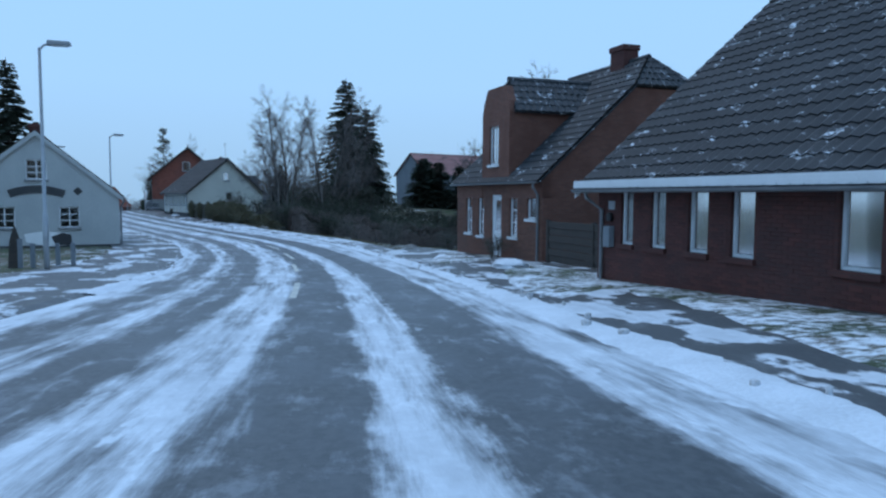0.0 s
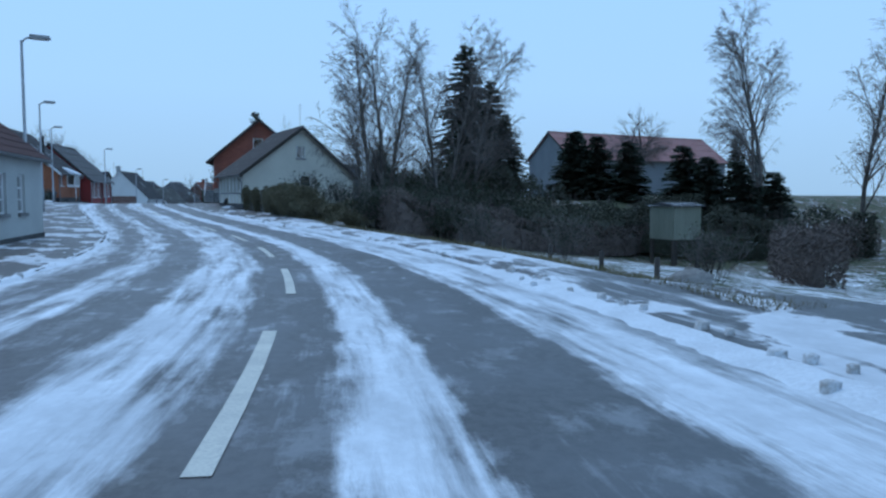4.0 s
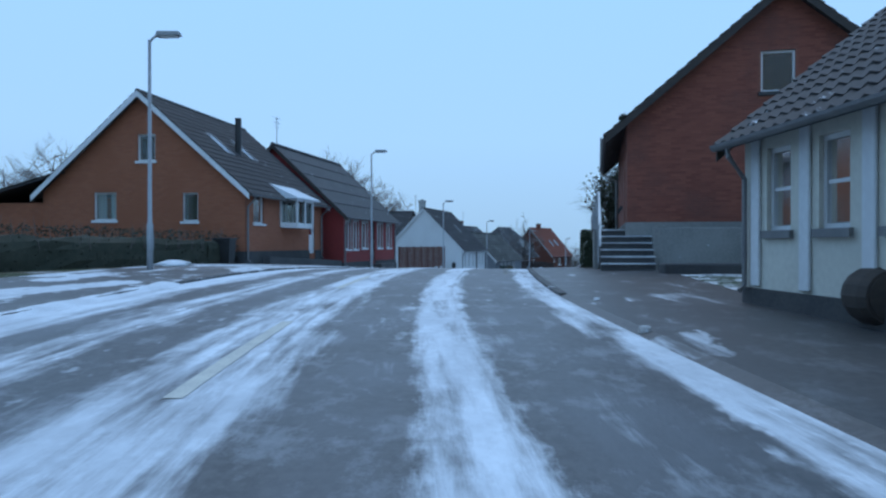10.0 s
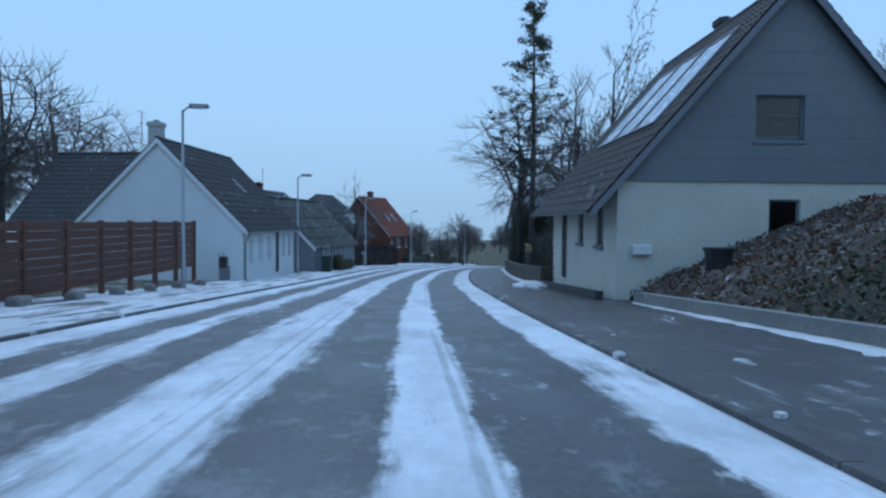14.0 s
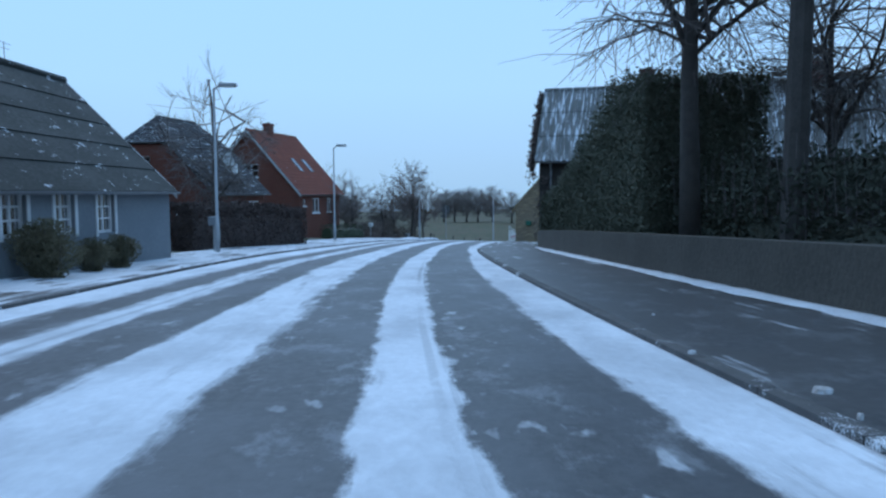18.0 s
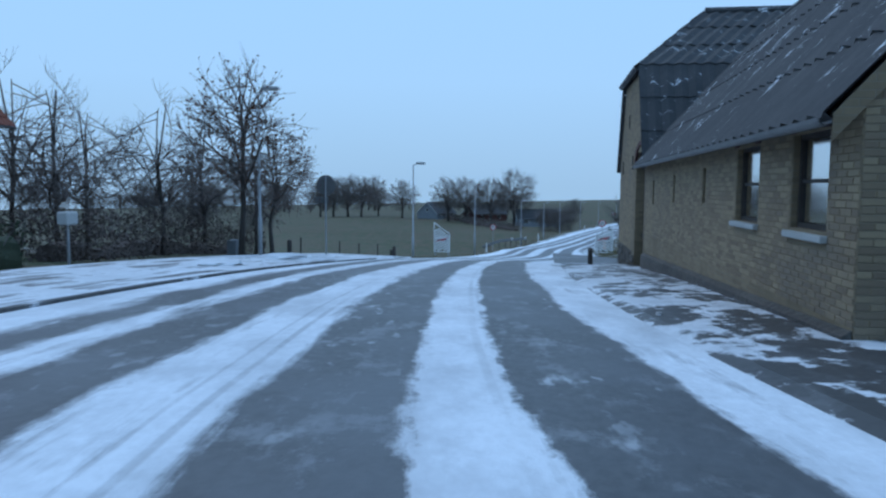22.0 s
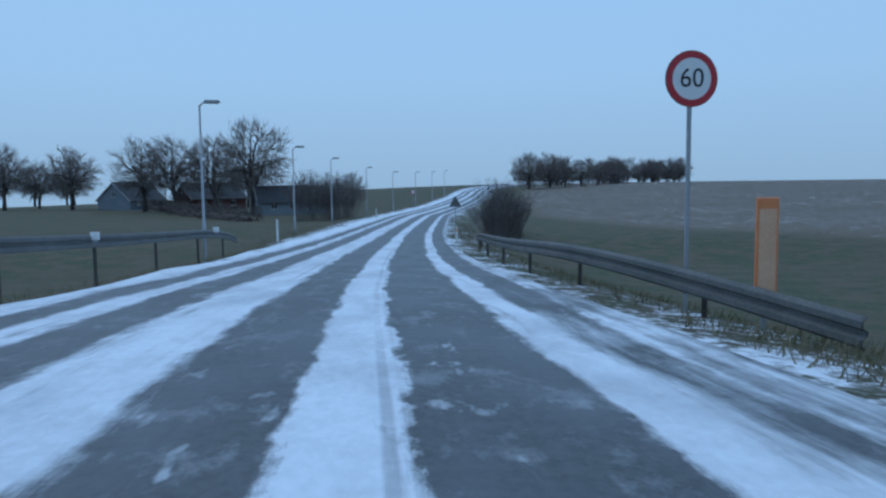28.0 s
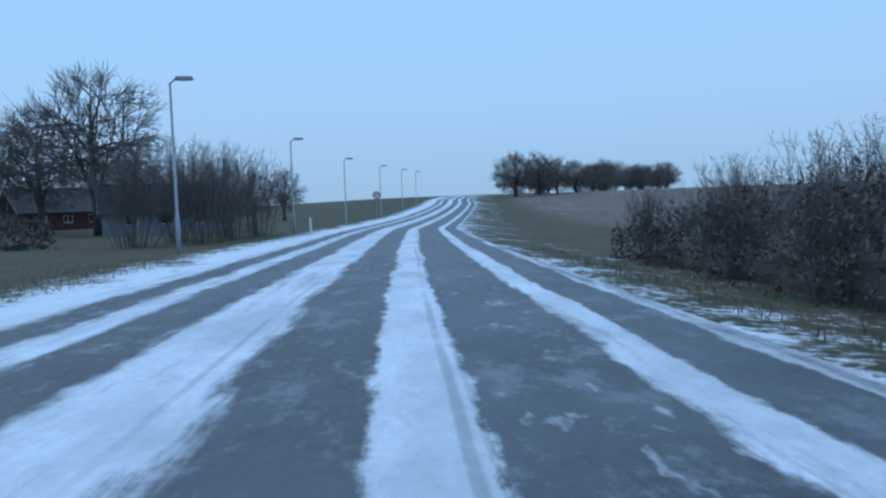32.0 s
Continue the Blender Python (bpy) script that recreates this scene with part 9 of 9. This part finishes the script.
MPIECE_DARK = brick_material("dark_red_brick_piece", (0.12, 0.038, 0.03), (0.07, 0.025, 0.021), (0.06, 0.03, 0.027))
MPIECE_BROWN = brick_material("red_brown_brick_piece", (0.2, 0.085, 0.055), (0.115, 0.048, 0.033), (0.12, 0.06, 0.045))
MPIECE_ROSE = brick_material("rose_brick_piece", (0.3, 0.1, 0.065), (0.2, 0.06, 0.042), (0.17, 0.065, 0.05))
MPIECE_YELLOW = brick_material("yellow_brick_piece", (0.37, 0.28, 0.17), (0.2, 0.145, 0.095), (0.21, 0.165, 0.12))
front_of = lambda a, d, z: (a, d, z)
brick_skin(r1, front_of, 0.0, 9.0, -0.1, 2.15, openings([(0.9, 1.36, 0.95, 2.2), (1.97, 2.46, 0.95, 2.2), (3.13, 3.68, 0.95, 2.2), (4.24, 4.8, 0.95, 2.2), (6.4, 7.08, 0.95, 2.2), (0.4, 0.7, 0.9, 1.95)], 0.07), MPIECE_DARK, (4.9, 6.3, 0.2, 2.1))
brick_skin(b2, front_of, 0.0, 7.4, -0.2, 2.55, openings([(0.95, 1.55, 0.57, 2.08), (2.15, 2.72, 0.51, 2.1), (3.45, 4.3, -0.2, 2.12), (4.98, 5.6, 0.61, 2.1), (6.3, 6.95, 1.26, 2.1)], 0.07), MPIECE_BROWN, (5.6, 7.3, 0.0, 1.25))
slope_br = 3.16 / 3.75
brick_skin(br, lambda a, d, z: (8.0 - d - 0.002, a, z), 0.0, 7.5, 1.16, 6.7, openings([(3.2, 4.0, 4.25, 5.36)], 0.07), MPIECE_ROSE, (0.1, 2.4, 1.2, 3.6), top=lambda x: 3.68 + slope_br * min(x, 7.5 - x))
brick_skin(farm, front_of, 0.0, 13.1, 0.31, 2.2, openings([(11.4, 12.4, 0.98, 2.3), (9.15, 10.2, 0.98, 2.3), (7.0, 7.2, 1.25, 1.82), (4.15, 4.35, 1.2, 1.76), (1.3, 1.5, 1.1, 1.68)], 0.03), MPIECE_YELLOW, (7.3, 9.0, 0.35, 2.1))
brick_skin(barn, bpl, 0.05, BW - 0.05, 0.92, 5.9, openings([(-0.15, 2.4, -0.6, 4.1)], 0.02), MPIECE_YELLOW, (2.5, 4.6, 0.95, 3.3), top=lambda x: BS + min(x, BW - x) * 1.96 - 0.05)
brick_skin(farm, lambda a, d, z: (13.1 - d - 0.002, a, z), 0.0, 5.72, 0.0, 5.2, openings([(1.78, 2.47, 2.85, 3.66), (3.3, 3.98, 2.84, 3.64), (2.04, 3.9, 2.0, 2.43), (2.4, 4.08, -0.2, 2.0), (0.62, 0.96, 1.19, 1.48), (1.29, 1.56, 2.35, 2.51), (2.61, 2.86, 3.94, 4.21)], 0.02), MPIECE_YELLOW, (0.2, 2.0, 0.2, 2.3), top=lambda x: 2.24 + 1.105 * min(x, 5.72 - x))
